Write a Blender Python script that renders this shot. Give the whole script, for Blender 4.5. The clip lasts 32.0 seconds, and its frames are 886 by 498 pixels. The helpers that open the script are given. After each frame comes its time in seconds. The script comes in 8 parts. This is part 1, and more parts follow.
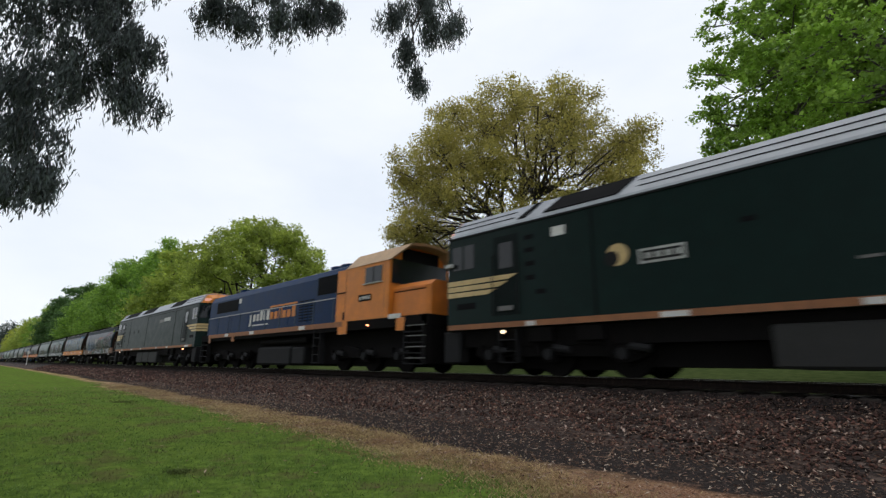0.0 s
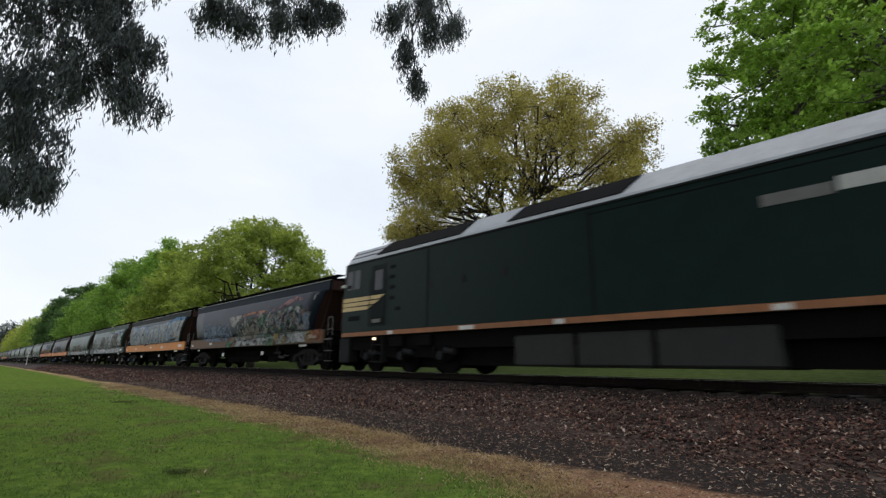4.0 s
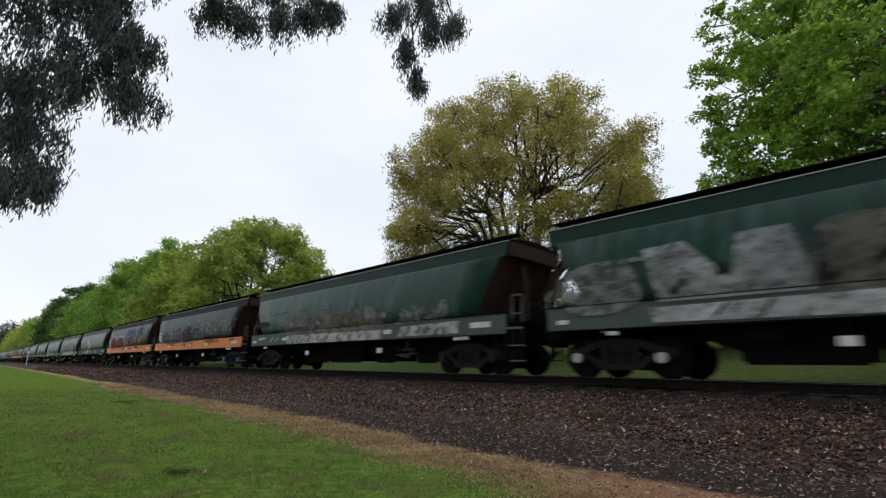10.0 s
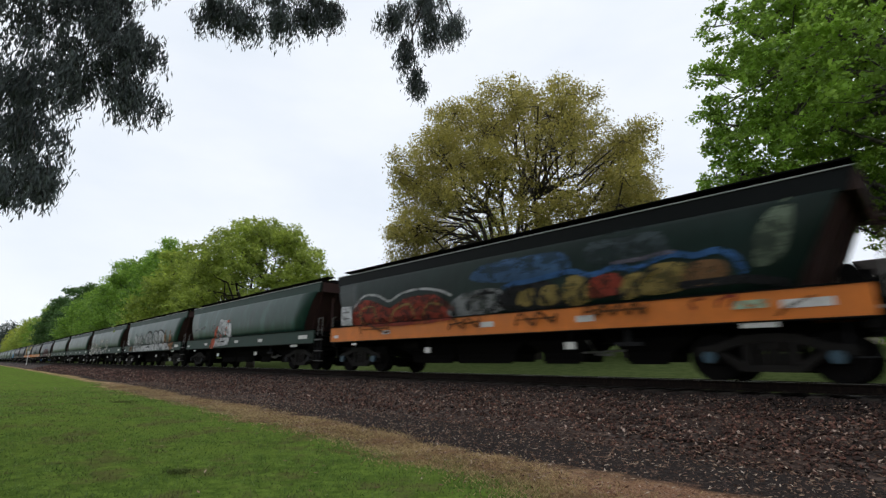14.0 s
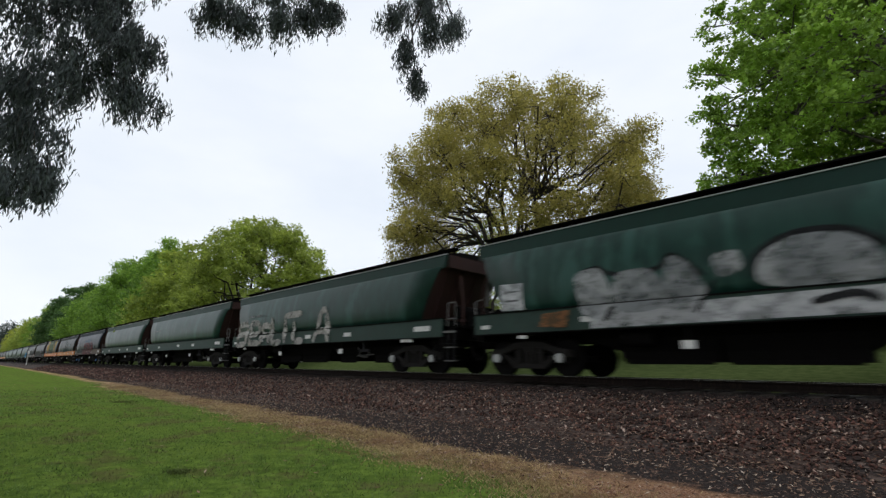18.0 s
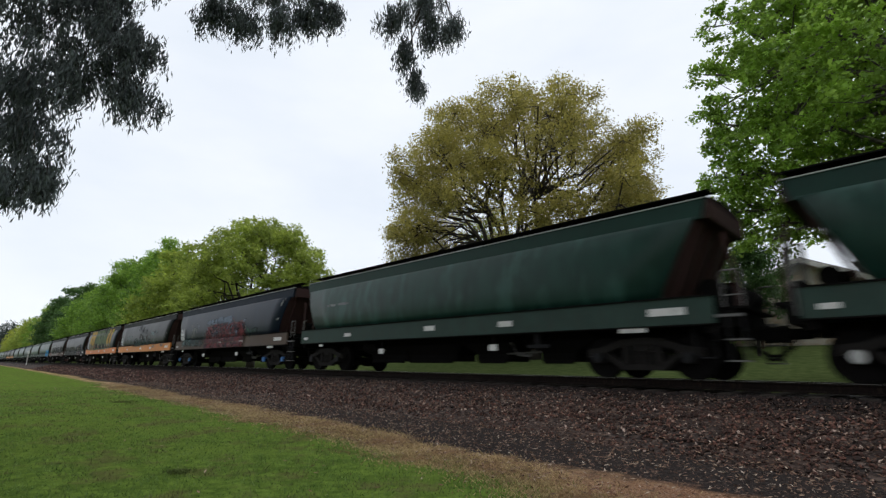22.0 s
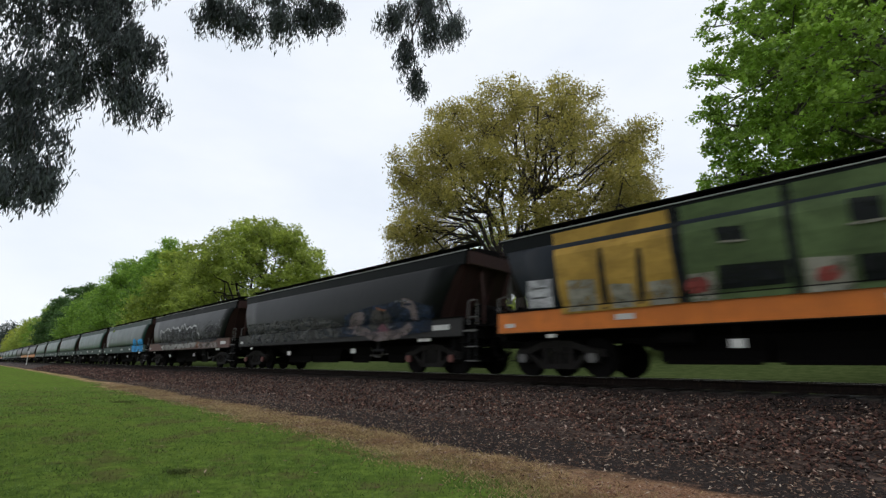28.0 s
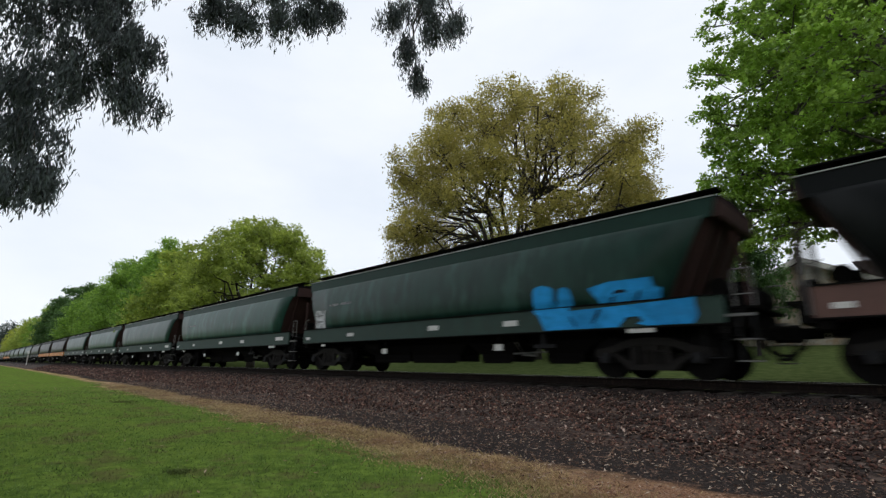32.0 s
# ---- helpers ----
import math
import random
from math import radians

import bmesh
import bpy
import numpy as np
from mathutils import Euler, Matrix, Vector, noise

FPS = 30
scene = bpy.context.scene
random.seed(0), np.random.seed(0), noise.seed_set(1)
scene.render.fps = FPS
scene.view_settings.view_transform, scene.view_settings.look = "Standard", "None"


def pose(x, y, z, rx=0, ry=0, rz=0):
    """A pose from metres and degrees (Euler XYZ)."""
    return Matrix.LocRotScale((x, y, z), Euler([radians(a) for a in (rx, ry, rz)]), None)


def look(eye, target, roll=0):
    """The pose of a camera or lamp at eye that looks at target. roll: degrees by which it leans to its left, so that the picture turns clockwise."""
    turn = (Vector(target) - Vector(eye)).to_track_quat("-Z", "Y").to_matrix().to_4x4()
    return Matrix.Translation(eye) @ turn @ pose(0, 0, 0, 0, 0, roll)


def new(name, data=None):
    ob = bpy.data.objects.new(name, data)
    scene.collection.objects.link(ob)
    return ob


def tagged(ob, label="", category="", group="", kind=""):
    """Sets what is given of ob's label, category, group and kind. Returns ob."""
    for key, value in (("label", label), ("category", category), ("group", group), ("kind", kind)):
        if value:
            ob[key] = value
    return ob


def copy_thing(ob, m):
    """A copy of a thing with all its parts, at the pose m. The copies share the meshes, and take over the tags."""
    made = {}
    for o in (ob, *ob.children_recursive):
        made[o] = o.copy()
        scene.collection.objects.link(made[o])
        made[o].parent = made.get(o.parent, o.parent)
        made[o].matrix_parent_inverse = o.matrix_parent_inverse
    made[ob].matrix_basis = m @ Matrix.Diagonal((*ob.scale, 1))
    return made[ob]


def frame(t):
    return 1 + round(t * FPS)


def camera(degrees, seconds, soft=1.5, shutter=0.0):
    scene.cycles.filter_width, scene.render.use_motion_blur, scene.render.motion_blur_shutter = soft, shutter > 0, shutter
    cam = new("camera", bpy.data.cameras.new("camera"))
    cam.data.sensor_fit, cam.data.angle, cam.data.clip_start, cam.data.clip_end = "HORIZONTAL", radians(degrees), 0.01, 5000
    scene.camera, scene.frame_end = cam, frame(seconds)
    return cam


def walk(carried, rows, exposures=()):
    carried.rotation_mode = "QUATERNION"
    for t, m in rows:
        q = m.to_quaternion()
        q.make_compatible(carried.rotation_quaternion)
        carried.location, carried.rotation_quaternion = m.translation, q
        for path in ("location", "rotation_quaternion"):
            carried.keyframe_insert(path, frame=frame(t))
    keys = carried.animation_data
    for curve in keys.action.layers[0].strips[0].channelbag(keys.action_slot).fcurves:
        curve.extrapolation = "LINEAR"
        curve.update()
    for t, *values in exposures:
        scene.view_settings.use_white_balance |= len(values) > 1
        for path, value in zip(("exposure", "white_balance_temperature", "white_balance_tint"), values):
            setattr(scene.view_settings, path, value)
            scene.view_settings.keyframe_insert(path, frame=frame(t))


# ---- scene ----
# The camera stands still beside the line. The track runs along x (the train goes towards +x),
# y points away from the camera over the track, z = 0 is the top of the rails.
EYE = (0.0, 0.0, 0.147)
AIM = (-0.69937, 0.67302, 0.24068)
cam = camera(85.37, 32.0, soft=1.35, shutter=0.5)
STAND = look(EYE, (EYE[0] + AIM[0], EYE[1] + AIM[1], EYE[2] + AIM[2]), 0.926)
walk(cam, [(0.0, STAND), (32.0, STAND)], exposures=[(0.0, 0.0), (32.0, 0.0)])

# ---- light: an overcast spring sky, with a very soft sun behind the cloud ----
world = bpy.data.worlds.new("overcast_sky")
scene.world = world
world.use_nodes = True
wn, wl = world.node_tree.nodes, world.node_tree.links
wn.clear()
w_out, w_bg, w_sky = wn.new("ShaderNodeOutputWorld"), wn.new("ShaderNodeBackground"), wn.new("ShaderNodeTexSky")
w_sky.sky_type, w_sky.sun_disc, w_sky.sun_elevation, w_sky.sun_rotation = "NISHITA", False, radians(75), radians(-25)
w_dim = wn.new("ShaderNodeMix")
w_dim.data_type, w_dim.blend_type = "RGBA", "MULTIPLY"
w_dim.inputs["Factor"].default_value = 1.0
w_dim.inputs["B"].default_value = (0.10, 0.10, 0.10, 1)
w_co, w_map, w_noise, w_ramp = wn.new("ShaderNodeTexCoord"), wn.new("ShaderNodeMapping"), wn.new("ShaderNodeTexNoise"), wn.new("ShaderNodeValToRGB")
w_map.inputs["Scale"].default_value = (1.0, 1.0, 2.6)
w_noise.inputs["Scale"].default_value, w_noise.inputs["Detail"].default_value, w_noise.inputs["Roughness"].default_value = 2.2, 5, 0.5
w_ramp.color_ramp.elements[0].position, w_ramp.color_ramp.elements[1].position = 0.3, 0.72
w_ramp.color_ramp.elements[0].color = (0.72, 0.775, 0.85, 1)
w_ramp.color_ramp.elements[1].color = (0.87, 0.90, 0.945, 1)
w_mix = wn.new("ShaderNodeMix")
w_mix.data_type = "RGBA"
w_mix.inputs["Factor"].default_value = 0.9
wl.new(w_sky.outputs[0], w_dim.inputs["A"])
wl.new(w_co.outputs["Generated"], w_map.inputs["Vector"])
wl.new(w_map.outputs[0], w_noise.inputs["Vector"])
wl.new(w_noise.outputs["Fac"], w_ramp.inputs["Fac"])
wl.new(w_dim.outputs["Result"], w_mix.inputs["A"])
wl.new(w_ramp.outputs["Color"], w_mix.inputs["B"])
wl.new(w_mix.outputs["Result"], w_bg.inputs["Color"])
w_bg.inputs["Strength"].default_value = 1.2
wl.new(w_bg.outputs[0], w_out.inputs["Surface"])
sun = new("sun", bpy.data.lights.new("sun", "SUN"))
sun.data.energy, sun.data.angle, sun.data.color = 0.7, radians(40), (1.0, 0.97, 0.92)
sun.matrix_world = look((-10, 22, 60), (0, 8, 0))


# ---- materials ----
class Nodes:
    """A small wrapper that keeps node code short."""

    def __init__(self, name):
        self.mat = bpy.data.materials.new(name)
        self.mat.use_nodes = True
        self.t = self.mat.node_tree
        self.t.nodes.clear()
        self.out = self.t.nodes.new("ShaderNodeOutputMaterial")
        self.co = self.t.nodes.new("ShaderNodeTexCoord")

    def put(self, socket, value):
        if hasattr(value, "is_output"):
            self.t.links.new(value, socket)
        elif isinstance(value, (tuple, list)) and len(value) == 3 and socket.type == "RGBA":
            socket.default_value = (*value, 1)
        else:
            socket.default_value = value

    def node(self, kind, **inputs):
        n = self.t.nodes.new(kind)
        for k, v in inputs.items():
            self.put(n.inputs[k.replace("_", " ")], v)
        return n

    def mapped(self, scale=(1, 1, 1), shift=(0, 0, 0)):
        n = self.node("ShaderNodeMapping", Scale=scale, Location=shift)
        self.t.links.new(self.co.outputs["Object"], n.inputs["Vector"])
        return n.outputs[0]

    def noise(self, scale, detail=4, rough=0.55, vec=None, distort=0.0):
        n = self.node("ShaderNodeTexNoise", Scale=scale, Detail=detail, Roughness=rough, Distortion=distort)
        self.t.links.new(vec or self.co.outputs["Object"], n.inputs["Vector"])
        return n.outputs["Fac"]

    def voronoi(self, scale, vec=None, feature="F1", out="Distance"):
        n = self.t.nodes.new("ShaderNodeTexVoronoi")
        n.feature = feature
        n.inputs["Scale"].default_value = scale
        self.t.links.new(vec or self.co.outputs["Object"], n.inputs["Vector"])
        return n.outputs[out]

    def math(self, op, a, b=0.0, c=0.0):
        n = self.t.nodes.new("ShaderNodeMath")
        n.operation = op
        for i, v in enumerate((a, b, c)):
            self.put(n.inputs[i], v)
        return n.outputs[0]

    def step(self, v, lo, hi):
        n = self.t.nodes.new("ShaderNodeMapRange")
        n.interpolation_type = "SMOOTHSTEP"
        self.put(n.inputs["Value"], v)
        n.inputs["From Min"].default_value, n.inputs["From Max"].default_value = lo, hi
        return n.outputs["Result"]

    def mix(self, fac, a, b, blend="MIX"):
        n = self.t.nodes.new("ShaderNodeMix")
        n.data_type, n.blend_type = "RGBA", blend
        self.put(n.inputs["Factor"], fac)
        self.put(n.inputs["A"], a)
        self.put(n.inputs["B"], b)
        return n.outputs["Result"]

    def ramp(self, fac, *stops):
        n = self.t.nodes.new("ShaderNodeValToRGB")
        e = n.color_ramp.elements
        while len(e) < len(stops):
            e.new(0.5)
        for i, (p, c) in enumerate(stops):
            e[i].position, e[i].color = p, (*c, 1)
        self.t.links.new(fac, n.inputs["Fac"])
        return n.outputs["Color"]

    def xyz(self):
        n = self.t.nodes.new("ShaderNodeSeparateXYZ")
        self.t.links.new(self.co.outputs["Object"], n.inputs[0])
        return n.outputs

    def bump(self, height, strength=0.3, dist=0.02):
        return self.node("ShaderNodeBump", Height=height, Strength=strength, Distance=dist).outputs[0]

    def done(self, colour, rough=0.6, metal=0.0, bump=None, spec=0.5, emit=None, power=0.0):
        b = self.node("ShaderNodeBsdfPrincipled", Base_Color=colour, Roughness=rough, Metallic=metal)
        b.inputs["Specular IOR Level"].default_value = spec
        if bump is not None:
            self.t.links.new(bump, b.inputs["Normal"])
        if emit is not None:
            self.put(b.inputs["Emission Color"], emit)
            b.inputs["Emission Strength"].default_value = power
        self.t.links.new(b.outputs[0], self.out.inputs["Surface"])
        return self.mat


def shade(c, k):
    return tuple(min(1.0, v * k) for v in c)


def worn(name, c, rough=0.55, metal=0.0, dirt=(0.05, 0.035, 0.025), amount=0.35, bump=0.15, scale=2.0, spec=0.4):
    """Painted or bare surface with stains at two scales."""
    n = Nodes(name)
    big, fine = n.noise(scale, 5, 0.6), n.noise(scale * 14, 4, 0.6)
    streak = n.noise(scale * 3, 3, 0.6, n.mapped((3.0, 3.0, 0.35)))
    col = n.mix(n.step(big, 0.35, 0.75), shade(c, 0.88), shade(c, 1.12))
    mask = n.math("MULTIPLY", n.step(n.math("ADD", n.math("MULTIPLY", streak, 0.6), n.math("MULTIPLY", fine, 0.4)), 0.48, 0.7), amount)
    col = n.mix(mask, col, dirt)
    r = n.math("ADD", n.math("MULTIPLY", big, 0.25), rough - 0.1)
    return n.done(col, r, metal, n.bump(fine, bump, 0.01), spec)


M_BLACK = worn("black_underframe", (0.007, 0.0065, 0.0065), 0.9, amount=0.4, dirt=(0.016, 0.011, 0.009), spec=0.06)
M_RAIL = worn("rusty_rail", (0.010, 0.007, 0.006), 0.9, 0.0, amount=0.4, spec=0.08)
M_RAILTOP = worn("polished_rail_head", (0.30, 0.29, 0.28), 0.35, 0.9, amount=0.1)
M_SLEEPER = worn("grey_sleeper", (0.03, 0.025, 0.021), 0.95, spec=0.15)
M_RUSTEND = worn("rust_brown_end", (0.040, 0.015, 0.012), 0.8, amount=0.5, dirt=(0.015, 0.011, 0.01))
M_PLATE = worn("white_plate", (0.62, 0.61, 0.58), 0.6, amount=0.35)
M_PALE = worn("pale_grey_paint", (0.42, 0.42, 0.40), 0.6, amount=0.4)
M_DULLRAIL = worn("dull_grey_rail", (0.14, 0.135, 0.13), 0.6, amount=0.4)
M_ORANGE = worn("orange_paint", (0.66, 0.225, 0.035), 0.5, amount=0.3)
M_YELLOW = worn("orange_yellow_paint", (0.62, 0.195, 0.020), 0.5, amount=0.3, dirt=(0.22, 0.10, 0.035))
M_NOSE = worn("deep_orange_paint", (0.57, 0.172, 0.02), 0.5, amount=0.35, dirt=(0.17, 0.07, 0.03))
M_BLUE = worn("blue_paint", (0.0028, 0.023, 0.078), 0.45, amount=0.35, dirt=(0.006, 0.012, 0.028), spec=0.1)
M_POST = worn("grey_blue_post", (0.05, 0.075, 0.12), 0.6, amount=0.3)
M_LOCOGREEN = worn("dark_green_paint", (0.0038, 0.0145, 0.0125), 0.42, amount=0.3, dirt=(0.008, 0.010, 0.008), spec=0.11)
# body green darkened: shade of a door recess put into the colour
M_DOORSHADE = worn("shadow_green_paint", (0.0030, 0.0075, 0.0070), 0.5, amount=0.3, dirt=(0.006, 0.007, 0.006), spec=0.08)
M_TANK = worn("dusty_tank", (0.03, 0.03, 0.029), 0.75, amount=0.5, dirt=(0.018, 0.015, 0.012), spec=0.2)
M_LOCOROOF = worn("silver_grey_roof", (0.33, 0.345, 0.375), 0.45, 0.0, amount=0.35, dirt=(0.14, 0.13, 0.125))
M_CREAM = worn("cream_stripe", (0.60, 0.43, 0.20), 0.5, amount=0.25)
M_SILL_RUST = worn("rust_orange_sill", (0.27, 0.11, 0.045), 0.65, amount=0.5)
M_GREYBOX = worn("grey_tank", (0.014, 0.014, 0.015), 0.8, amount=0.5, dirt=(0.012, 0.01, 0.008), spec=0.2)
M_BOGIE = worn("dusty_bogie", (0.016, 0.0145, 0.0135), 0.85, amount=0.6, dirt=(0.03, 0.024, 0.02), spec=0.12)
M_GLASS = worn("dark_glass", (0.008, 0.010, 0.012), 0.12, amount=0.1, spec=0.35)
M_GRILLE = worn("black_grille", (0.006, 0.006, 0.007), 0.8, dirt=(0.008, 0.007, 0.006), spec=0.08)


def lamp_mat(name, c, power):
    return Nodes(name).done(shade(c, 0.6), 0.3, emit=c, power=power)


M_LAMP = lamp_mat("warm_lamp", (1.0, 0.75, 0.5), 3.0)
M_BOX = lamp_mat("dim_number_box", (0.9, 0.45, 0.33), 0.5)
M_REDLAMP = lamp_mat("red_marker_lamp", (1.0, 0.28, 0.12), 6.0)


def leaf_mat(name, dark, light, trans=0.35, rough=0.5, bunch=1.1):
    n = Nodes(name)
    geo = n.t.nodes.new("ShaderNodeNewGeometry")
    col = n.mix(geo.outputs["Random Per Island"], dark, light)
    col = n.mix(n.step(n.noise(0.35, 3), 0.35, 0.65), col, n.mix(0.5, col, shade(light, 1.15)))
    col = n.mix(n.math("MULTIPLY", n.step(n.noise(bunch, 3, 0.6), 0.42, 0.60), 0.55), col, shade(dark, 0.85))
    d = n.node("ShaderNodeBsdfPrincipled", Base_Color=col, Roughness=rough)
    d.inputs["Specular IOR Level"].default_value = 0.3
    tr = n.node("ShaderNodeBsdfTranslucent", Color=n.mix(0.5, col, light))
    m = n.t.nodes.new("ShaderNodeMixShader")
    m.inputs[0].default_value = trans
    n.t.links.new(d.outputs[0], m.inputs[1])
    n.t.links.new(tr.outputs[0], m.inputs[2])
    n.t.links.new(m.outputs[0], n.out.inputs["Surface"])
    return n.mat


def blade_mat(name, low, high, worn_out):
    """Grass blades that change from tuft to tuft, with tired patches."""
    n = Nodes(name)
    geo = n.t.nodes.new("ShaderNodeNewGeometry")
    col = n.mix(geo.outputs["Random Per Island"], low, high)
    col = n.mix(n.step(n.noise(0.5, 4, 0.6), 0.45, 0.65), col, n.mix(0.5, col, shade(high, 1.15)))
    col = n.mix(n.math("MULTIPLY", n.step(n.noise(1.1, 5, 0.68), 0.47, 0.62), 0.8), col, worn_out)
    col = n.mix(n.math("MULTIPLY", n.step(n.noise(3.6, 5, 0.7), 0.50, 0.66), 0.4), col, shade(low, 0.7))
    d = n.node("ShaderNodeBsdfPrincipled", Base_Color=col, Roughness=0.6)
    d.inputs["Specular IOR Level"].default_value = 0.25
    tr = n.node("ShaderNodeBsdfTranslucent", Color=col)
    m = n.t.nodes.new("ShaderNodeMixShader")
    m.inputs[0].default_value = 0.35
    n.t.links.new(d.outputs[0], m.inputs[1])
    n.t.links.new(tr.outputs[0], m.inputs[2])
    n.t.links.new(m.outputs[0], n.out.inputs["Surface"])
    return n.mat


def bark_mat(name, c):
    n = Nodes(name)
    g = n.noise(5, 5, 0.65, n.mapped((4, 4, 0.6)))
    return n.done(n.mix(n.step(g, 0.3, 0.7), shade(c, 0.55), shade(c, 1.3)), 0.9, bump=n.bump(g, 0.8, 0.05))


def ground_mat():
    """Mown grass, a strip of dry grass and leaf litter, then dark cinder beside the ballast; grass again beyond the line."""
    n = Nodes("lawn_and_verge")
    x, y, z = n.xyz()
    back = n.math("LOGARITHM", n.math("MAXIMUM", n.math("SUBTRACT", 1.0, x), 0.25), math.e)
    edge = n.math("SUBTRACT", n.math("SUBTRACT", y, 2.95), n.math("MULTIPLY", back, 0.62))
    wob = n.math("MULTIPLY", n.math("SUBTRACT", n.noise(0.9, 6, 0.7), 0.5), 2.6)
    wob2 = n.math("MULTIPLY", n.math("SUBTRACT", n.noise(9, 4, 0.75), 0.5), 1.8)
    e = n.math("ADD", edge, n.math("ADD", wob, wob2))
    fine, mid, big = n.noise(60, 3, 0.7), n.noise(7, 6, 0.75), n.noise(0.7, 4)
    lawn = n.mix(n.step(mid, 0.32, 0.68), (0.054, 0.095, 0.018), (0.150, 0.226, 0.042))
    lawn = n.mix(n.math("MULTIPLY", n.step(fine, 0.4, 0.75), 0.35), lawn, (0.040, 0.062, 0.013))
    lawn = n.mix(n.math("MULTIPLY", n.step(big, 0.45, 0.68), 0.5), lawn, (0.125, 0.180, 0.034))
    brown = n.step(n.noise(1.1, 5, 0.68), 0.50, 0.64)
    lawn = n.mix(n.math("MULTIPLY", brown, 0.6), lawn, (0.105, 0.092, 0.042))
    dry = n.mix(n.step(n.noise(28, 4, 0.75), 0.35, 0.7), (0.18, 0.12, 0.066), (0.50, 0.35, 0.19))
    rusty = n.mix(n.step(n.noise(40, 4, 0.8), 0.38, 0.68), (0.11, 0.055, 0.034), (0.42, 0.25, 0.16))
    dry = n.mix(n.step(n.math("ADD", n.math("MULTIPLY", x, 0.16), n.noise(2.2, 5, 0.7)), -0.25, 0.25), dry, rusty)
    dark = n.mix(n.step(n.noise(35, 5, 0.75), 0.35, 0.7), (0.019, 0.016, 0.0155), (0.066, 0.055, 0.051))
    col = n.mix(n.step(e, -0.1, 0.45), lawn, dry)
    col = n.mix(n.step(n.math("ADD", edge, n.math("SUBTRACT", n.math("MULTIPLY", wob, 0.8), n.math("MULTIPLY", n.step(x, -5.0, -1.0), 0.8))), 0.68, 1.15), col, dark)
    # grass beyond the line: colour lowered to carry the shade of the trees
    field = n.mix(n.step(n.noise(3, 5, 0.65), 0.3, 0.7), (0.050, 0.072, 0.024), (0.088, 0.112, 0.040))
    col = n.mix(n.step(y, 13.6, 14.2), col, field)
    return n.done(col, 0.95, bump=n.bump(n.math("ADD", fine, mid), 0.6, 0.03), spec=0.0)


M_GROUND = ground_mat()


def train_shade(n, c):
    """Shade beside the train put into the colour: blackens the stones nearest to the rails."""
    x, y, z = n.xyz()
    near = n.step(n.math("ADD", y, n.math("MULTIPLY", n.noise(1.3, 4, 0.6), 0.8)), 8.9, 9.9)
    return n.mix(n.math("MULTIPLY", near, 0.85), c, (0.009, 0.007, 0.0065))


def ballast_mat(name):
    n = Nodes(name)
    geo = n.t.nodes.new("ShaderNodeNewGeometry")
    c = n.ramp(geo.outputs["Random Per Island"], (0.0, (0.015, 0.009, 0.008)), (0.45, (0.060, 0.030, 0.023)), (0.8, (0.15, 0.066, 0.047)), (0.93, (0.25, 0.145, 0.108)), (1.0, (0.50, 0.38, 0.31)))
    c = n.mix(n.step(n.noise(30, 3), 0.4, 0.7), c, (0.016, 0.012, 0.010))
    return n.done(train_shade(n, c), 0.8, spec=0.2)


def ballast_bed_mat():
    n = Nodes("ballast_bed")
    v = n.voronoi(17, out="Color")
    g = n.t.nodes.new("ShaderNodeSeparateColor")
    n.t.links.new(v, g.inputs[0])
    c = n.ramp(g.outputs[0], (0.0, (0.012, 0.009, 0.008)), (0.6, (0.042, 0.029, 0.024)), (1.0, (0.12, 0.085, 0.07)))
    c = n.mix(n.step(n.noise(0.8, 4), 0.4, 0.65), c, n.mix(0.5, c, (0.06, 0.034, 0.025)))
    return n.done(train_shade(n, c), 0.85, bump=n.bump(n.voronoi(17), 1.0, 0.05), spec=0.2)


M_STONE = ballast_mat("ballast_stone")
M_BED = ballast_bed_mat()


def hopper_mat(name, base, dirt=0.35):
    """Faded hopper paint with panel grime."""
    n = Nodes(name)
    x, y, z = n.xyz()
    big, fine = n.noise(0.8, 5, 0.6), n.noise(16, 4, 0.6)
    streak = n.noise(3, 4, 0.6, n.mapped((2.0, 1.0, 0.22)))
    col = n.mix(n.step(big, 0.3, 0.7), shade(base, 0.8), shade(base, 1.2))
    col = n.mix(n.math("MULTIPLY", n.step(streak, 0.42, 0.70), dirt + 0.1), col, shade(base, 0.4))
    if base[1] > 0.03:
        worn_off = n.math("MULTIPLY", n.step(n.noise(1.5, 4, 0.6, n.mapped((1.5, 1.0, 0.45))), 0.46, 0.62), n.step(n.noise(0.5, 2), 0.36, 0.54))
        col = n.mix(n.math("MULTIPLY", worn_off, 0.75), col, (base[0] * 3.2, base[1] * 2.3, base[2] * 2.5))
    col = n.mix(n.math("MULTIPLY", n.step(fine, 0.55, 0.8), 0.25), col, (0.018, 0.014, 0.012))
    return n.done(col, n.math("ADD", n.math("MULTIPLY", big, 0.2), 0.28), 0.0, n.bump(n.math("ADD", n.math("MULTIPLY", fine, 0.2), streak), 0.12, 0.02), 0.24 if base[1] > 0.03 else 0.13)


# ---- mesh helpers ----
def mesh_of(bm, name):
    me = bpy.data.meshes.new(name)
    bm.to_mesh(me)
    bm.free()
    return me


def part(name, bm, material, parent, label="", smooth=False):
    """Links a bmesh as one mesh object under a thing or a part."""
    me = mesh_of(bm, name)
    me.materials.append(material)
    if smooth:
        for p in me.polygons:
            p.use_smooth = True
    ob = new(name, me)
    if parent is not None:
        ob.parent = parent
    if label:
        tagged(ob, label)
    return ob


def twin(ob, m, parent=None):
    """A second part on the same mesh, at another place."""
    c = new(ob.name.split(".")[0], ob.data)
    c.parent = parent or ob.parent
    c.matrix_basis = m
    return c


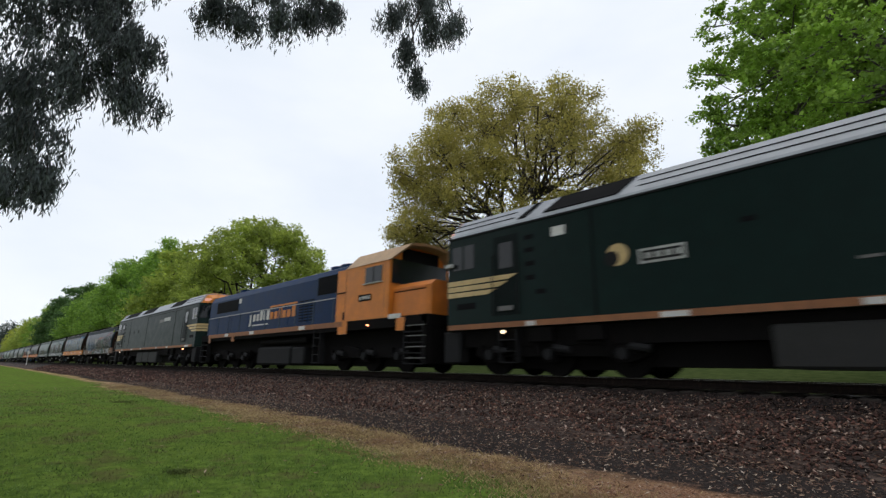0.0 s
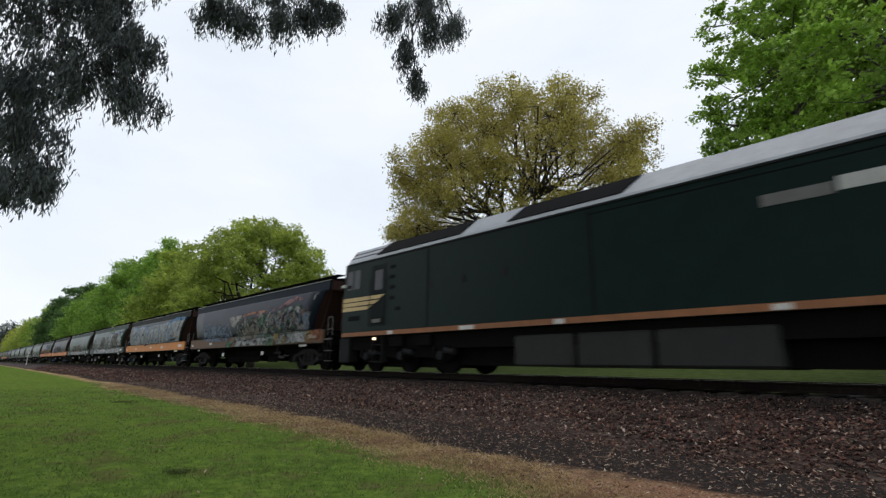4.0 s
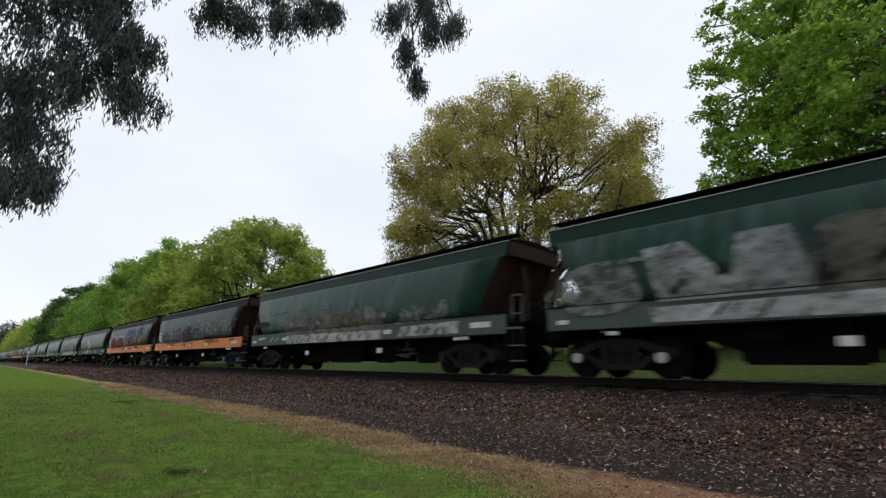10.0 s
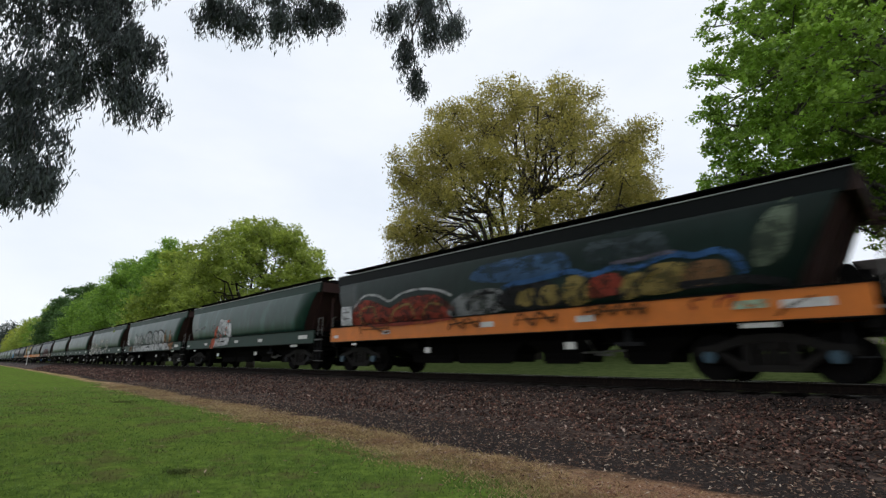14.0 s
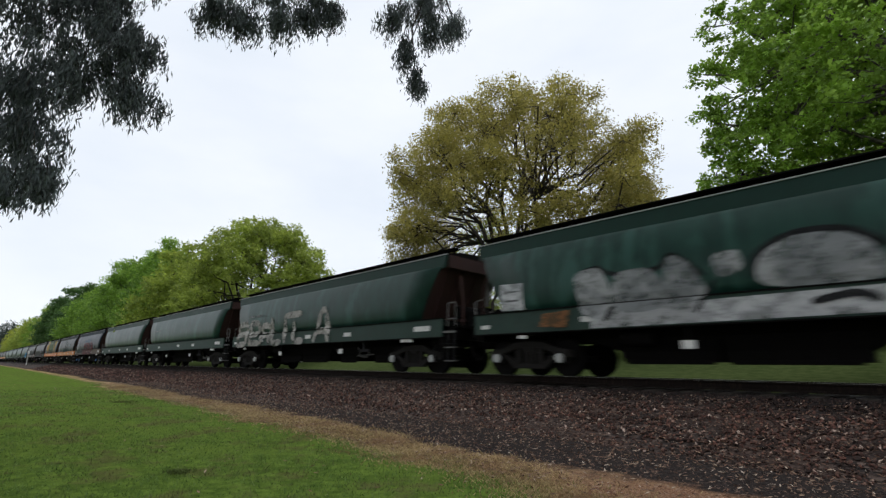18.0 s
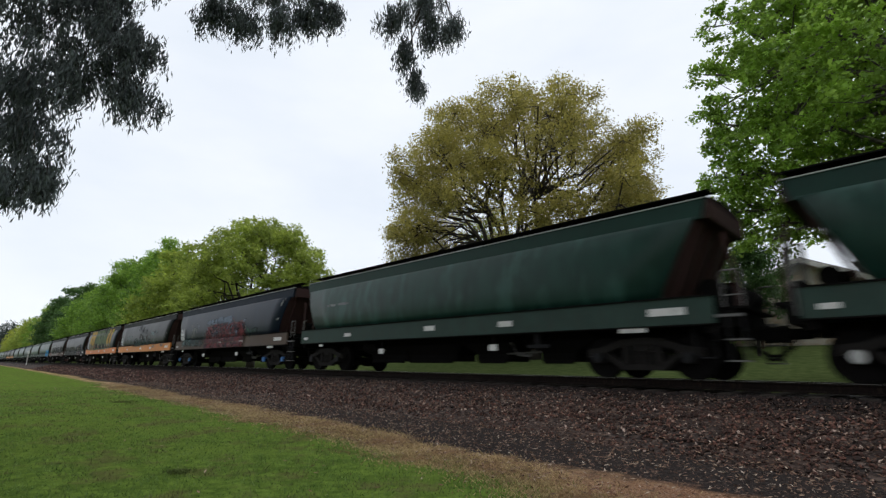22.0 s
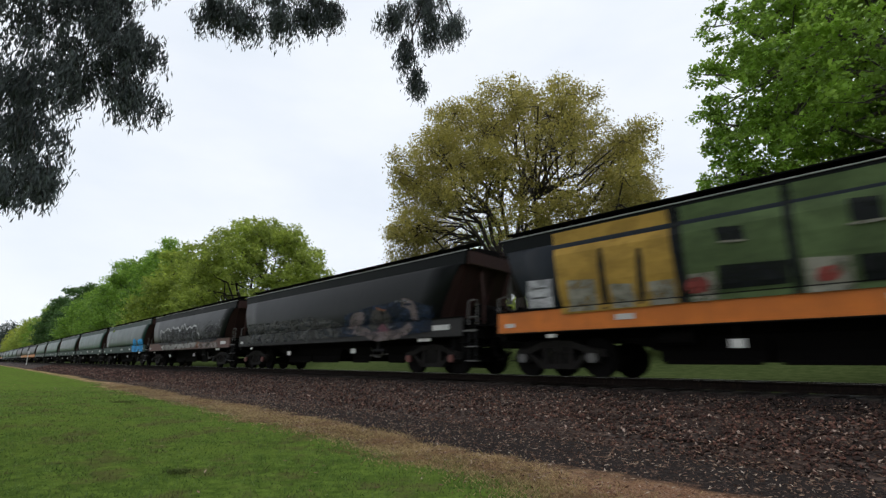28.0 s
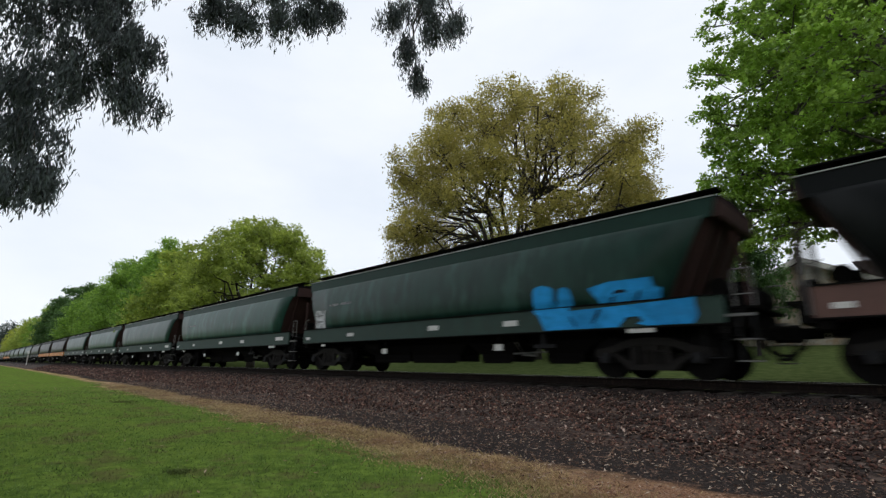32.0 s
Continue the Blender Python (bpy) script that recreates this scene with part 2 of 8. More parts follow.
def box(bm, x0, x1, y0, y1, z0, z1, bevel=0.0, m=None):
    r = bmesh.ops.create_cube(bm, size=1.0)
    vs = r["verts"]
    for v in vs:
        v.co = Vector(((x0 + x1) / 2 + v.co.x * (x1 - x0), (y0 + y1) / 2 + v.co.y * (y1 - y0), (z0 + z1) / 2 + v.co.z * (z1 - z0)))
    if m is not None:
        bmesh.ops.transform(bm, matrix=m, verts=vs)
    if bevel:
        es = {e for v in vs for e in v.link_edges}
        bmesh.ops.bevel(bm, geom=list(es), offset=bevel, segments=1, affect="EDGES", clamp_overlap=True)
    return bm


def boxes(*specs, bevel=0.0):
    bm = bmesh.new()
    for s in specs:
        box(bm, *s, bevel=bevel)
    return bm


def tube(bm, points, r, sides=6, r2=None):
    """A round bar along points; its thickness runs from r to r2."""
    pts = [Vector(p) for p in points]
    rings = []
    for i, p in enumerate(pts):
        d = (pts[min(i + 1, len(pts) - 1)] - pts[max(i - 1, 0)]).normalized()
        a = d.orthogonal().normalized()
        b = d.cross(a)
        k = r if r2 is None else r + (r2 - r) * i / max(1, len(pts) - 1)
        rings.append([bm.verts.new(p + (a * math.cos(2 * math.pi * j / sides) + b * math.sin(2 * math.pi * j / sides)) * k) for j in range(sides)])
    for i in range(len(rings) - 1):
        for j in range(sides):
            bm.faces.new((rings[i][j], rings[i][(j + 1) % sides], rings[i + 1][(j + 1) % sides], rings[i + 1][j]))
    bm.faces.new(rings[0][::-1])
    bm.faces.new(rings[-1])
    return bm


def disc(bm, x, y0, y1, z, r, sides=20):
    """A drum whose axle lies along y."""
    return tube(bm, [(x, y0, z), (x, y1, z)], r, sides)


def prism(bm, outline, y0, y1):
    """An outline in x and z, made solid from y0 to y1."""
    a = [bm.verts.new((x, y0, z)) for x, z in outline]
    b = [bm.verts.new((x, y1, z)) for x, z in outline]
    n = len(outline)
    for i in range(n):
        bm.faces.new((a[i], a[(i + 1) % n], b[(i + 1) % n], b[i]))
    bm.faces.new(a[::-1])
    bm.faces.new(b)
    bmesh.ops.recalc_face_normals(bm, faces=bm.faces[:])
    return bm


def loft(stations, closed_ends=True):
    """Skin over sections: a list of rings of equal length."""
    bm = bmesh.new()
    rings = [[bm.verts.new(p) for p in s] for s in stations]
    n = len(rings[0])
    for a, b in zip(rings, rings[1:]):
        for j in range(n):
            bm.faces.new((a[j], a[(j + 1) % n], b[(j + 1) % n], b[j]))
    if closed_ends:
        bm.faces.new(rings[0][::-1])
        bm.faces.new(rings[-1])
    bmesh.ops.recalc_face_normals(bm, faces=bm.faces[:])
    return bm


def raw(name, verts, faces, material, parent=None, smooth=False):
    me = bpy.data.meshes.new(name)
    me.from_pydata(verts, [], faces)
    me.materials.append(material)
    if smooth:
        me.polygons.foreach_set("use_smooth", [True] * len(me.polygons))
    ob = new(name, me)
    if parent is not None:
        ob.parent = parent
    return ob


# ---- the ground, the line and its ballast ----
AXIS = 11.25          # y of the middle of the track
GAUGE = 1.60


def ground_height(x, y):
    if y < 13.0:
        return -0.92 + 0.04 * math.sin(x * 0.31 + 1.0) * math.sin(y * 0.7)
    k = min(1.0, (y - 13.0) / 3.0)
    rise = -0.92 + 0.55 * k * k * (3 - 2 * k)
    if y > 16:
        rise += 0.12 * (min(y, 40) - 16)
    return rise


def build_ground():
    xs = sorted({*range(-2000, -200, 100), *range(-200, -40, 8), *range(-40, 12), *range(12, 60, 6), *range(60, 1200, 120), 2000})
    ys = sorted({-1500, -700, -300, -120, -50, -20, -10, *[-6 + 0.8 * i for i in range(35)], *range(23, 60, 3), 80, 120, 200, 400, 800, 1500, 2500})
    verts = [(x, y, ground_height(x, y)) for y in ys for x in xs]
    n = len(xs)
    faces = [(j * n + i, j * n + i + 1, (j + 1) * n + i + 1, (j + 1) * n + i) for j in range(len(ys) - 1) for i in range(n - 1)]
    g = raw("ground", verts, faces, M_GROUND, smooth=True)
    tagged(g, "mown green grass with a dry leaf-strewn verge", "ground", kind="structure")


build_ground()

BED = [(6.6, -1.0), (7.2, -0.86), (8.2, -0.60), (9.1, -0.33), (9.5, -0.27), (AXIS, -0.24), (13.0, -0.27), (13.5, -0.5), (14.2, -1.1)]


def bed_height(y):
    for (a, za), (b, zb) in zip(BED, BED[1:]):
        if a <= y <= b:
            return za + (zb - za) * (y - a) / (b - a)
    return -1.1


def build_bed():
    xs = sorted({*range(-1600, -120, 40), *range(-120, -30, 3), *[-30 + 0.5 * i for i in range(80)], *range(10, 60, 5), *range(60, 601, 60)})
    ys = [6.6 + 0.2 * i for i in range(39)]
    rnd = random.Random(5)
    verts = [(x, y, bed_height(y) + rnd.uniform(-0.02, 0.02)) for y in ys for x in xs]
    n = len(xs)
    faces = [(j * n + i, j * n + i + 1, (j + 1) * n + i + 1, (j + 1) * n + i) for j in range(len(ys) - 1) for i in range(n - 1)]
    b = raw("ballast_bed", verts, faces, M_BED, smooth=True)
    tagged(b, "dark reddish-brown crushed stone ballast bank under the rails", "ballast", kind="structure")


build_bed()


def build_rails():
    prof = [(-0.07, -0.17), (0.07, -0.17), (0.07, -0.155), (0.012, -0.13), (0.012, -0.045), (0.036, -0.03), (0.036, -0.003), (-0.036, -0.003), (-0.036, -0.03), (-0.012, -0.045), (-0.012, -0.13), (-0.07, -0.155)]
    for side in (-1, 1):
        yc = AXIS + side * (GAUGE / 2 + 0.036)
        rail = part("rail", loft([[(x, yc + a, z) for a, z in prof] for x in (-1500, -200, 20, 600)]), M_RAIL, None)
        part("rail_head", boxes((-1500, 600, yc - 0.032, yc + 0.032, -0.004, 0.0)), M_RAILTOP, rail, "polished steel running surface")
        tagged(rail, "rust-brown steel rail with a polished top", "rail", group="rails of the track", kind="structure")


build_rails()


# ---- the train ----
PITCH = 17.0                      # from one wagon to the next
LEAD = [(0.0, -54.6), (1.0, -45.3), (2.0, -35.8), (3.0, -26.1), (5.6, -0.21), (7.3, 16.9), (9.0, 33.65), (10.7, 50.97), (12.4, 68.45), (14.0, 85.01), (17.3, 119.15), (18.9, 135.76), (20.6, 153.4), (22.2, 169.75), (23.9, 186.98), (25.5, 203.49), (28.9, 238.44), (30.6, 255.72), (32.0, 269.9)]
TRAIN = []                        # (thing, its place behind the coupling between the last locomotive and the first wagon)
WHEELS = []                       # (wheelset, wheel radius)


def wheelset(parent, x, radius, name="wheelset"):
    bm = bmesh.new()
    for s in (-1, 1):
        disc(bm, 0, s * (GAUGE / 2 - 0.03), s * (GAUGE / 2 + 0.09), 0, radius, 24)
        disc(bm, 0, s * (GAUGE / 2 - 0.06), s * (GAUGE / 2 - 0.03), 0, radius + 0.025, 24)
        for k in range(3):
            a = k * 2 * math.pi / 3
            disc(bm, math.cos(a) * radius * 0.5, s * (GAUGE / 2 + 0.085), s * (GAUGE / 2 + 0.1), math.sin(a) * radius * 0.5, radius * 0.13, 8)
    disc(bm, 0, -1.0, 1.0, 0, 0.08, 10)
    w = part(name, bm, M_BLACK, parent, "dark spoked steel wheels on an axle")
    w.location = (x, 0, radius)
    WHEELS.append((w, radius))
    return w


def bogie(parent, x, base=1.90, radius=0.43, cap=M_DULLRAIL):
    """A three-piece freight bogie: side frames and bolster, two wheelsets, four bearing caps."""
    bm = bmesh.new()
    h = base / 2
    top = [(-h - 0.28, 0.44), (-h - 0.26, 0.60), (-h + 0.1, 0.66), (-0.42, 0.82), (0.42, 0.82), (h - 0.1, 0.66), (h + 0.26, 0.60), (h + 0.28, 0.44), (h - 0.12, 0.50), (0.38, 0.68), (-0.38, 0.68), (-h + 0.12, 0.50)]
    low = [(-h + 0.10, 0.50), (-0.46, 0.17), (0.46, 0.17), (h - 0.10, 0.50), (h - 0.22, 0.52), (0.36, 0.29), (-0.36, 0.29), (-h + 0.22, 0.52)]
    for s in (-1, 1):
        prism(bm, top, s * 0.98, s * 1.12)
        prism(bm, low, s * 0.98, s * 1.11)
        for k in (-0.34, 0.34):
            box(bm, k - 0.07, k + 0.07, min(s * 0.98, s * 1.11), max(s * 0.98, s * 1.11), 0.27, 0.70)
        for k in (-0.14, 0.0, 0.14):
            tube(bm, [(k, s * 1.06, 0.28), (k, s * 1.06, 0.60)], 0.055, 8)
        for k in (-h, h):
            box(bm, k - 0.1, k + 0.1, min(s * 0.92, s * 1.17), max(s * 0.92, s * 1.17), 0.31, 0.55)
            box(bm, k - 0.22, k + 0.22, min(s * 0.96, s * 1.14), max(s * 0.96, s * 1.14), 0.52, 0.62)
    box(bm, -0.2, 0.2, -1.1, 1.1, 0.58, 0.84)
    box(bm, -0.62, 0.62, -0.6, 0.6, 0.22, 0.5)
    b = part("bogie", bm, M_BOGIE, parent, "dusty cast-steel bogie")
    b.location = (x, 0, 0)
    for k in (-h, h):
        wheelset(b, k, radius)
        for s in (-1, 1):
            c = part("bearing_cap", disc(bmesh.new(), 0, 1.17 * s, 1.24 * s, 0, 0.11, 12), cap, b)
            c.location = (k, 0, 0.42)
    return b


def coupler(parent, x, way):
    bm = boxes((min(x, x + way * 0.42), max(x, x + way * 0.42), -0.09, 0.09, 0.78, 0.98), bevel=0.02)
    box(bm, min(x + way * 0.34, x + way * 0.6), max(x + way * 0.34, x + way * 0.6), -0.16, 0.16, 0.72, 1.04, bevel=0.04)
    part("coupler", bm, M_BLACK, parent)
    hose = tube(bmesh.new(), [(x + way * 0.1, -0.4, 0.85), (x + way * 0.3, -0.4, 0.6), (x + way * 0.55, -0.36, 0.46), (x + way * 0.62, -0.3, 0.47)], 0.03, 6)
    part("brake_hose", hose, M_BLACK, parent)


SILL_LEN = 7.84                   # half length of the side sill


def hopper_section(x, k):
    """One ring of the hopper's shell at x; k pulls the ring in towards the end."""
    prof = [(1.30, 1.54), (1.36, 1.75), (1.39, 2.1), (1.38, 2.5), (1.34, 2.85), (1.27, 3.1), (1.21, 3.27)]
    right = [(x, -y, z) for y, z in prof]
    return right + [(x, y, z) for y, z in prof[::-1]]


def surface(z):
    """The hopper's half width at the height z."""
    prof = [(1.43, 1.0), (1.43, 1.559), (1.31, 1.56), (1.36, 1.75), (1.39, 2.1), (1.38, 2.5), (1.34, 2.85), (1.25, 3.12), (1.245, 3.13), (1.245, 3.6)]
    return float(np.interp(z, [p[1] for p in prof], [p[0] for p in prof]))


def end_x(z):
    return float(np.interp(z, [1.54, 1.9, 2.6, 3.27], [6.83, 7.00, 7.38, 7.68]))


M_ENDSHEET = worn("rust_brown_sheet", (0.042, 0.018, 0.014), 0.75, amount=0.5, dirt=(0.02, 0.012, 0.01))


def make_wagon():
    w = new("grain_hopper_wagon")
    # shell: rings are sheared so that the ends slope in towards the bottom
    rows = []
    for u in np.linspace(-1, 1, 13):
        rows.append([(u * end_x(z), y, z) for _, y, z in hopper_section(0, 0)])
    shell = part("hopper_body", loft(rows), M_RUSTEND, w, smooth=False)
    for p in shell.data.polygons:
        p.use_smooth = abs(p.normal.x) < 0.5
    # fascia under the eave
    for s in (-1, 1):
        bm = bmesh.new()
        out = [(-7.76, 3.13), (7.76, 3.13), (7.86, 3.53), (-7.86, 3.53)]
        prism(bm, out, s * 1.16, s * 1.24)
        part("top_fascia", bm, M_RUSTEND, w, "painted panel under the eave")
        part("eave_strip", boxes((-7.86, 7.86, min(s * 1.20, s * 1.262), max(s * 1.20, s * 1.262), 3.532, 3.552)), M_PALE, w, "thin pale eave strip")
    roof = loft([[(x, y, z) for y, z in ((-1.20, 3.53), (-1.19, 3.58), (-0.62, 3.68), (0, 3.72), (0.62, 3.68), (1.19, 3.58), (1.20, 3.53))] for x in (-7.9, 7.9)])
    part("roof", roof, M_BLACK, w, "dark curved roof")
    hatch = part("roof_hatch", boxes((-1.55, 1.55, -0.32, 0.32, 3.73, 3.80), bevel=0.03), M_BLACK, w)
    hatch.location = (-5.2, 0, 0)
    for x in (-1.75, 1.75, 5.2):
        twin(hatch, pose(x, 0, 0))
    walkb = bmesh.new()
    box(walkb, -7.9, 7.9, -0.95, -0.62, 3.77, 3.80)
    for x in np.linspace(-7.4, 7.4, 11):
        box(walkb, x - 0.02, x + 0.02, -0.92, -0.66, 3.66, 3.78)
    part("roof_walkway", walkb, M_BLACK, w)
    # side sills
    for s in (-1, 1):
        bm = boxes((-SILL_LEN, SILL_LEN, min(s * 1.32, s * 1.40), max(s * 1.32, s * 1.40), 1.04, 1.55))
        part("side_sill", bm, M_RUSTEND, w, "deep side sill")
        part("sill_top_flange", boxes((-SILL_LEN, SILL_LEN, min(s * 1.26, s * 1.43), max(s * 1.26, s * 1.43), 1.552, 1.58)), M_BLACK, w)
        part("sill_bottom_flange", boxes((-SILL_LEN, SILL_LEN, min(s * 1.22, s * 1.42), max(s * 1.22, s * 1.42), 1.01, 1.037)), M_BLACK, w)
    part("underframe", boxes((-SILL_LEN, SILL_LEN, -0.3, 0.3, 0.80, 1.04), (-SILL_LEN, -SILL_LEN + 0.2, -1.3, 1.3, 0.86, 1.05), (SILL_LEN - 0.2, SILL_LEN, -1.3, 1.3, 0.86, 1.05), (-6.6, 6.6, -1.25, 1.25, 1.04, 1.53)), M_BLACK, w)
    for s in (-1, 1):
        # stiffeners on the sloping end sheet, platform, end frame under the roof, ladder, handrails
        for y in (-1.0, -0.34, 0.34, 1.0):
            part("end_stiffener", tube(bmesh.new(), [(s * 7.0, y, 1.56), (s * 7.74, y, 3.3)], 0.05, 4), M_RUSTEND, w)
        zs = (1.56, 1.75, 2.1, 2.5, 2.85, 3.1, 3.26)
        bm = bmesh.new()
        pairs = [[bm.verts.new((s * (end_x(z) + 0.012), k * (surface(z) - 0.03), z)) for k in (-1, 1)] for z in zs]
        for a, b in zip(pairs, pairs[1:]):
            bm.faces.new((a[0], a[1], b[1], b[0]))
        bmesh.ops.recalc_face_normals(bm, faces=bm.faces[:])
        part("end_sheet", bm, M_ENDSHEET, w, "rust-brown sloping end sheet")
        part("end_fascia", boxes((min(s * 7.78, s * 7.90), max(s * 7.78, s * 7.90), -1.15, 1.15, 3.14, 3.53)), M_RUSTEND, w, "rusty end panel under the roof")
        part("end_platform", boxes((min(s * 6.8, s * 7.83), max(s * 6.8, s * 7.83), -1.31, 1.31, 1.49, 1.53)), M_BLACK, w)
        part("brake_reservoir", tube(bmesh.new(), [(s * 7.5, -0.35, 1.86), (s * 7.5, 0.6, 1.86)], 0.2, 12), M_BLACK, w)
        part("end_valve_box", boxes((min(s * 7.3, s * 7.75), max(s * 7.3, s * 7.75), 0.7, 1.05, 1.53, 2.1), bevel=0.02), M_BLACK, w)
        part("end_beam", boxes((min(s * 7.83, s * 8.12), max(s * 7.83, s * 8.12), -1.15, 1.15, 0.98, 1.30)), M_BLACK, w)
        part("end_walkway", boxes((min(s * 7.83, s * 8.3), max(s * 7.83, s * 8.3), -1.1, 1.1, 1.32, 1.37)), M_BLACK, w)
        part("end_tank", tube(bmesh.new(), [(s * 8.0, -0.25, 1.62), (s * 8.0, 0.75, 1.62)], 0.24, 12), M_BLACK, w)
        part("end_pipe", tube(bmesh.new(), [(s * 8.1, -0.75, 1.3), (s * 8.1, -0.75, 2.2), (s * 7.95, -0.7, 2.9)], 0.04, 6), M_RUSTEND, w)
        for y in (-1.30, 1.30):
            if s > 0:
                hoop = tube(bmesh.new(), [(8.0, y, 1.33), (8.0, y, 1.98), (8.03, y, 2.02), (8.29, y, 2.02), (8.32, y, 1.98), (8.32, y, 1.33)], 0.016, 6)
                part("end_hoop", hoop, M_DULLRAIL, w, "pale tubular hoop over the end steps")
                part("hoop_bar", tube(bmesh.new(), [(8.0, y, 1.55), (8.32, y, 1.55)], 0.012, 5), M_DULLRAIL, w)
                part("step_bracket", boxes((7.82, 8.3, y - 0.04, y + 0.04, 1.15, 1.20)), M_DULLRAIL, w)
                for x in (8.03, 8.28):
                    part("step_hanger", boxes((x - 0.018, x + 0.018, y - 0.02, y + 0.02, 0.34, 1.16)), M_GREYBOX, w)
                for z in (0.34, 0.72):
                    part("corner_step", boxes((7.98, 8.34, y - 0.1, y + 0.1, z, z + 0.025)), M_DULLRAIL, w, "grey steel step")
                part("shunter_rail", tube(bmesh.new(), [(7.42, y, 1.03), (7.42, y, 0.45), (7.46, y, 0.41), (7.76, y, 0.41), (7.8, y, 0.45), (7.8, y, 1.03)], 0.015, 5), M_GREYBOX, w)
            else:
                part("end_post", boxes((-8.06, -7.96, y * 0.5 - 0.05, y * 0.5 + 0.05, 1.9, 2.75)), M_DULLRAIL, w, "pale end post")
                part("corner_handrail", tube(bmesh.new(), [(-7.9, y, 1.1), (-7.9, y, 1.95), (-7.66, y, 2.0)], 0.022, 6), M_DULLRAIL, w, "grey tubular handrail")
        if s < 0:
            part("brake_wheel", tube(bmesh.new(), [(-8.12, -0.45 + 0.26 * math.cos(q * math.pi / 8), 2.0 + 0.26 * math.sin(q * math.pi / 8)) for q in range(17)], 0.022, 5), M_DULLRAIL, w, "grey brake wheel")
        hose = [(s * 8.2, -0.5, 0.95), (s * 8.28, -0.5, 0.55), (s * 8.42, -0.47, 0.38), (s * 8.5, -0.44, 0.42)]
        part("air_hose", tube(bmesh.new(), hose, 0.04, 7), M_BLACK, w)
        coupler(w, s * 7.9, s)
        bogie(w, s * 6.28)
    # discharge chutes: one long and two short, with gaps that show the field behind
    for top0, top1, low0, low1 in ((-4.9, -2.0, -4.1, -2.1), (-2.0, 0.64, -2.0, 0.2), (0.66, 2.65, 1.1, 2.3), (2.95, 4.98, 3.35, 4.4)):
        rings = [[(a, -y, z), (b, -y, z), (b, y, z), (a, y, z)] for a, b, y, z in ((top0, top1, 0.9, 1.05), (top0, top1, 0.62, 0.86), (low0, low1, 0.46, 0.56), (low0, low1, 0.44, 0.36))]
        part("discharge_chute", loft(rings), M_BLACK, w)
        part("chute_gate", boxes((low0 + 0.1, low1 - 0.1, -0.52, -0.44, 0.30, 0.40), bevel=0.01), M_BLACK, w)
    part("gate_lever", tube(bmesh.new(), [(2.45, -0.6, 0.9), (2.7, -0.62, 0.52), (3.1, -0.62, 0.5), (3.2, -0.6, 0.66)], 0.035, 6), M_DULLRAIL, w, "grey gate lever")
    part("gate_rod", tube(bmesh.new(), [(2.3, -0.5, 0.56), (3.35, -0.5, 0.6)], 0.025, 6), M_DULLRAIL, w)
    part("brake_cylinder", tube(bmesh.new(), [(-3.9, -0.85, 0.85), (-3.2, -0.85, 0.85)], 0.17, 12), M_BLACK, w)
    part("brake_lever", boxes((3.5, 4.1, -1.28, -1.22, 0.66, 0.74), (3.75, 3.83, -1.3, -1.2, 0.68, 1.02)), M_GREYBOX, w)
    # small plates on and under the sill, on the side that faces the lawn
    for x, z, a, b in ((-7.45, 1.22, 0.14, 0.05), (-4.4, 1.27, 0.2, 0.06), (0.0, 1.3, 0.22, 0.07), (2.9, 1.28, 0.22, 0.07), (6.98, 1.3, 0.36, 0.075)):
        part("plate", boxes((x - a, x + a, -1.412, -1.402, z - b, z + b)), M_PLATE, w, "small white plate")
    for x, z, a, b in ((6.25, 0.97, 0.28, 0.05), (-2.35, 0.66, 0.12, 0.08), (2.48, 0.69, 0.13, 0.08), (-6.25, 0.93, 0.12, 0.04)):
        part("plate_bracket", boxes((x - 0.02, x + 0.02, -1.37, -1.35, z, 1.05)), M_BLACK, w)
        part("plate", boxes((x - a, x + a, -1.40, -1.372, z - b, z + b)), M_PLATE, w, "small white plate")
    return w


def dress(w, body, fascia, sill, label, caps=None):
    """Gives one wagon its own paint."""
    for o in w.children_recursive:
        base = o.name.split(".")[0]
        m = {"hopper_body": body, "top_fascia": fascia, "side_sill": sill, "bearing_cap": caps}.get(base)
        if m is not None:
            o.material_slots[0].link = "OBJECT"
            o.material_slots[0].material = m
    tagged(w, label, "freight wagon", "hopper wagons of the train")


# paints
GREEN, DEEP, NAVY, INK = (0.0095, 0.039, 0.029), (0.010, 0.024, 0.019), (0.008, 0.014, 0.026), (0.006, 0.0075, 0.008)

F_GREEN = worn("green_fascia", shade(GREEN, 0.8), 0.5, amount=0.3, dirt=(0.014, 0.013, 0.011), spec=0.2)
F_NAVY = worn("navy_fascia", NAVY, 0.55, amount=0.3, dirt=(0.010, 0.009, 0.008), spec=0.1)
F_INK = worn("black_fascia", INK, 0.55, amount=0.3, dirt=(0.010, 0.009, 0.008), spec=0.1)
S_GREEN = worn("green_sill", (0.026, 0.050, 0.040), 0.6, amount=0.4, spec=0.2)
S_GREY = worn("grey_green_sill", (0.075, 0.095, 0.086), 0.6, amount=0.4, spec=0.2)
S_BROWN = worn("brown_sill", (0.075, 0.047, 0.032), 0.65, amount=0.45)
S_ORANGE = worn("orange_sill", (0.62, 0.17, 0.018), 0.5, amount=0.2)
S_AMBER = worn("faded_orange_sill", (0.56, 0.20, 0.035), 0.55, amount=0.3)


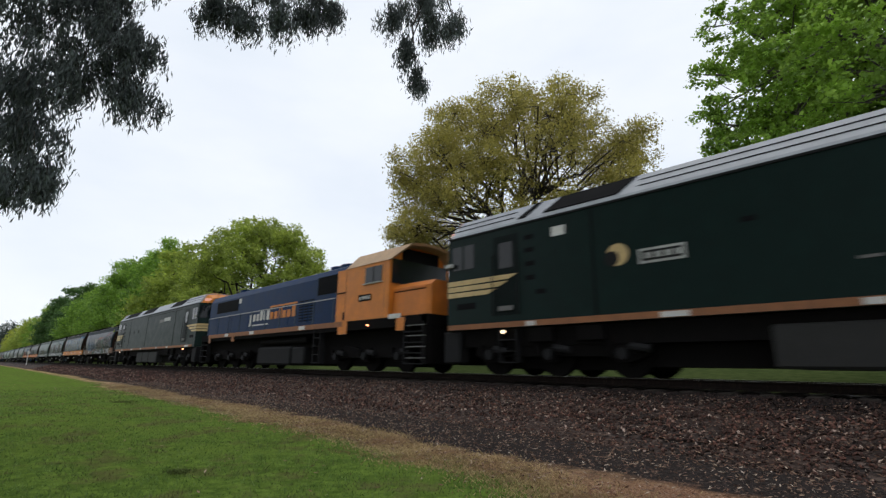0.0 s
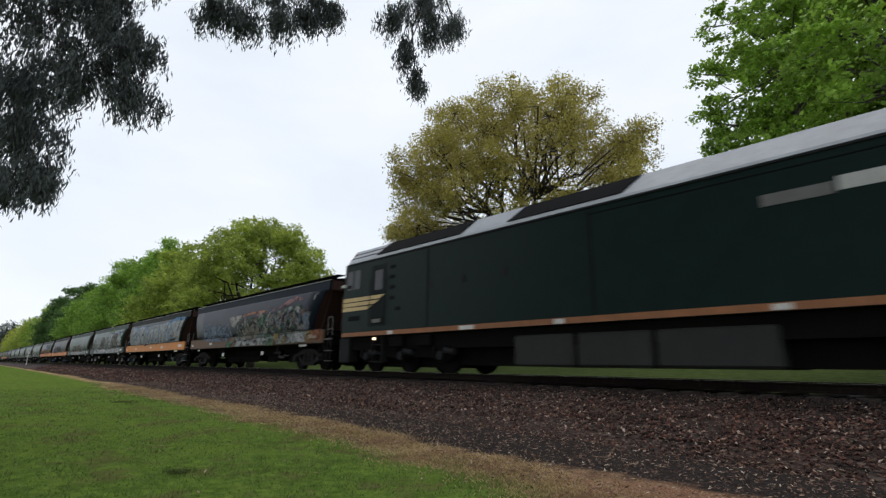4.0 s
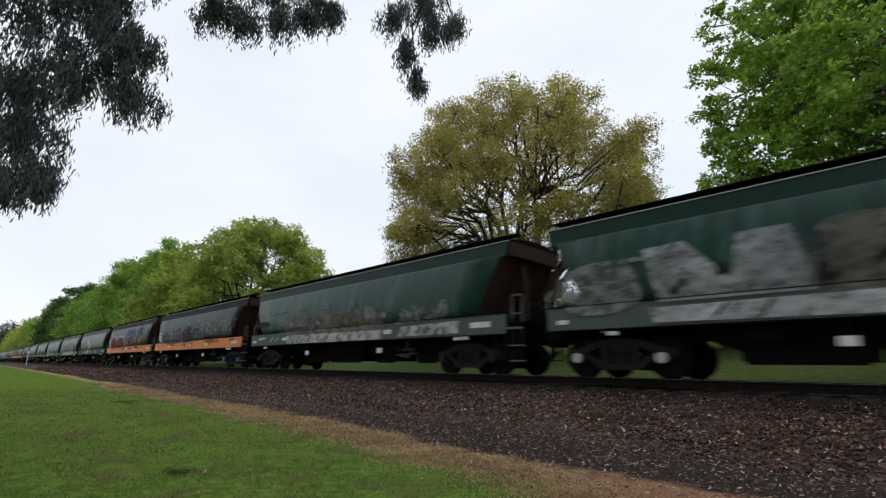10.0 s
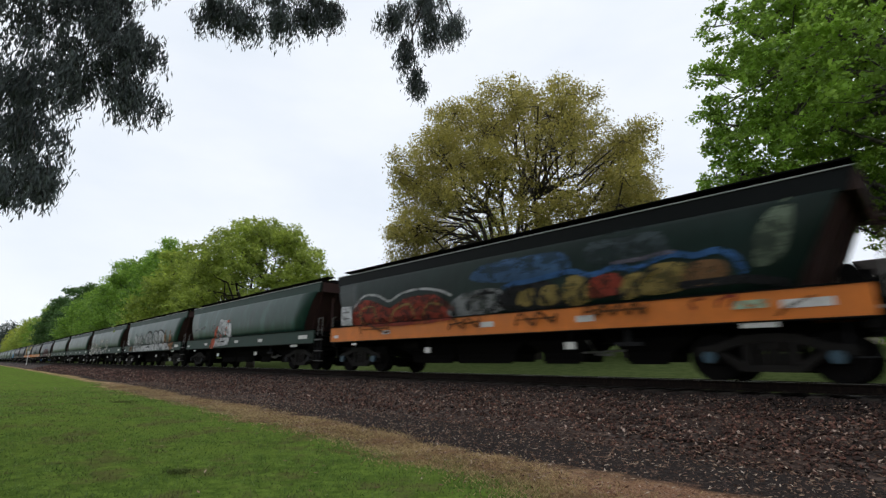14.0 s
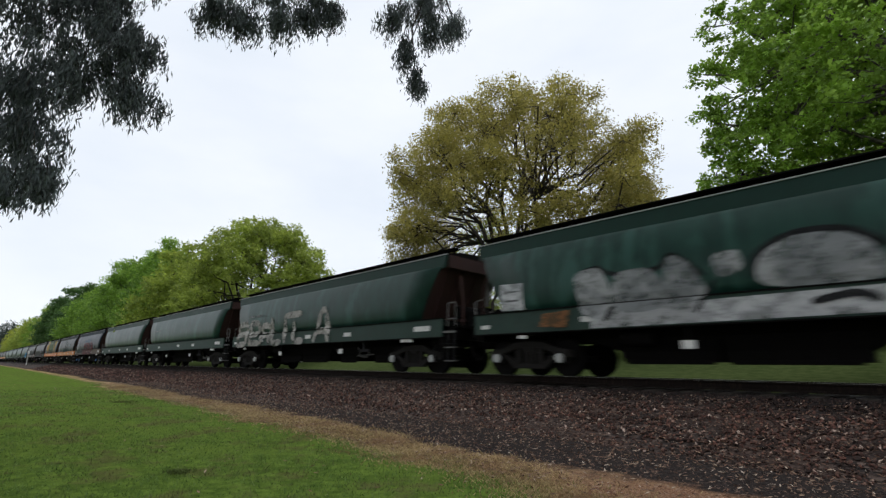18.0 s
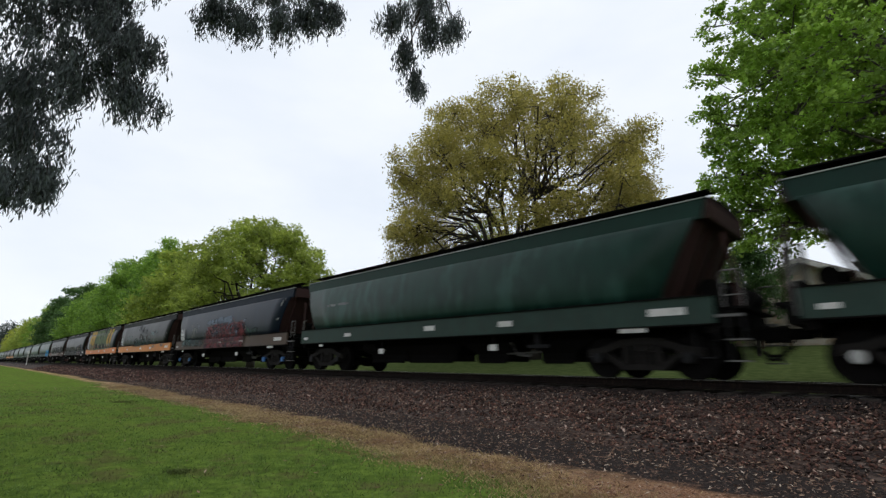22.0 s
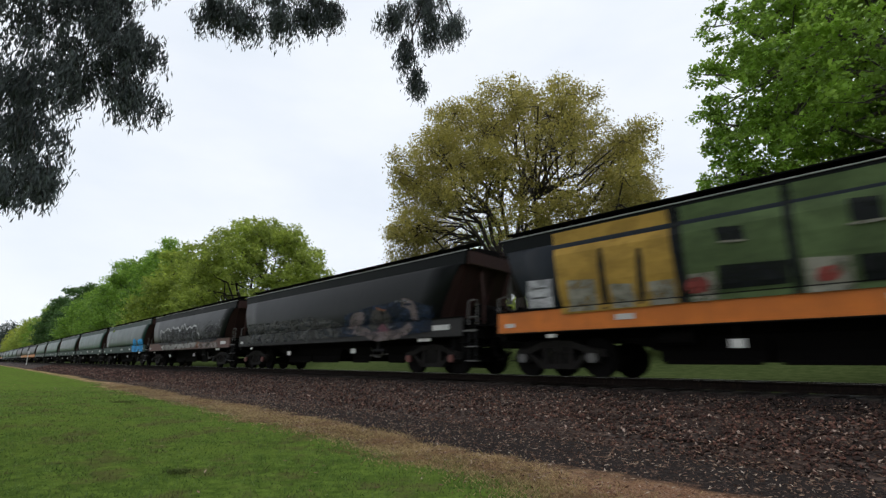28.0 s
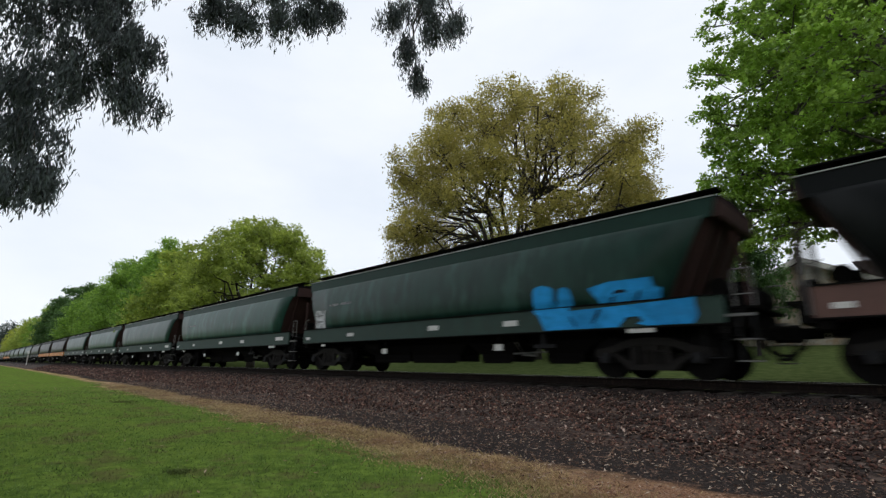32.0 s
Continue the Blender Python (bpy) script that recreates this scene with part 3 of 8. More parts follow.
def wagon_paints():
    """Body, fascia, sill and label of each wagon, from the front of the train to its tail."""
    out = [
        (hopper_mat("navy_mural", NAVY), F_NAVY, worn("rusty_brown_sill", (0.13, 0.075, 0.045), 0.65, amount=0.45), "navy hopper wagon covered in sprayed murals"),
        (hopper_mat("black_cloud", INK), F_INK, S_AMBER, "black hopper wagon, pale blue cloudy sprayed letters, orange sill"),
        (hopper_mat("green_silver", GREEN), F_GREEN, S_GREY, "green hopper wagon with fat silver and brown sprayed letters"),
        (hopper_mat("green_bubble", shade(GREEN, 1.15)), F_GREEN, S_GREY, "green hopper wagon with grey bubbly sprayed letters"),
        (hopper_mat("black_lilac", INK), F_INK, S_ORANGE, "black hopper wagon, lilac and white sprayed tags, orange sill"),
        (hopper_mat("dark_colour", shade(DEEP, 0.8)), F_INK, S_ORANGE, "dark hopper wagon, red, yellow and blue sprayed letters, orange sill"),
        (hopper_mat("green_red", GREEN), F_GREEN, S_GREEN, "green hopper wagon with red and white sprayed letters"),
        (hopper_mat("green_white", GREEN), F_GREEN, S_GREEN, "green hopper wagon with fat white sprayed letters"),
        (hopper_mat("green_plain_a", shade(GREEN, 0.95)), F_GREEN, S_GREEN, "green hopper wagon with blocky grey sprayed letters"),
        (hopper_mat("green_plain_b", GREEN), F_GREEN, S_GREEN, "clean green hopper wagon with a grey-green sill"),
        (hopper_mat("green_plain_c", shade(GREEN, 0.9)), F_GREEN, S_GREEN, "clean green hopper wagon with a grey-green sill"),
        (hopper_mat("navy_red", shade(NAVY, 1.1)), F_NAVY, S_BROWN, "navy hopper wagon with dark red sprayed tags"),
        (hopper_mat("black_faint", INK), F_INK, S_AMBER, "black hopper wagon, faint teal sprayed tags, orange sill"),
        (hopper_mat("mural_ground", (0.010, 0.015, 0.022)), F_INK, S_ORANGE, "hopper wagon with a yellow and green mural, bright orange sill"),
        (hopper_mat("black_grey", INK), F_INK, worn("sooty_sill", (0.022, 0.021, 0.021), 0.7, amount=0.4), "black hopper wagon with a faded sprayed swash"),
        (hopper_mat("black_rose", INK), F_INK, worn("rosy_brown_sill", (0.115, 0.058, 0.046), 0.65, amount=0.45), "black hopper wagon with white outlined sprayed letters"),
        (hopper_mat("green_plain_d", shade(GREEN, 0.85)), F_GREEN, S_GREEN, "dark green hopper wagon with bright blue sprayed letters"),
        (hopper_mat("green_plain_e", shade(GREEN, 1.35)), F_GREEN, S_GREEN, "clean light green hopper wagon"),
    ]
    tail_green = [out[9], out[17], out[10]]
    order = out + [tail_green[0], tail_green[1], (out[3][0], F_GREEN, S_GREY, out[3][3]), out[1], out[12], out[14], out[9], out[17], out[2], out[10], out[1], out[5], out[14], out[11], out[17], out[9], out[3], out[10], out[12], out[14], out[9], out[17]]
    return order


def build_wagons():
    proto = make_wagon()
    paints = wagon_paints()
    for i, (body, fascia, sill, label) in enumerate(paints):
        w = proto if i == 0 else copy_thing(proto, Matrix())
        dress(w, body, fascia, sill, label, CAPS.get(i, M_GREYBOX))
        TRAIN.append((w, -(i + 0.5) * PITCH))
    return [t[0] for t in TRAIN]


M_BLUECAP = worn("blue_bearing_cap", (0.03, 0.16, 0.42), 0.5)
M_REDCAP = worn("red_bearing_cap", (0.16, 0.05, 0.04), 0.6)
M_TEALCAP = worn("teal_bearing_cap", (0.03, 0.07, 0.10), 0.5)
CAPS = {2: M_PALE, 7: M_PALE, 8: M_PALE, 9: M_PALE, 13: M_DULLRAIL, 4: M_BLUECAP, 11: M_BLUECAP, 5: M_TEALCAP, 1: M_TEALCAP, 14: M_REDCAP}
WAGONS = build_wagons()


# sprayed paint: thin skins that follow the curve of the hopper's side
def spray(name, c, second=None, fade=0.55, scale=1.1, more=()):
    """Sprayed paint, blotchy and worn through in places; with more colours, a jumble of them."""
    n = Nodes(name)
    big = n.noise(scale, 3, 0.55, None, 0.8)
    if more:
        tones = (c, second) + tuple(more)
        stops = []
        for i, tone in enumerate(tones):
            a = 0.30 + 0.40 * i / len(tones)
            stops += [(a, tone), (a + 0.36 / len(tones), tone)]
        col = n.ramp(big, *stops)
    else:
        col = n.mix(n.step(big, 0.40, 0.60), shade(c, 0.85), second or shade(c, 1.15))
    col = n.mix(n.math("MULTIPLY", n.step(n.noise(7, 4, 0.65), 0.5, 0.7), 0.35), col, shade(c, 0.45))
    d = n.node("ShaderNodeBsdfPrincipled", Base_Color=col, Roughness=0.6)
    d.inputs["Specular IOR Level"].default_value = 0.12
    thin = n.math("MULTIPLY", n.step(n.noise(1.9, 5, 0.7, n.mapped((1.6, 1.0, 2.2), (3.1, 0.0, 1.7))), 0.42, 0.62), fade)
    m = n.t.nodes.new("ShaderNodeMixShader")
    n.put(m.inputs[0], thin)
    n.t.links.new(d.outputs[0], m.inputs[1])
    n.t.links.new(n.t.nodes.new("ShaderNodeBsdfTransparent").outputs[0], m.inputs[2])
    n.t.links.new(m.outputs[0], n.out.inputs["Surface"])
    return n.mat


LAYERS = {}


def next_lift(k):
    LAYERS[k] = LAYERS.get(k, 0) + 1
    return 0.008 + 0.0012 * LAYERS[k]


def rounded(pts, closed, steps=4):
    """A smooth curve through the points."""
    n, out = len(pts), []
    for i in range(n if closed else n - 1):
        p = [pts[(i + j) % n] if closed else pts[min(max(i + j, 0), n - 1)] for j in (-1, 0, 1, 2)]
        for q in range(steps):
            t = q / steps
            out.append(tuple(0.5 * (2 * b + (c - a) * t + (2 * a - 5 * b + 4 * c - d) * t * t + (3 * b - a - 3 * c + d) * t ** 3) for a, b, c, d in zip(*p)))
    return out if closed else out + [pts[-1]]


def paint(k, outline, mat, smooth=1):
    """A filled sprayed shape on wagon k, by its outline along and up the side."""
    pts = rounded(outline, True) if smooth else outline
    bm = bmesh.new()
    bm.faces.new([bm.verts.new((x, 0, z)) for x, z in pts])
    bmesh.ops.triangulate(bm, faces=bm.faces[:])
    for z in (1.5535, 1.5625, 1.75, 2.1, 2.5, 2.85, 3.12, 3.132):
        bmesh.ops.bisect_plane(bm, geom=bm.verts[:] + bm.edges[:] + bm.faces[:], plane_co=(0, 0, z), plane_no=(0, 0, 1))
    lift = next_lift(k)
    for v in bm.verts:
        v.co.y = -surface(v.co.z) - lift
    bm.normal_update()
    for f in bm.faces:
        if f.normal.y > 0:
            f.normal_flip()
    part("sprayed_shape", bm, mat, WAGONS[k], mat.name.replace("_", " "))


def line(k, pts, width, mat, smooth=1):
    """A sprayed stroke of even width."""
    pts = rounded(pts, False, 5) if smooth and len(pts) > 2 else [(pts[0][0] + (pts[-1][0] - pts[0][0]) * i / 5, pts[0][1] + (pts[-1][1] - pts[0][1]) * i / 5) for i in range(6)]
    bm = bmesh.new()
    prev, lift = None, next_lift(k)
    for i, (x, z) in enumerate(pts):
        a, b = pts[max(0, i - 1)], pts[min(len(pts) - 1, i + 1)]
        d = Vector((b[0] - a[0], 0, b[1] - a[1])).normalized()
        half = width / 2 * (0.55 if i in (0, len(pts) - 1) else 1.0)
        pair = [bm.verts.new((x - e * d.z * half, -surface(z + e * d.x * half) - lift, z + e * d.x * half)) for e in (-1, 1)]
        if prev:
            bm.faces.new((prev[0], prev[1], pair[1], pair[0]))
        prev = pair
    bmesh.ops.recalc_face_normals(bm, faces=bm.faces[:])
    part("sprayed_line", bm, mat, WAGONS[k], mat.name.replace("_", " "))


# ---- the three locomotives ----
def drive_bogie(parent, x, base=3.7, radius=0.51):
    """A three-axle motor bogie."""
    bm = bmesh.new()
    h = base / 2
    for s in (-1, 1):
        prism(bm, [(-h - 0.55, 0.5), (-h - 0.5, 0.86), (-h + 0.4, 0.9), (-0.5, 0.78), (0.5, 0.78), (h - 0.4, 0.9), (h + 0.5, 0.86), (h + 0.55, 0.5), (h + 0.2, 0.34), (h - 0.5, 0.46), (-h + 0.5, 0.46), (-h - 0.2, 0.34)], s * 1.0, s * 1.16)
        for k in (-h, 0, h):
            box(bm, k - 0.16, k + 0.16, s * 0.95, s * 1.22, 0.33, 0.69)
            for e in (-0.3, 0.3):
                tube(bm, [(k + e, s * 1.2, 0.5), (k + e, s * 1.2, 0.78)], 0.08, 8)
    box(bm, -h - 0.4, h + 0.4, -0.7, 0.7, 0.16, 0.7)
    for k in (-h / 2, h / 2):
        box(bm, k - 0.15, k + 0.15, -1.05, 1.05, 0.5, 0.85)
    b = part("bogie", bm, M_BLACK, parent, "black three-axle motor bogie")
    b.location = (x, 0, 0)
    for k in (-h, 0, h):
        wheelset(b, k, radius, "drive_wheelset")
        for s in (-1, 1):
            c = part("axle_box", disc(bmesh.new(), 0, s * 1.21, s * 1.3, 0, 0.13, 12), M_GREYBOX, b)
            c.location = (k, 0, radius)
            t = part("brake_cylinder", tube(bmesh.new(), [(0.2, s * 1.26, 0.66), (0.62, s * 1.26, 0.6)], 0.085, 8), M_GREYBOX, b)
            t.location = (k, 0, 0)
    return b


def steps(parent, x, y, way, z0=0.35, n=4, top=1.5, wide=0.55):
    for i in range(n):
        z = z0 + (top - z0) * i / n
        part("step_tread", boxes((x - wide / 2, x + wide / 2, y - 0.12, y + 0.12, z, z + 0.03)), M_GREYBOX, parent)
    for k in (-wide / 2, wide / 2):
        part("step_stringer", boxes((x + k - 0.015, x + k + 0.015, y - 0.12, y + 0.12, z0, top)), M_GREYBOX, parent)


ENDS = ((1.18, 10.97, 11.34, 11.50), (2.10, 11.0, 11.42, 11.58), (2.66, 11.0, 11.43, 11.60), (2.82, 11.0, 11.36, 11.50), (3.88, 10.96, 11.2, 11.30))


def cab_corner(z, e, j):
    """The j-th corner of the cab's plan at the height z, at the end e, from the near side round to the far side."""
    zs = [q[0] for q in ENDS]
    flat, mid, face = (float(np.interp(z, zs, [q[i] for q in ENDS])) for i in (1, 2, 3))
    x, y = ((flat, -1.40), (mid, -0.95), (face, -0.45), (face, 0.45), (mid, 0.95), (flat, 1.40))[j]
    return Vector((e * x, y, z))


def cab_facet(name, parent, e, j, z0, z1, mat, u0=0.06, u1=0.94, out=0.012, label=""):
    """A thin panel on one facet of the cab's end."""
    ring = []
    for z, u in ((z0, u0), (z0, u1), (z1, u1), (z1, u0)):
        ring.append(cab_corner(z, e, j).lerp(cab_corner(z, e, j + 1), u))
    n = (ring[1] - ring[0]).cross(ring[3] - ring[0]).normalized()
    if n.x * e < 0:
        n = -n
    part(name, loft([[p - n * 0.01 for p in ring], [p + n * out for p in ring]]), mat, parent, label)


def wing(parent, e, s):
    """Three stacked stripes that taper like a wing, on the side of the cab and round its end."""
    for lo, hi, tip in ((2.45, 2.58, 9.05), (2.28, 2.41, 9.5), (2.12, 2.24, 9.95)) if e > 0 else ((2.45, 2.59, 8.45), (2.28, 2.42, 8.75), (2.11, 2.25, 9.15)):
        bm = bmesh.new()
        prism(bm, [(e * tip, hi - 0.02), (e * (tip + 0.3), lo), (e * 10.97, lo), (e * 10.97, hi)], s * 1.405, s * 1.418)
        part("wing_stripe", bm, M_CREAM, parent, "cream wing stripe")


def green_locomotive(label, grilles, badged=False):
    """A full-width streamlined diesel with a cab at each end."""
    g = new("diesel_locomotive")
    rows = [[cab_corner(z, 1, j) for j in range(6)] + [cab_corner(z, -1, j) for j in range(5, -1, -1)] for z, *_ in ENDS]
    part("body", loft(rows), M_LOCOGREEN, g, "dark green riveted body")
    rp = [(1.405, 3.882), (1.37, 3.97), (1.02, 4.46), (0.5, 4.54), (0, 4.56)]
    ring = lambda x, k=1.0: [(x, -y * k, z) for y, z in rp] + [(x, y * k, z) for y, z in rp[::-1][1:]]
    part("roof", loft([ring(-10.9, 0.97), ring(-10.75)] + [ring(x) for x in (-6, 0, 6)] + [ring(10.75), ring(10.9, 0.97)]), M_LOCOROOF, g, "silver-grey ribbed roof")
    part("cantrail", boxes((-10.85, 10.85, -1.425, -1.40, 3.84, 3.89)), M_GREYBOX, g)
    for y, z in ((-1.27, 4.12), (-1.14, 4.30)):
        for x0, x1 in ((-10.8, -8.6), (7.7, 10.8)) + (((-5.2, 4.4),) if badged else ()):
            part("roof_rib", boxes((x0, x1, y - 0.006, y + 0.006, z - 0.01, z + 0.016)), M_GREYBOX, g)
    for x0, x1 in grilles:
        bm = bmesh.new()
        prism(bm, [(x0, -0.24), (x0 + 0.42, 0.26), (x1, 0.26), (x1 - 0.36, -0.24)], -0.025, 0.025)
        v = part("roof_grille", bm, M_GRILLE, g, "black roof intake grille")
        v.matrix_basis = Matrix.Translation((0, -1.195, 4.225)) @ Matrix.Rotation(radians(-35.5), 4, "X")
        part("roof_fan_deck", boxes((x0 + 0.3, x1 - 0.3, -0.75, 0.75, 4.5, 4.60), bevel=0.04), M_GRILLE, g)
    for s in (-1, 1):
        near = lambda x0, x1, z0, z1, d0=1.395, d1=1.41: boxes((x0, x1, min(s * d0, s * d1), max(s * d0, s * d1), z0, z1))
        part("side_sill", near(-10.95, 10.6, 1.19, 1.33, 1.38, 1.43), M_SILL_RUST, g, "rust-orange lower stripe")
        for x, w in ((9.2, 0.75), (-8.2, 0.28), (-4.9, 0.55), (-1.8, 0.28), (2.6, 0.28), (5.2, 0.4)):
            part("sill_mark", near(x, x + w, 1.2, 1.31, 1.43, 1.436), M_PLATE, g)
        for e in (-1, 1):
            xs = sorted((e * 9.95, e * 10.8))
            part("cab_window", near(xs[0], xs[1], 2.9, 3.6, 1.39, 1.412), M_GLASS, g, "dark cab side window")
            part("window_frame", near((xs[0] + xs[1]) / 2 - 0.03, (xs[0] + xs[1]) / 2 + 0.03, 2.9, 3.6, 1.41, 1.42), M_LOCOGREEN, g)
            part("mirror", near(e * 10.85 - 0.14, e * 10.85 + 0.14, 3.0, 3.1, 1.45, 1.55), M_PALE, g, "pale wing mirror")
            xd = sorted((e * 8.4, e * 9.25))
            # the door lies flush; its darker green stands for the recess shade
            part("cab_door", near(xd[0], xd[1], 1.5, 3.64, 1.38, 1.404), M_DOORSHADE, g, "dark green cab door with recess shade in its colour")
            part("door_window", near(xd[0] + 0.2, xd[1] - 0.2, 2.75, 3.45, 1.404, 1.41), M_GLASS, g)
            for k in xd:
                part("grab_rail", tube(bmesh.new(), [(k, s * 1.42, 1.5), (k, s * 1.47, 1.56), (k, s * 1.47, 3.1), (k, s * 1.42, 3.16)], 0.016, 5), M_GREYBOX, g)
            part("door_step", near(xd[0] + 0.2, xd[1] - 0.2, 1.62, 1.74, 1.40, 1.46), M_DULLRAIL, g, "small grey door step")
            wing(g, e, s)
            # flat black slab painted as the shade inside a ladder recess
            part("ladder_recess", near(min(e * 9.9, e * 10.6), max(e * 9.9, e * 10.6), 1.75, 1.92, 1.4, 1.408), M_GRILLE, g)
            steps(g, e * 8.85, s * 1.25, e, 0.3, 3, 1.15)
            part("marker_lamp", disc(bmesh.new(), e * 8.95, s * 1.38, s * 1.43, 1.08, 0.042, 10), M_REDLAMP if e > 0 else M_LAMP, g, "lit orange-red marker lamp" if e > 0 else "lit lamp")
            part("side_pilot", boxes((min(e * 10.55, e * 11.2), max(e * 10.55, e * 11.2), min(s * 0.9, s * 1.34), max(s * 0.9, s * 1.34), 0.28, 1.16), bevel=0.04), M_GREYBOX, g, "dark grey pilot side")
        if not badged:
            part("name_board", near(2.65, 3.7, 3.06, 3.28), M_DULLRAIL, g, "grey worn name board")
            part("name_board", near(3.76, 5.25, 3.1, 3.35), M_PALE, g, "pale name board")
            for x in (-6.3, -4.9, -3.4):
                part("service_patch", near(x, x + 0.22, 2.55, 2.8), M_GREYBOX, g)
        for x in (-0.76, -6.3, 6.4):
            part("panel_joint", near(x - 0.02, x + 0.02, 1.36, 3.8), M_GRILLE, g)
        part("panel_joint", near(-0.76, 8.3, 3.68, 3.70), M_GRILLE, g)
        for x, z in ((-8.07, 3.46), (-8.07, 3.12), (-8.05, 2.76), (-8.05, 2.4), (-7.75, 2.02)):
            part("foothold", near(x - 0.14, x + 0.14, z - 0.06, z + 0.06, 1.395, 1.405), M_GRILLE, g)
        if badged:
            part("round_badge", disc(bmesh.new(), -5.72, s * 1.40, s * 1.412, 2.62, 0.25, 20), M_CREAM, g, "pale round badge")
            part("badge_shade", disc(bmesh.new(), -5.86, s * 1.402, s * 1.415, 2.55, 0.17, 16), M_GREYBOX, g)
            part("side_board", near(-5.25, -4.3, 2.34, 2.66), M_PALE, g, "pale framed side board")
            part("board_panel", near(-5.19, -4.36, 2.39, 2.61, 1.41, 1.414), M_GREYBOX, g)
            for x in (-5.1, -4.9, -4.7, -4.5):
                part("board_bar", near(x, x + 0.12, 2.44, 2.56, 1.414, 1.418), M_PALE, g)
            part("small_plate", near(-7.38, -7.0, 3.34, 3.58), M_PLATE, g)
            part("small_plate", near(-1.75, -1.45, 1.93, 1.98), M_DULLRAIL, g)
            part("small_vent", near(-3.3, -3.05, 2.85, 2.95), M_GRILLE, g)
        for x0, x1 in ((-3.1, -1.4), (-1.3, 0.4), (0.5, 2.6)):
            part("fuel_tank", boxes((x0, x1, min(s * 0.55, s * 1.3), max(s * 0.55, s * 1.3), 0.22, 0.98), bevel=0.05), M_TANK, g, "grey underfloor tank")
        for x in (-8.2, -6.9, 4.8, 6.0):
            part("equipment_box", boxes((x, x + 0.7, min(s * 1.1, s * 1.35), max(s * 1.1, s * 1.35), 0.8, 1.16), bevel=0.02), M_BLACK, g)
    for e in (-1, 1):
        part("headlamp_hood", loft([[(e * 10.78, y, z) for y, z in ((-1.39, 3.885), (-1.04, 4.47), (-0.5, 4.57), (0, 4.58), (0.5, 4.57), (1.04, 4.47), (1.39, 3.885))], [(e * 11.3, y, z) for y, z in ((-0.98, 3.885), (-0.72, 4.2), (-0.4, 4.26), (0, 4.27), (0.4, 4.26), (0.72, 4.2), (0.98, 3.885))]]), M_ORANGE, g, "orange headlamp hood")
        nb = part("number_box", boxes((-0.05, 0.05, -0.2, 0.2, -0.08, 0.08), bevel=0.01), M_BOX, g, "lit number box with unreadable marks")
        nb.matrix_basis = Matrix.Translation((e * 11.15, -0.97, 4.08)) @ Matrix.Rotation(radians(-e * 32), 4, "Z")
        part("horn", tube(bmesh.new(), [(e * 10.9, -0.3, 4.62), (e * 11.35, -0.34, 4.64)], 0.04, 8, 0.09), M_BLACK, g)
        for j in range(5):
            cab_facet("windscreen", g, e, j, 2.95, 3.72, M_GLASS, 0.1 if j in (0, 4) else 0.04, 0.96)
            for lo, hi in ((2.45, 2.58), (2.28, 2.41), (2.12, 2.24)):
                cab_facet("nose_stripe", g, e, j, lo, hi, M_CREAM, 0.0, 1.0)
        for z in (1.35, 1.6, 1.85):
            cab_facet("end_step", g, e, 1, z, z + 0.04, M_GREYBOX, 0.1, 0.9, 0.05)
        part("pilot", boxes((min(e * 11.0, e * 11.45), max(e * 11.0, e * 11.45), -1.05, 1.05, 0.25, 1.16), bevel=0.06), M_BLACK, g, "black pilot plate")
        coupler(g, e * 11.62, e)
        drive_bogie(g, e * 7.7)
    part("underframe", boxes((-10.9, 10.9, -1.2, 1.2, 0.72, 1.175)), M_BLACK, g)
    part("underframe_gear", boxes((-5.4, 5.4, -0.85, 0.85, 0.24, 0.72)), M_BLACK, g)
    return tagged(g, label, "locomotive", "locomotives of the train")


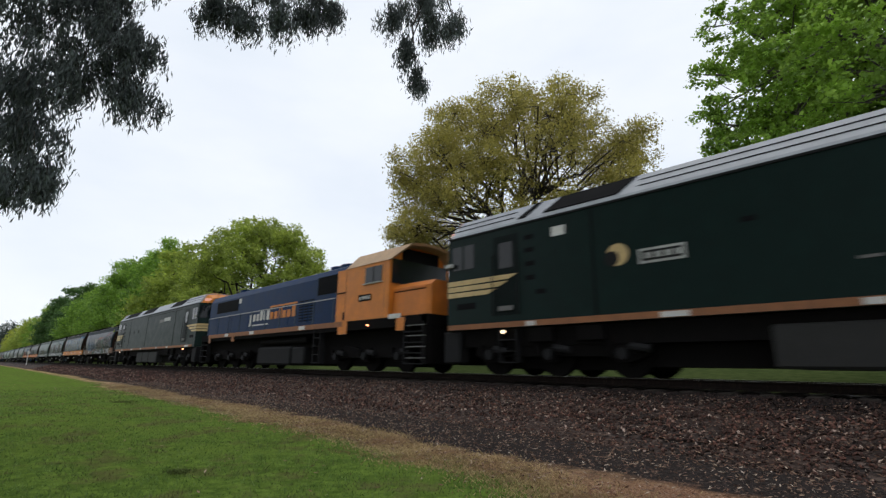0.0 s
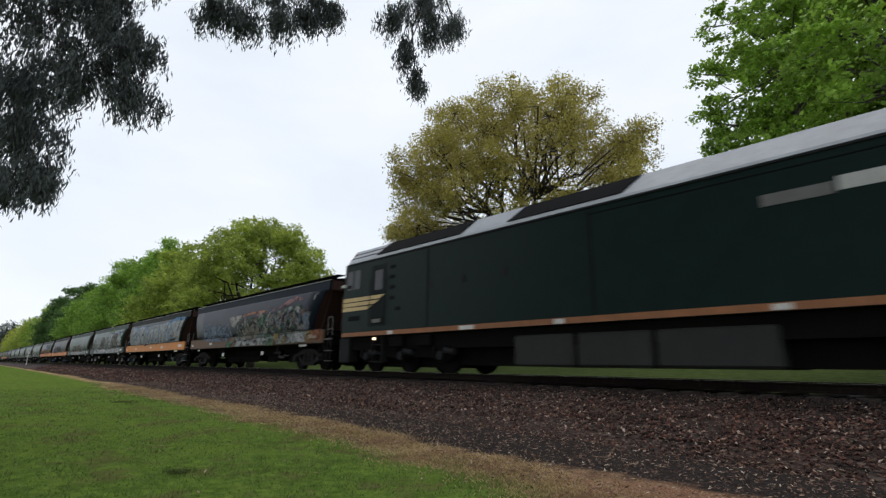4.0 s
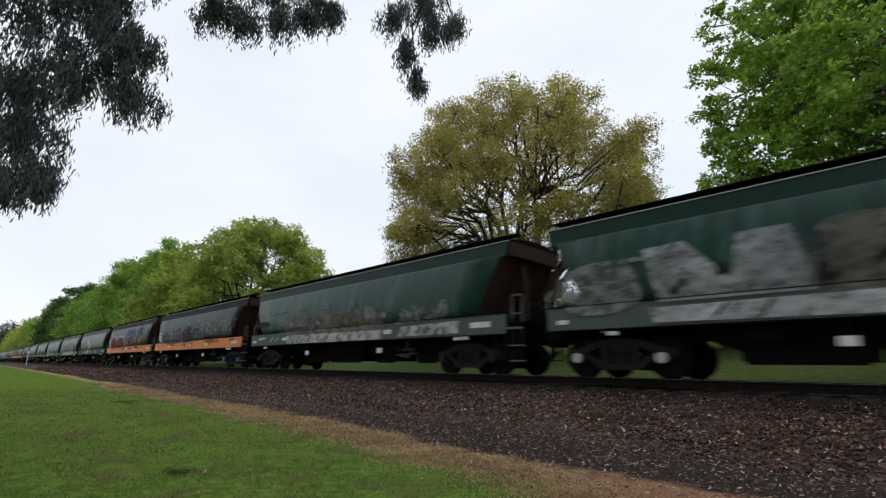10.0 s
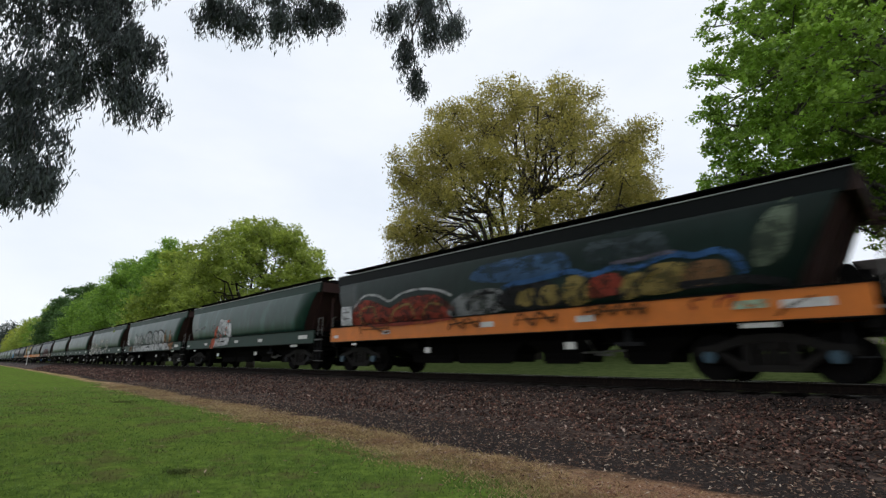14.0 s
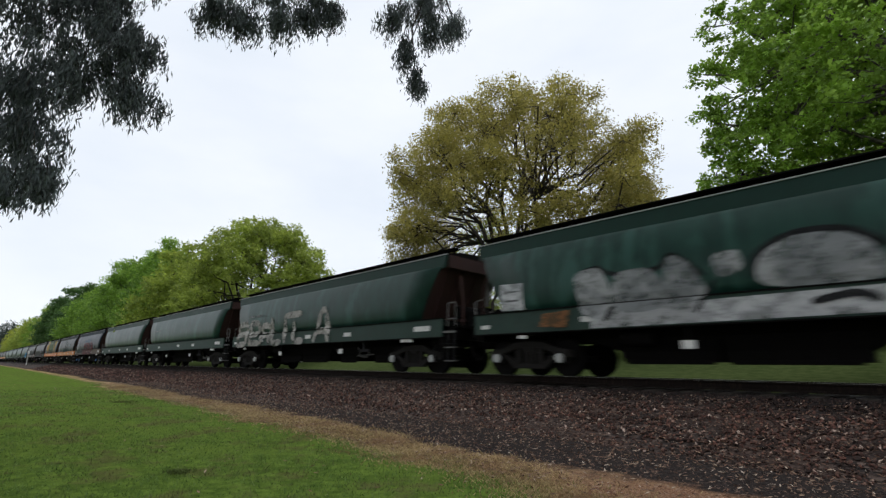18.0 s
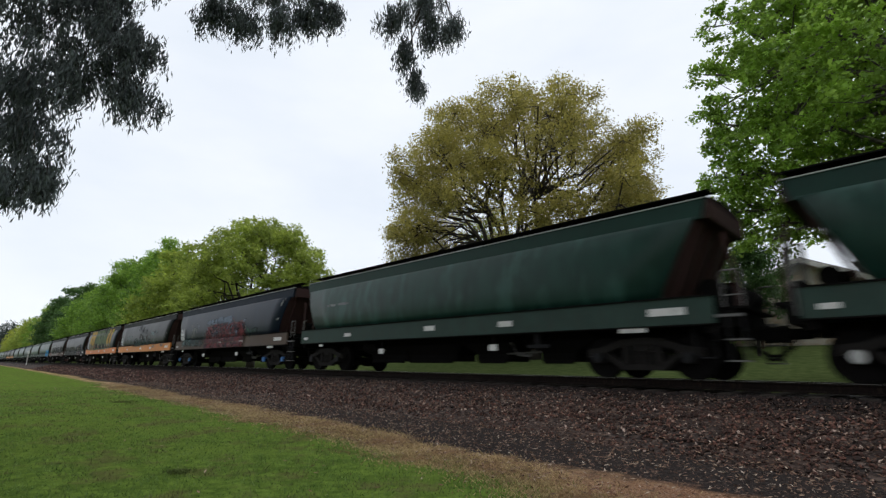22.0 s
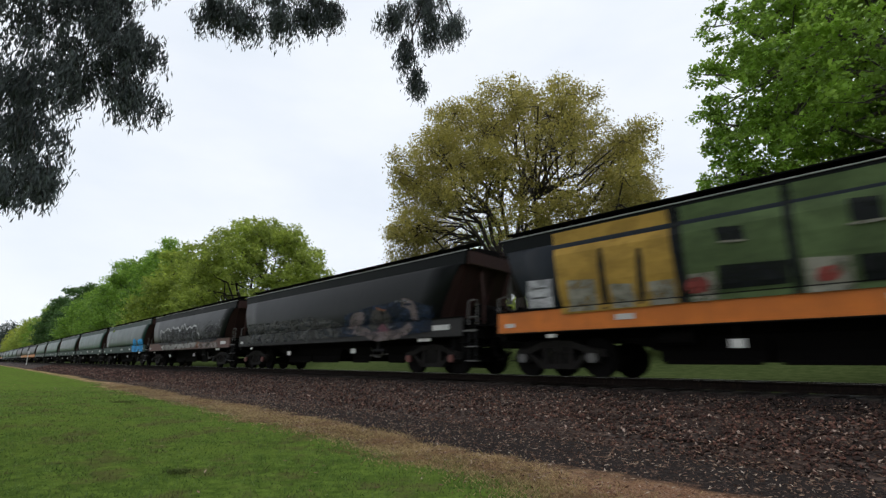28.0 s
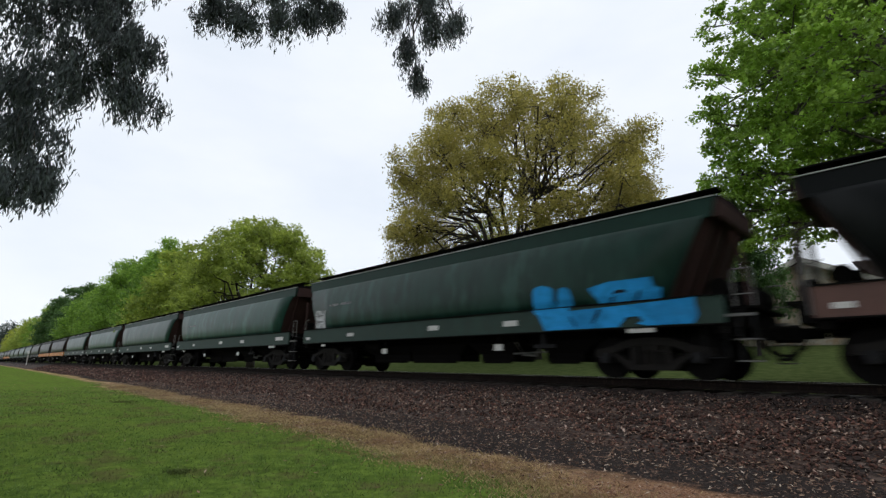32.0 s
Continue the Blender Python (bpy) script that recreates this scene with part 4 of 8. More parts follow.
def blue_locomotive():
    """A hood-type diesel: long blue hood, orange cab and short nose, walkway along the side."""
    g = new("diesel_locomotive")
    hood = loft([[(x, y, z) for y, z in ((-1.12, 1.76), (-1.12, 3.72), (-0.98, 4.0), (-0.7, 4.12), (0.7, 4.12), (0.98, 4.0), (1.12, 3.72), (1.12, 1.76))] for x in (-10.2, -4, 0, 4.3)])
    part("long_hood", hood, M_BLUE, g, "deep blue engine hood")
    part("frame", boxes((-10.25, 9.6, -1.4, 1.4, 1.42, 1.76)), M_BLACK, g)
    part("underframe_gear", boxes((-9.9, 9.3, -0.95, 0.95, 0.72, 1.42), (-3.6, 3.9, -0.9, 0.9, 0.24, 0.72)), M_BLACK, g)
    for s in (-1, 1):
        part("walkway_edge", boxes((-9.05, 4.9, min(s * 1.39, s * 1.44), max(s * 1.39, s * 1.44), 1.58, 1.77)), M_SILL_RUST, g, "rust-orange walkway edge")
        for x in (-8.87, -5.5):
            part("frame_bracket", boxes((x - 0.16, x + 0.16, min(s * 1.38, s * 1.43), max(s * 1.38, s * 1.43), 1.32, 1.58)), M_SILL_RUST, g)
        for x in (-6.6, -3.4, 1.6):
            part("edge_mark", boxes((x, x + 0.5, min(s * 1.44, s * 1.446), max(s * 1.44, s * 1.446), 1.6, 1.75)), M_PLATE, g)
        rail = bmesh.new()
        tube(rail, [(-9.6, s * 1.36, 2.72), (4.2, s * 1.36, 2.72)], 0.02, 6)
        part("handrail", rail, M_PALE, g, "thin white handrail")
        for x in np.linspace(-9.5, 4.1, 10):
            part("handrail_post", tube(bmesh.new(), [(x, s * 1.36, 1.76), (x, s * 1.36, 2.72)], 0.03, 5), M_POST, g, "grey-blue handrail post")
        part("radiator_grille", boxes((-9.1, -6.0, min(s * 1.10, s * 1.135), max(s * 1.10, s * 1.135), 3.0, 3.62)), M_GRILLE, g, "black louvred grille")
        part("radiator_grille", boxes((2.4, 3.9, min(s * 1.10, s * 1.135), max(s * 1.10, s * 1.135), 3.0, 3.75)), M_GRILLE, g, "black louvred grille")
        for x in (0.9, 1.35, 1.8):
            part("louvre_door", boxes((x, x + 0.36, min(s * 1.115, s * 1.135), max(s * 1.115, s * 1.135), 1.95, 2.95)), M_BLUE, g)
            for z in np.linspace(2.0, 2.85, 8):
                part("louvre", boxes((x + 0.03, x + 0.33, min(s * 1.135, s * 1.15), max(s * 1.135, s * 1.15), z, z + 0.05)), M_GRILLE, g)
        for x in (-7.6, -5.4, -3.2, -1.0, 0.2):
            part("hood_door", boxes((x, x + 0.9, min(s * 1.115, s * 1.128), max(s * 1.115, s * 1.128), 1.9, 2.9)), M_BLUE, g)
        # the operator's sign: plain shapes in its colours
        for i, x in enumerate((-4.25, -3.85, -3.45, -3.05, -2.65, -2.3)):
            part("sign_shape", boxes((x, x + 0.27, min(s * 1.13, s * 1.142), max(s * 1.13, s * 1.142), 2.28 - (0.18 if i == 0 else 0), 2.62 + (0.12 if i > 2 else 0)), bevel=0.004), M_PLATE, g, "white sign shape")
        part("sign_line", boxes((-4.3, -2.1, min(s * 1.13, s * 1.142), max(s * 1.13, s * 1.142), 2.05, 2.11)), M_PLATE, g)
        for i, x in enumerate((-1.95, -1.5, -1.05, -0.65, -0.2, 0.25)):
            part("sign_shape", boxes((x, x + 0.32, min(s * 1.13, s * 1.142), max(s * 1.13, s * 1.142), 2.28, 2.62 + (0.14 if i in (2, 5) else 0)), bevel=0.004), M_YELLOW, g, "orange sign shape")
        part("sign_line", boxes((-2.0, 0.7, min(s * 1.13, s * 1.142), max(s * 1.13, s * 1.142), 2.84, 2.92)), M_YELLOW, g)
        part("small_plate", boxes((-5.9, -5.6, min(s * 1.13, s * 1.14), max(s * 1.13, s * 1.14), 3.35, 3.6)), M_PLATE, g)
        part("fuel_tank", boxes((-2.55, 0.75, min(s * 0.2, s * 1.3), max(s * 0.2, s * 1.3), 0.16, 0.96), bevel=0.08), M_GREYBOX, g, "dark grey fuel tank")
        part("fuel_tank", boxes((0.85, 1.9, min(s * 0.2, s * 1.28), max(s * 0.2, s * 1.28), 0.2, 0.92), bevel=0.06), M_GREYBOX, g)
        part("air_reservoir", tube(bmesh.new(), [(-2.5, s * 1.1, 1.2), (1.9, s * 1.1, 1.2)], 0.13, 10), M_BLACK, g)
        for x, w in ((-9.95, 1.0), (3.1, 0.5), (8.95, 0.9)):
            steps(g, x + (0.3 if x < 0 else 0), s * 1.3, 1, 0.25, 4, 1.55, w)
        # cab side
        part("cab_corridor", boxes((4.3, 4.98, min(s * 1.12, s * 1.36), max(s * 1.12, s * 1.36), 1.76, 3.75)), M_YELLOW, g)
        part("cab_window", boxes((6.2, 7.2, min(s * 1.39, s * 1.412), max(s * 1.39, s * 1.412), 3.05, 3.62)), M_GLASS, g, "dark sliding cab window")
        part("window_bar", boxes((6.68, 6.72, min(s * 1.41, s * 1.42), max(s * 1.41, s * 1.42), 3.05, 3.62)), M_GRILLE, g)
        part("window_ledge", boxes((6.15, 7.25, min(s * 1.40, s * 1.47), max(s * 1.40, s * 1.47), 3.0, 3.04)), M_PALE, g)
        part("number_plate", boxes((5.85, 6.6, min(s * 1.40, s * 1.415), max(s * 1.40, s * 1.415), 2.42, 2.66)), M_GRILLE, g, "dark plate with unreadable marks")
        for x in (5.93, 6.1, 6.27, 6.44):
            part("plate_bar", boxes((x, x + 0.1, min(s * 1.415, s * 1.42), max(s * 1.415, s * 1.42), 2.48, 2.6)), M_PLATE, g)
        part("cab_skirt", boxes((4.6, 5.2, min(s * 1.38, s * 1.43), max(s * 1.38, s * 1.43), 1.3, 1.78)), M_YELLOW, g)
        part("step_skirt", boxes((8.1, 8.5, min(s * 1.38, s * 1.43), max(s * 1.38, s * 1.43), 1.3, 1.72)), M_YELLOW, g)
        part("sill_mark", boxes((7.7, 8.3, min(s * 1.40, s * 1.45), max(s * 1.40, s * 1.45), 1.7, 1.85)), M_PLATE, g)
        part("nose_seam", boxes((7.75, 9.28, min(s * 1.215, s * 1.232), max(s * 1.215, s * 1.232), 2.585, 2.612)), M_GRILLE, g, "dark seam under the hood top")
        part("nose_bead", boxes((7.70, 9.28, min(s * 1.215, s * 1.245), max(s * 1.215, s * 1.245), 2.64, 2.67)), M_NOSE, g)
        part("corridor_rail", tube(bmesh.new(), [(4.32, s * 1.385, 2.86), (4.97, s * 1.385, 2.86)], 0.022, 6), M_GRILLE, g)
        # black plate on the wall stands for the shade in a narrow gap
        part("corridor_recess", boxes((4.80, 4.98, min(s * 1.36, s * 1.372), max(s * 1.36, s * 1.372), 1.82, 2.12)), M_GRILLE, g)
        part("panel_seam", boxes((4.972, 4.99, min(s * 1.36, s * 1.408), max(s * 1.36, s * 1.408), 1.8, 3.7)), M_SILL_RUST, g)
        part("panel_seam", boxes((7.33, 7.35, min(s * 1.395, s * 1.404), max(s * 1.395, s * 1.404), 1.8, 3.7)), M_SILL_RUST, g)
        for z in (0.42, 0.76, 1.10, 1.42):
            part("step_edge", boxes((8.62, 9.5, min(s * 1.385, s * 1.415), max(s * 1.385, s * 1.415), z, z + 0.03)), M_DULLRAIL, g)
        part("pilot_side", boxes((9.3, 9.55, min(s * 1.15, s * 1.4), max(s * 1.15, s * 1.4), 0.3, 1.76)), M_BLACK, g)
        part("marker_lamp", disc(bmesh.new(), 6.5, s * 1.40, s * 1.44, 1.55, 0.035, 8), M_REDLAMP, g, "lit red lamp")
    cabp = ((-1.4, 1.76), (-1.4, 3.74), (-0.86, 4.28), (-0.4, 4.34), (0.4, 4.34), (0.86, 4.28), (1.4, 3.74), (1.4, 1.76))
    part("cab", loft([[(x, y, z) for y, z in cabp] for x in (4.98, 7.6)]), M_YELLOW, g, "orange driving cab")
    outer = ((-1.43, 3.74), (-0.88, 4.32), (-0.4, 4.39), (0.4, 4.39), (0.88, 4.32), (1.43, 3.74), (1.36, 3.74), (0.84, 4.26), (0, 4.33), (-0.84, 4.26), (-1.36, 3.74))
    part("cab_roof", loft([[(x + max(0, z - 3.74) * k, y, z) for y, z in outer] for x, k in ((4.95, 0.0), (7.66, 0.85))]), worn("sandy_cab_roof", (0.42, 0.27, 0.15), 0.6, amount=0.4), g, "sun-faded sandy roof")
    part("windscreen_band", boxes((7.6, 7.63, -1.3, 1.3, 2.95, 3.8)), M_GLASS, g, "dark windscreens")
    part("front_visor_panel", boxes((7.6, 7.64, -0.86, 0.86, 3.805, 4.24)), M_GRILLE, g)
    part("short_hood", loft([[(x, y, z) for y, z in ((-1.22 * k, 1.76), (-1.22 * k, 2.72), (-1.05 * k, 2.88), (1.05 * k, 2.88), (1.22 * k, 2.72), (1.22 * k, 1.76))] for x, k in ((7.6, 1.0), (9.3, 1.0), (9.5, 0.96))]), M_NOSE, g, "orange short hood")
    part("hood_top", boxes((7.64, 9.3, -1.03, 1.03, 2.882, 2.895)), worn("grey_hood_top", (0.12, 0.10, 0.09), 0.7), g, "dark anti-slip hood top")
    for x in (2.6, -7.2, 3.4):
        part("roof_fan", tube(bmesh.new(), [(x, 0, 4.1), (x, 0, 4.3)], 0.62, 20), M_BLUE, g, "round roof fan housing")
    part("horn", tube(bmesh.new(), [(5.2, -0.2, 4.3), (5.7, -0.2, 4.34)], 0.05, 8, 0.1), M_BLACK, g)
    part("aerial", tube(bmesh.new(), [(4.7, 0.4, 4.1), (4.7, 0.4, 4.6)], 0.02, 5), M_BLACK, g)
    for e in (-1, 1):
        end = 9.6 if e > 0 else 10.2
        part("pilot", boxes((min(e * (end - 0.15), e * end), max(e * (end - 0.15), e * end), -1.3, 1.3, 0.25, 1.42), bevel=0.03), M_BLACK, g)
        coupler(g, e * (end - 0.25), e)
        drive_bogie(g, e * 6.15)
    return tagged(g, "blue and orange hood diesel locomotive with rust-stained frame", "locomotive", "locomotives of the train")


TRAIN.append((green_locomotive("dark green double-cab diesel locomotive with silver roof", ((4.6, 7.6), (-3.2, 0.4), (-9.1, -4.6))), 11.65))
TRAIN.append((blue_locomotive(), 24.5 + 9.65))
TRAIN.append((green_locomotive("dark green double-cab diesel locomotive with a pale round badge", ((-8.45, -7.85), (-7.65, -5.3), (4.6, 7.6)), True), 24.5 + 19.3 + 11.8))

# ---- what is sprayed on the wagons, from the first to the seventeenth ----
P_ASH = spray("ash_grey_paint", (0.17, 0.175, 0.175), fade=0.8)
P_BARN = spray("barn_red_paint", (0.2, 0.035, 0.022))
P_BLUE = spray("blue_outline_paint", (0.03, 0.085, 0.20))
P_BONE = spray("bone_grey_paint", (0.3, 0.285, 0.26))
P_BROWN = spray("dark_brown_paint", (0.035, 0.02, 0.014))
P_BROWNISH = spray("warm_brown_paint", (0.14, 0.075, 0.035))
P_CHALK = spray("chalk_white_paint", (0.4, 0.4, 0.4))
P_CHALKDIM = spray("dim_chalk_paint", (0.26, 0.245, 0.23))
P_CYAN = spray("bright_blue_paint", (0.02, 0.27, 0.6), fade=0.15)
P_DARKGREY = spray("charcoal_paint", (0.028, 0.028, 0.03))
P_DEEPBLUE = spray("deep_blue_paint", (0.025, 0.04, 0.065))
P_DRAB = spray("drab_brown_grey_paint", (0.14, 0.125, 0.105))
P_DRABDARK = spray("dark_drab_paint", (0.045, 0.042, 0.036))
P_DULL = spray("dull_grey_paint", (0.1, 0.1, 0.095))
P_DULLROSE = spray("dusky_rose_paint", (0.15, 0.12, 0.115))
P_FAINT = spray("faint_grey_paint", (0.055, 0.06, 0.062), fade=0.7)
P_GREENDARK = spray("dark_green_paint", (0.01, 0.022, 0.018))
P_GREENLINE = spray("green_paint", (0.02, 0.042, 0.034))
P_HAZE = spray("smoky_haze_paint", (0.03, 0.042, 0.045), fade=0.7)
P_HAZEBLUE = spray("hazy_blue_paint", (0.035, 0.075, 0.14), fade=0.7)
P_LILAC = spray("lilac_grey_paint", (0.115, 0.105, 0.135))
P_MAUVE = spray("mauve_paint", (0.13, 0.055, 0.07))
P_MDARK = spray("mural_black_paint", (0.01, 0.012, 0.012), fade=0.15)
P_MGREEN = spray("mural_green_paint", (0.085, 0.125, 0.05), fade=0.15)
P_MGREEN2 = spray("mural_moss_green_paint", (0.075, 0.105, 0.045), fade=0.15)
P_MINT = spray("mint_paint", (0.24, 0.36, 0.26))
P_MOSS = spray("mossy_green_paint", (0.055, 0.125, 0.085))
P_MPALE = spray("mural_pale_stone_paint", (0.26, 0.25, 0.2))
P_MRED = spray("mural_red_paint", (0.26, 0.06, 0.05))
P_MYELLOW = spray("mural_yellow_paint", (0.38, 0.235, 0.05), fade=0.15)
P_NAVY = spray("navy_paint", (0.012, 0.02, 0.035))
P_NIGHTBLUE = spray("night_blue_paint", (0.012, 0.022, 0.042))
P_OCHRE = spray("ochre_paint", (0.21, 0.155, 0.05))
P_PALEBLUE = spray("pale_blue_paint", (0.24, 0.3, 0.36))
P_PALEGREEN = spray("pale_green_haze_paint", (0.09, 0.115, 0.08), fade=0.7)
P_PEWTER = spray("pewter_paint", (0.12, 0.12, 0.122), fade=0.8)
P_PINK = spray("pink_paint", (0.20, 0.105, 0.11))
P_PINKLINE = spray("faded_pink_paint", (0.16, 0.09, 0.09))
P_REDORANGE = spray("orange_red_paint", (0.4, 0.075, 0.035))
P_ROSEPALE = spray("pale_rose_paint", (0.2, 0.165, 0.15))
P_RUSTY = spray("rust_paint", (0.22, 0.085, 0.04))
P_SALMON = spray("salmon_paint", (0.33, 0.15, 0.1))
P_SALMONPALE = spray("pale_salmon_paint", (0.3, 0.22, 0.18))
P_SILVER = spray("silver_grey_paint", (0.25, 0.26, 0.265), (0.34, 0.345, 0.345))
P_SKYBLUE = spray("sky_blue_paint", (0.075, 0.18, 0.31))
P_SLATE = spray("slate_blue_paint", (0.13, 0.16, 0.21))
P_SMOKE = spray("smoke_paint", (0.035, 0.035, 0.037))
P_SOOT = spray("soot_black_paint", (0.012, 0.012, 0.013), fade=0.15)
P_SOOTLINE = spray("sooty_paint", (0.09, 0.035, 0.012))
P_TAN = spray("tan_paint", (0.28, 0.2, 0.14))
P_TEAL = spray("dark_teal_paint", (0.035, 0.055, 0.055), fade=0.7)
P_TEALWISP = spray("teal_wisp_paint", (0.12, 0.17, 0.17), fade=0.8)
P_UMBER = spray("umber_paint", (0.2, 0.095, 0.04))
P_WHITE = spray("white_paint", (0.5, 0.5, 0.51))
P_WISP = spray("pale_wisp_paint", (0.20, 0.22, 0.23), fade=0.8)
P_JUMBLE = spray("mixed_mural_paint", (0.05, 0.05, 0.045), (0.14, 0.15, 0.14), 0.3, 2.2, ((0.045, 0.10, 0.08), (0.015, 0.016, 0.02), (0.13, 0.095, 0.075), (0.26, 0.26, 0.25), (0.05, 0.06, 0.10)))
P_CLOUD = spray("cloudy_white_paint", (0.2, 0.23, 0.26), (0.3, 0.31, 0.31), 0.3, 0.9, ((0.24, 0.24, 0.22), (0.16, 0.21, 0.28), (0.33, 0.34, 0.34)))
P_REDJUMBLE = spray("dark_red_mural_paint", (0.05, 0.02, 0.022), (0.14, 0.025, 0.03), 0.3, 1.7, ((0.03, 0.022, 0.03), (0.17, 0.045, 0.045)))
P_DARKJUMBLE = spray("dark_mural_paint", (0.03, 0.03, 0.028), (0.06, 0.06, 0.055), 0.3, 1.6, ((0.02, 0.024, 0.028), (0.085, 0.082, 0.075)))

paint(0, [(-5.55, 1.5), (-5.7, 2.2), (-5.05, 2.45), (-4.5, 2.1), (-4.1, 2.4), (-3.6, 2.1), (-3.2, 2.35), (-2.75, 2.05), (-2.35, 2.3), (-1.85, 2.05), (-1.8, 1.4)], P_SLATE)
line(0, [(-5.2, 1.6), (-4.95, 2.15), (-4.4, 1.65), (-4.05, 2.15), (-3.45, 1.6), (-3.1, 2.1), (-2.5, 1.5), (-2.3, 2.05)], 0.06, P_NAVY)
paint(0, [(-0.95, 1.25), (-0.8, 2.2), (-0.05, 2.45), (2.35, 2.45), (3.55, 2.4), (4.55, 2.65), (5.7, 2.75), (6.35, 2.35), (6.7, 2.35), (6.6, 1.5)], P_JUMBLE, 0)
paint(0, [(-2, 2.6), (-0.5, 2.65), (-0.4, 2.4), (-1.15, 2.25), (-1.25, 2.05), (-1.6, 2.15)], P_BONE, 0)
line(0, [(-0.25, 2.55), (0.55, 2.65), (1.65, 2.65), (2.4, 2.65)], 0.12, P_SALMON)
paint(0, [(2.95, 2.65), (3.8, 2.75), (4.55, 3), (5.25, 3.1), (5.9, 2.9), (5.25, 2.9), (4.7, 2.8), (3.8, 2.65)], P_PINK)
paint(0, [(1.5, 2.3), (2, 2.5), (2.5, 2.35), (2.6, 1.9), (2, 1.95)], P_MOSS)
paint(0, [(2.6, 1.65), (3.1, 2), (3.45, 1.7), (3.35, 1.3), (2.8, 1.35)], P_MOSS)
paint(0, [(-0.2, 1.55), (-0.05, 2.05), (1.3, 2.15), (1.8, 1.85), (1.7, 1.4)], P_DRAB)
line(0, [(4.15, 1.95), (4.45, 2.3), (5, 2.45), (5.55, 2.35), (5.8, 2), (5.8, 1.6)], 0.1, P_SOOT)
line(0, [(5.8, 1.8), (5.95, 2.25), (6.25, 2.4), (6.7, 2.35)], 0.1, P_SOOT)
paint(0, [(6, 1.65), (6.05, 2.15), (6.25, 2.3), (6.65, 2.25), (6.55, 1.6)], P_SLATE)
paint(0, [(3.1, 2.4), (3.55, 2.55), (4.05, 2.55), (4.05, 2.4), (3.5, 2.35)], P_ASH)
paint(0, [(4.7, 2.55), (4.9, 2.7), (5.05, 2.55), (4.85, 2.45)], P_SILVER)
paint(0, [(5.5, 2.45), (5.7, 2.6), (5.8, 2.45), (5.65, 2.35)], P_SILVER)
paint(0, [(-0.75, 1.05), (-0.5, 1.3), (6.55, 1.5), (6.5, 1.1)], P_SILVER, 0)
paint(0, [(-2, 1.05), (-1.8, 1.3), (-1.05, 1.3), (-1.25, 1.05)], P_MOSS)
paint(0, [(3.5, 1.05), (3.6, 1.35), (3.9, 1.6), (4.15, 1.45), (3.8, 1.05)], P_OCHRE)
paint(0, [(2.9, 1.05), (3.05, 1.3), (3.5, 1.35), (3.45, 1.05)], P_MOSS)
paint(0, [(4.35, 1.15), (4.5, 1.35), (4.85, 1.4), (4.85, 1.2), (4.6, 1.1)], P_OCHRE)
paint(0, [(6.6, 1.5), (7, 1.55), (6.95, 1.15), (6.6, 1.1)], P_OCHRE, 0)
paint(0, [(7.05, 1.55), (7.8, 1.55), (7.8, 1.15), (7, 1.15)], P_RUSTY, 0)
line(0, [(0.4, 1.3), (0.8, 1.35)], 0.09, P_SOOT)
line(0, [(1.5, 1.2), (1.85, 1.3)], 0.09, P_SOOT)
line(0, [(2.6, 1.15), (2.95, 1.25)], 0.09, P_SOOT)
line(0, [(6, 1.05), (6.2, 1.05)], 0.09, P_SOOT)
paint(0, [(6.85, 3.15), (6.95, 3.1), (6.95, 2.8), (6.85, 2.8)], P_ASH, 0)
paint(0, [(6.95, 3.15), (7.15, 3.1), (7.15, 3), (6.95, 3.05)], P_ASH, 0)

paint(1, [(-6.75, 1.55), (-6.65, 3.05), (-4.1, 3), (-1.35, 2.9), (-0.05, 3), (1.65, 2.95), (3.2, 3.05), (4.15, 3.15), (5.1, 3.2), (6.15, 3.2), (6.95, 3.1), (6.4, 1.6)], P_CLOUD, 0)
line(1, [(-6.05, 3), (-4.05, 2.9), (-1.35, 2.85), (-0.05, 2.9), (1.65, 2.9), (3.2, 2.95), (4.15, 3.05), (5.1, 3.15), (6.15, 3.1), (6.9, 3.1)], 0.24, P_SKYBLUE)
line(1, [(3.5, 2.9), (3.5, 2.45), (3.35, 1.8)], 0.14, P_SKYBLUE)
line(1, [(0.05, 2.8), (0.1, 2.25), (0, 1.8)], 0.12, P_DEEPBLUE)
line(1, [(1.6, 2.35), (1.6, 1.85), (1.55, 1.4)], 0.12, P_DEEPBLUE)
line(1, [(6.1, 2.95), (6.1, 2.55), (6, 2.25)], 0.12, P_DEEPBLUE)
line(1, [(-5.5, 1.7), (-5.7, 2.3), (-5.2, 2.55)], 0.13, P_DEEPBLUE)
line(1, [(-3.25, 1.45), (-3.3, 2.3), (-2.55, 2.3)], 0.13, P_DEEPBLUE)
line(1, [(-1.8, 1.45), (-0.05, 1.6)], 0.1, P_DEEPBLUE)
line(1, [(4.45, 1.7), (5.2, 1.75), (5.8, 1.8)], 0.14, P_DEEPBLUE)
line(1, [(4.05, 2.55), (4.55, 2.6), (5, 2.6)], 0.08, P_SILVER)
line(1, [(-7.8, 2.4), (-7, 2.5), (-5.9, 2.5)], 0.1, P_SILVER)
line(1, [(-7.8, 1.8), (-6.95, 1.95)], 0.08, P_SILVER)
paint(1, [(4.9, 2), (4.95, 2.2), (5.3, 2.25), (5.4, 2.05), (5.2, 1.9)], P_SALMONPALE)

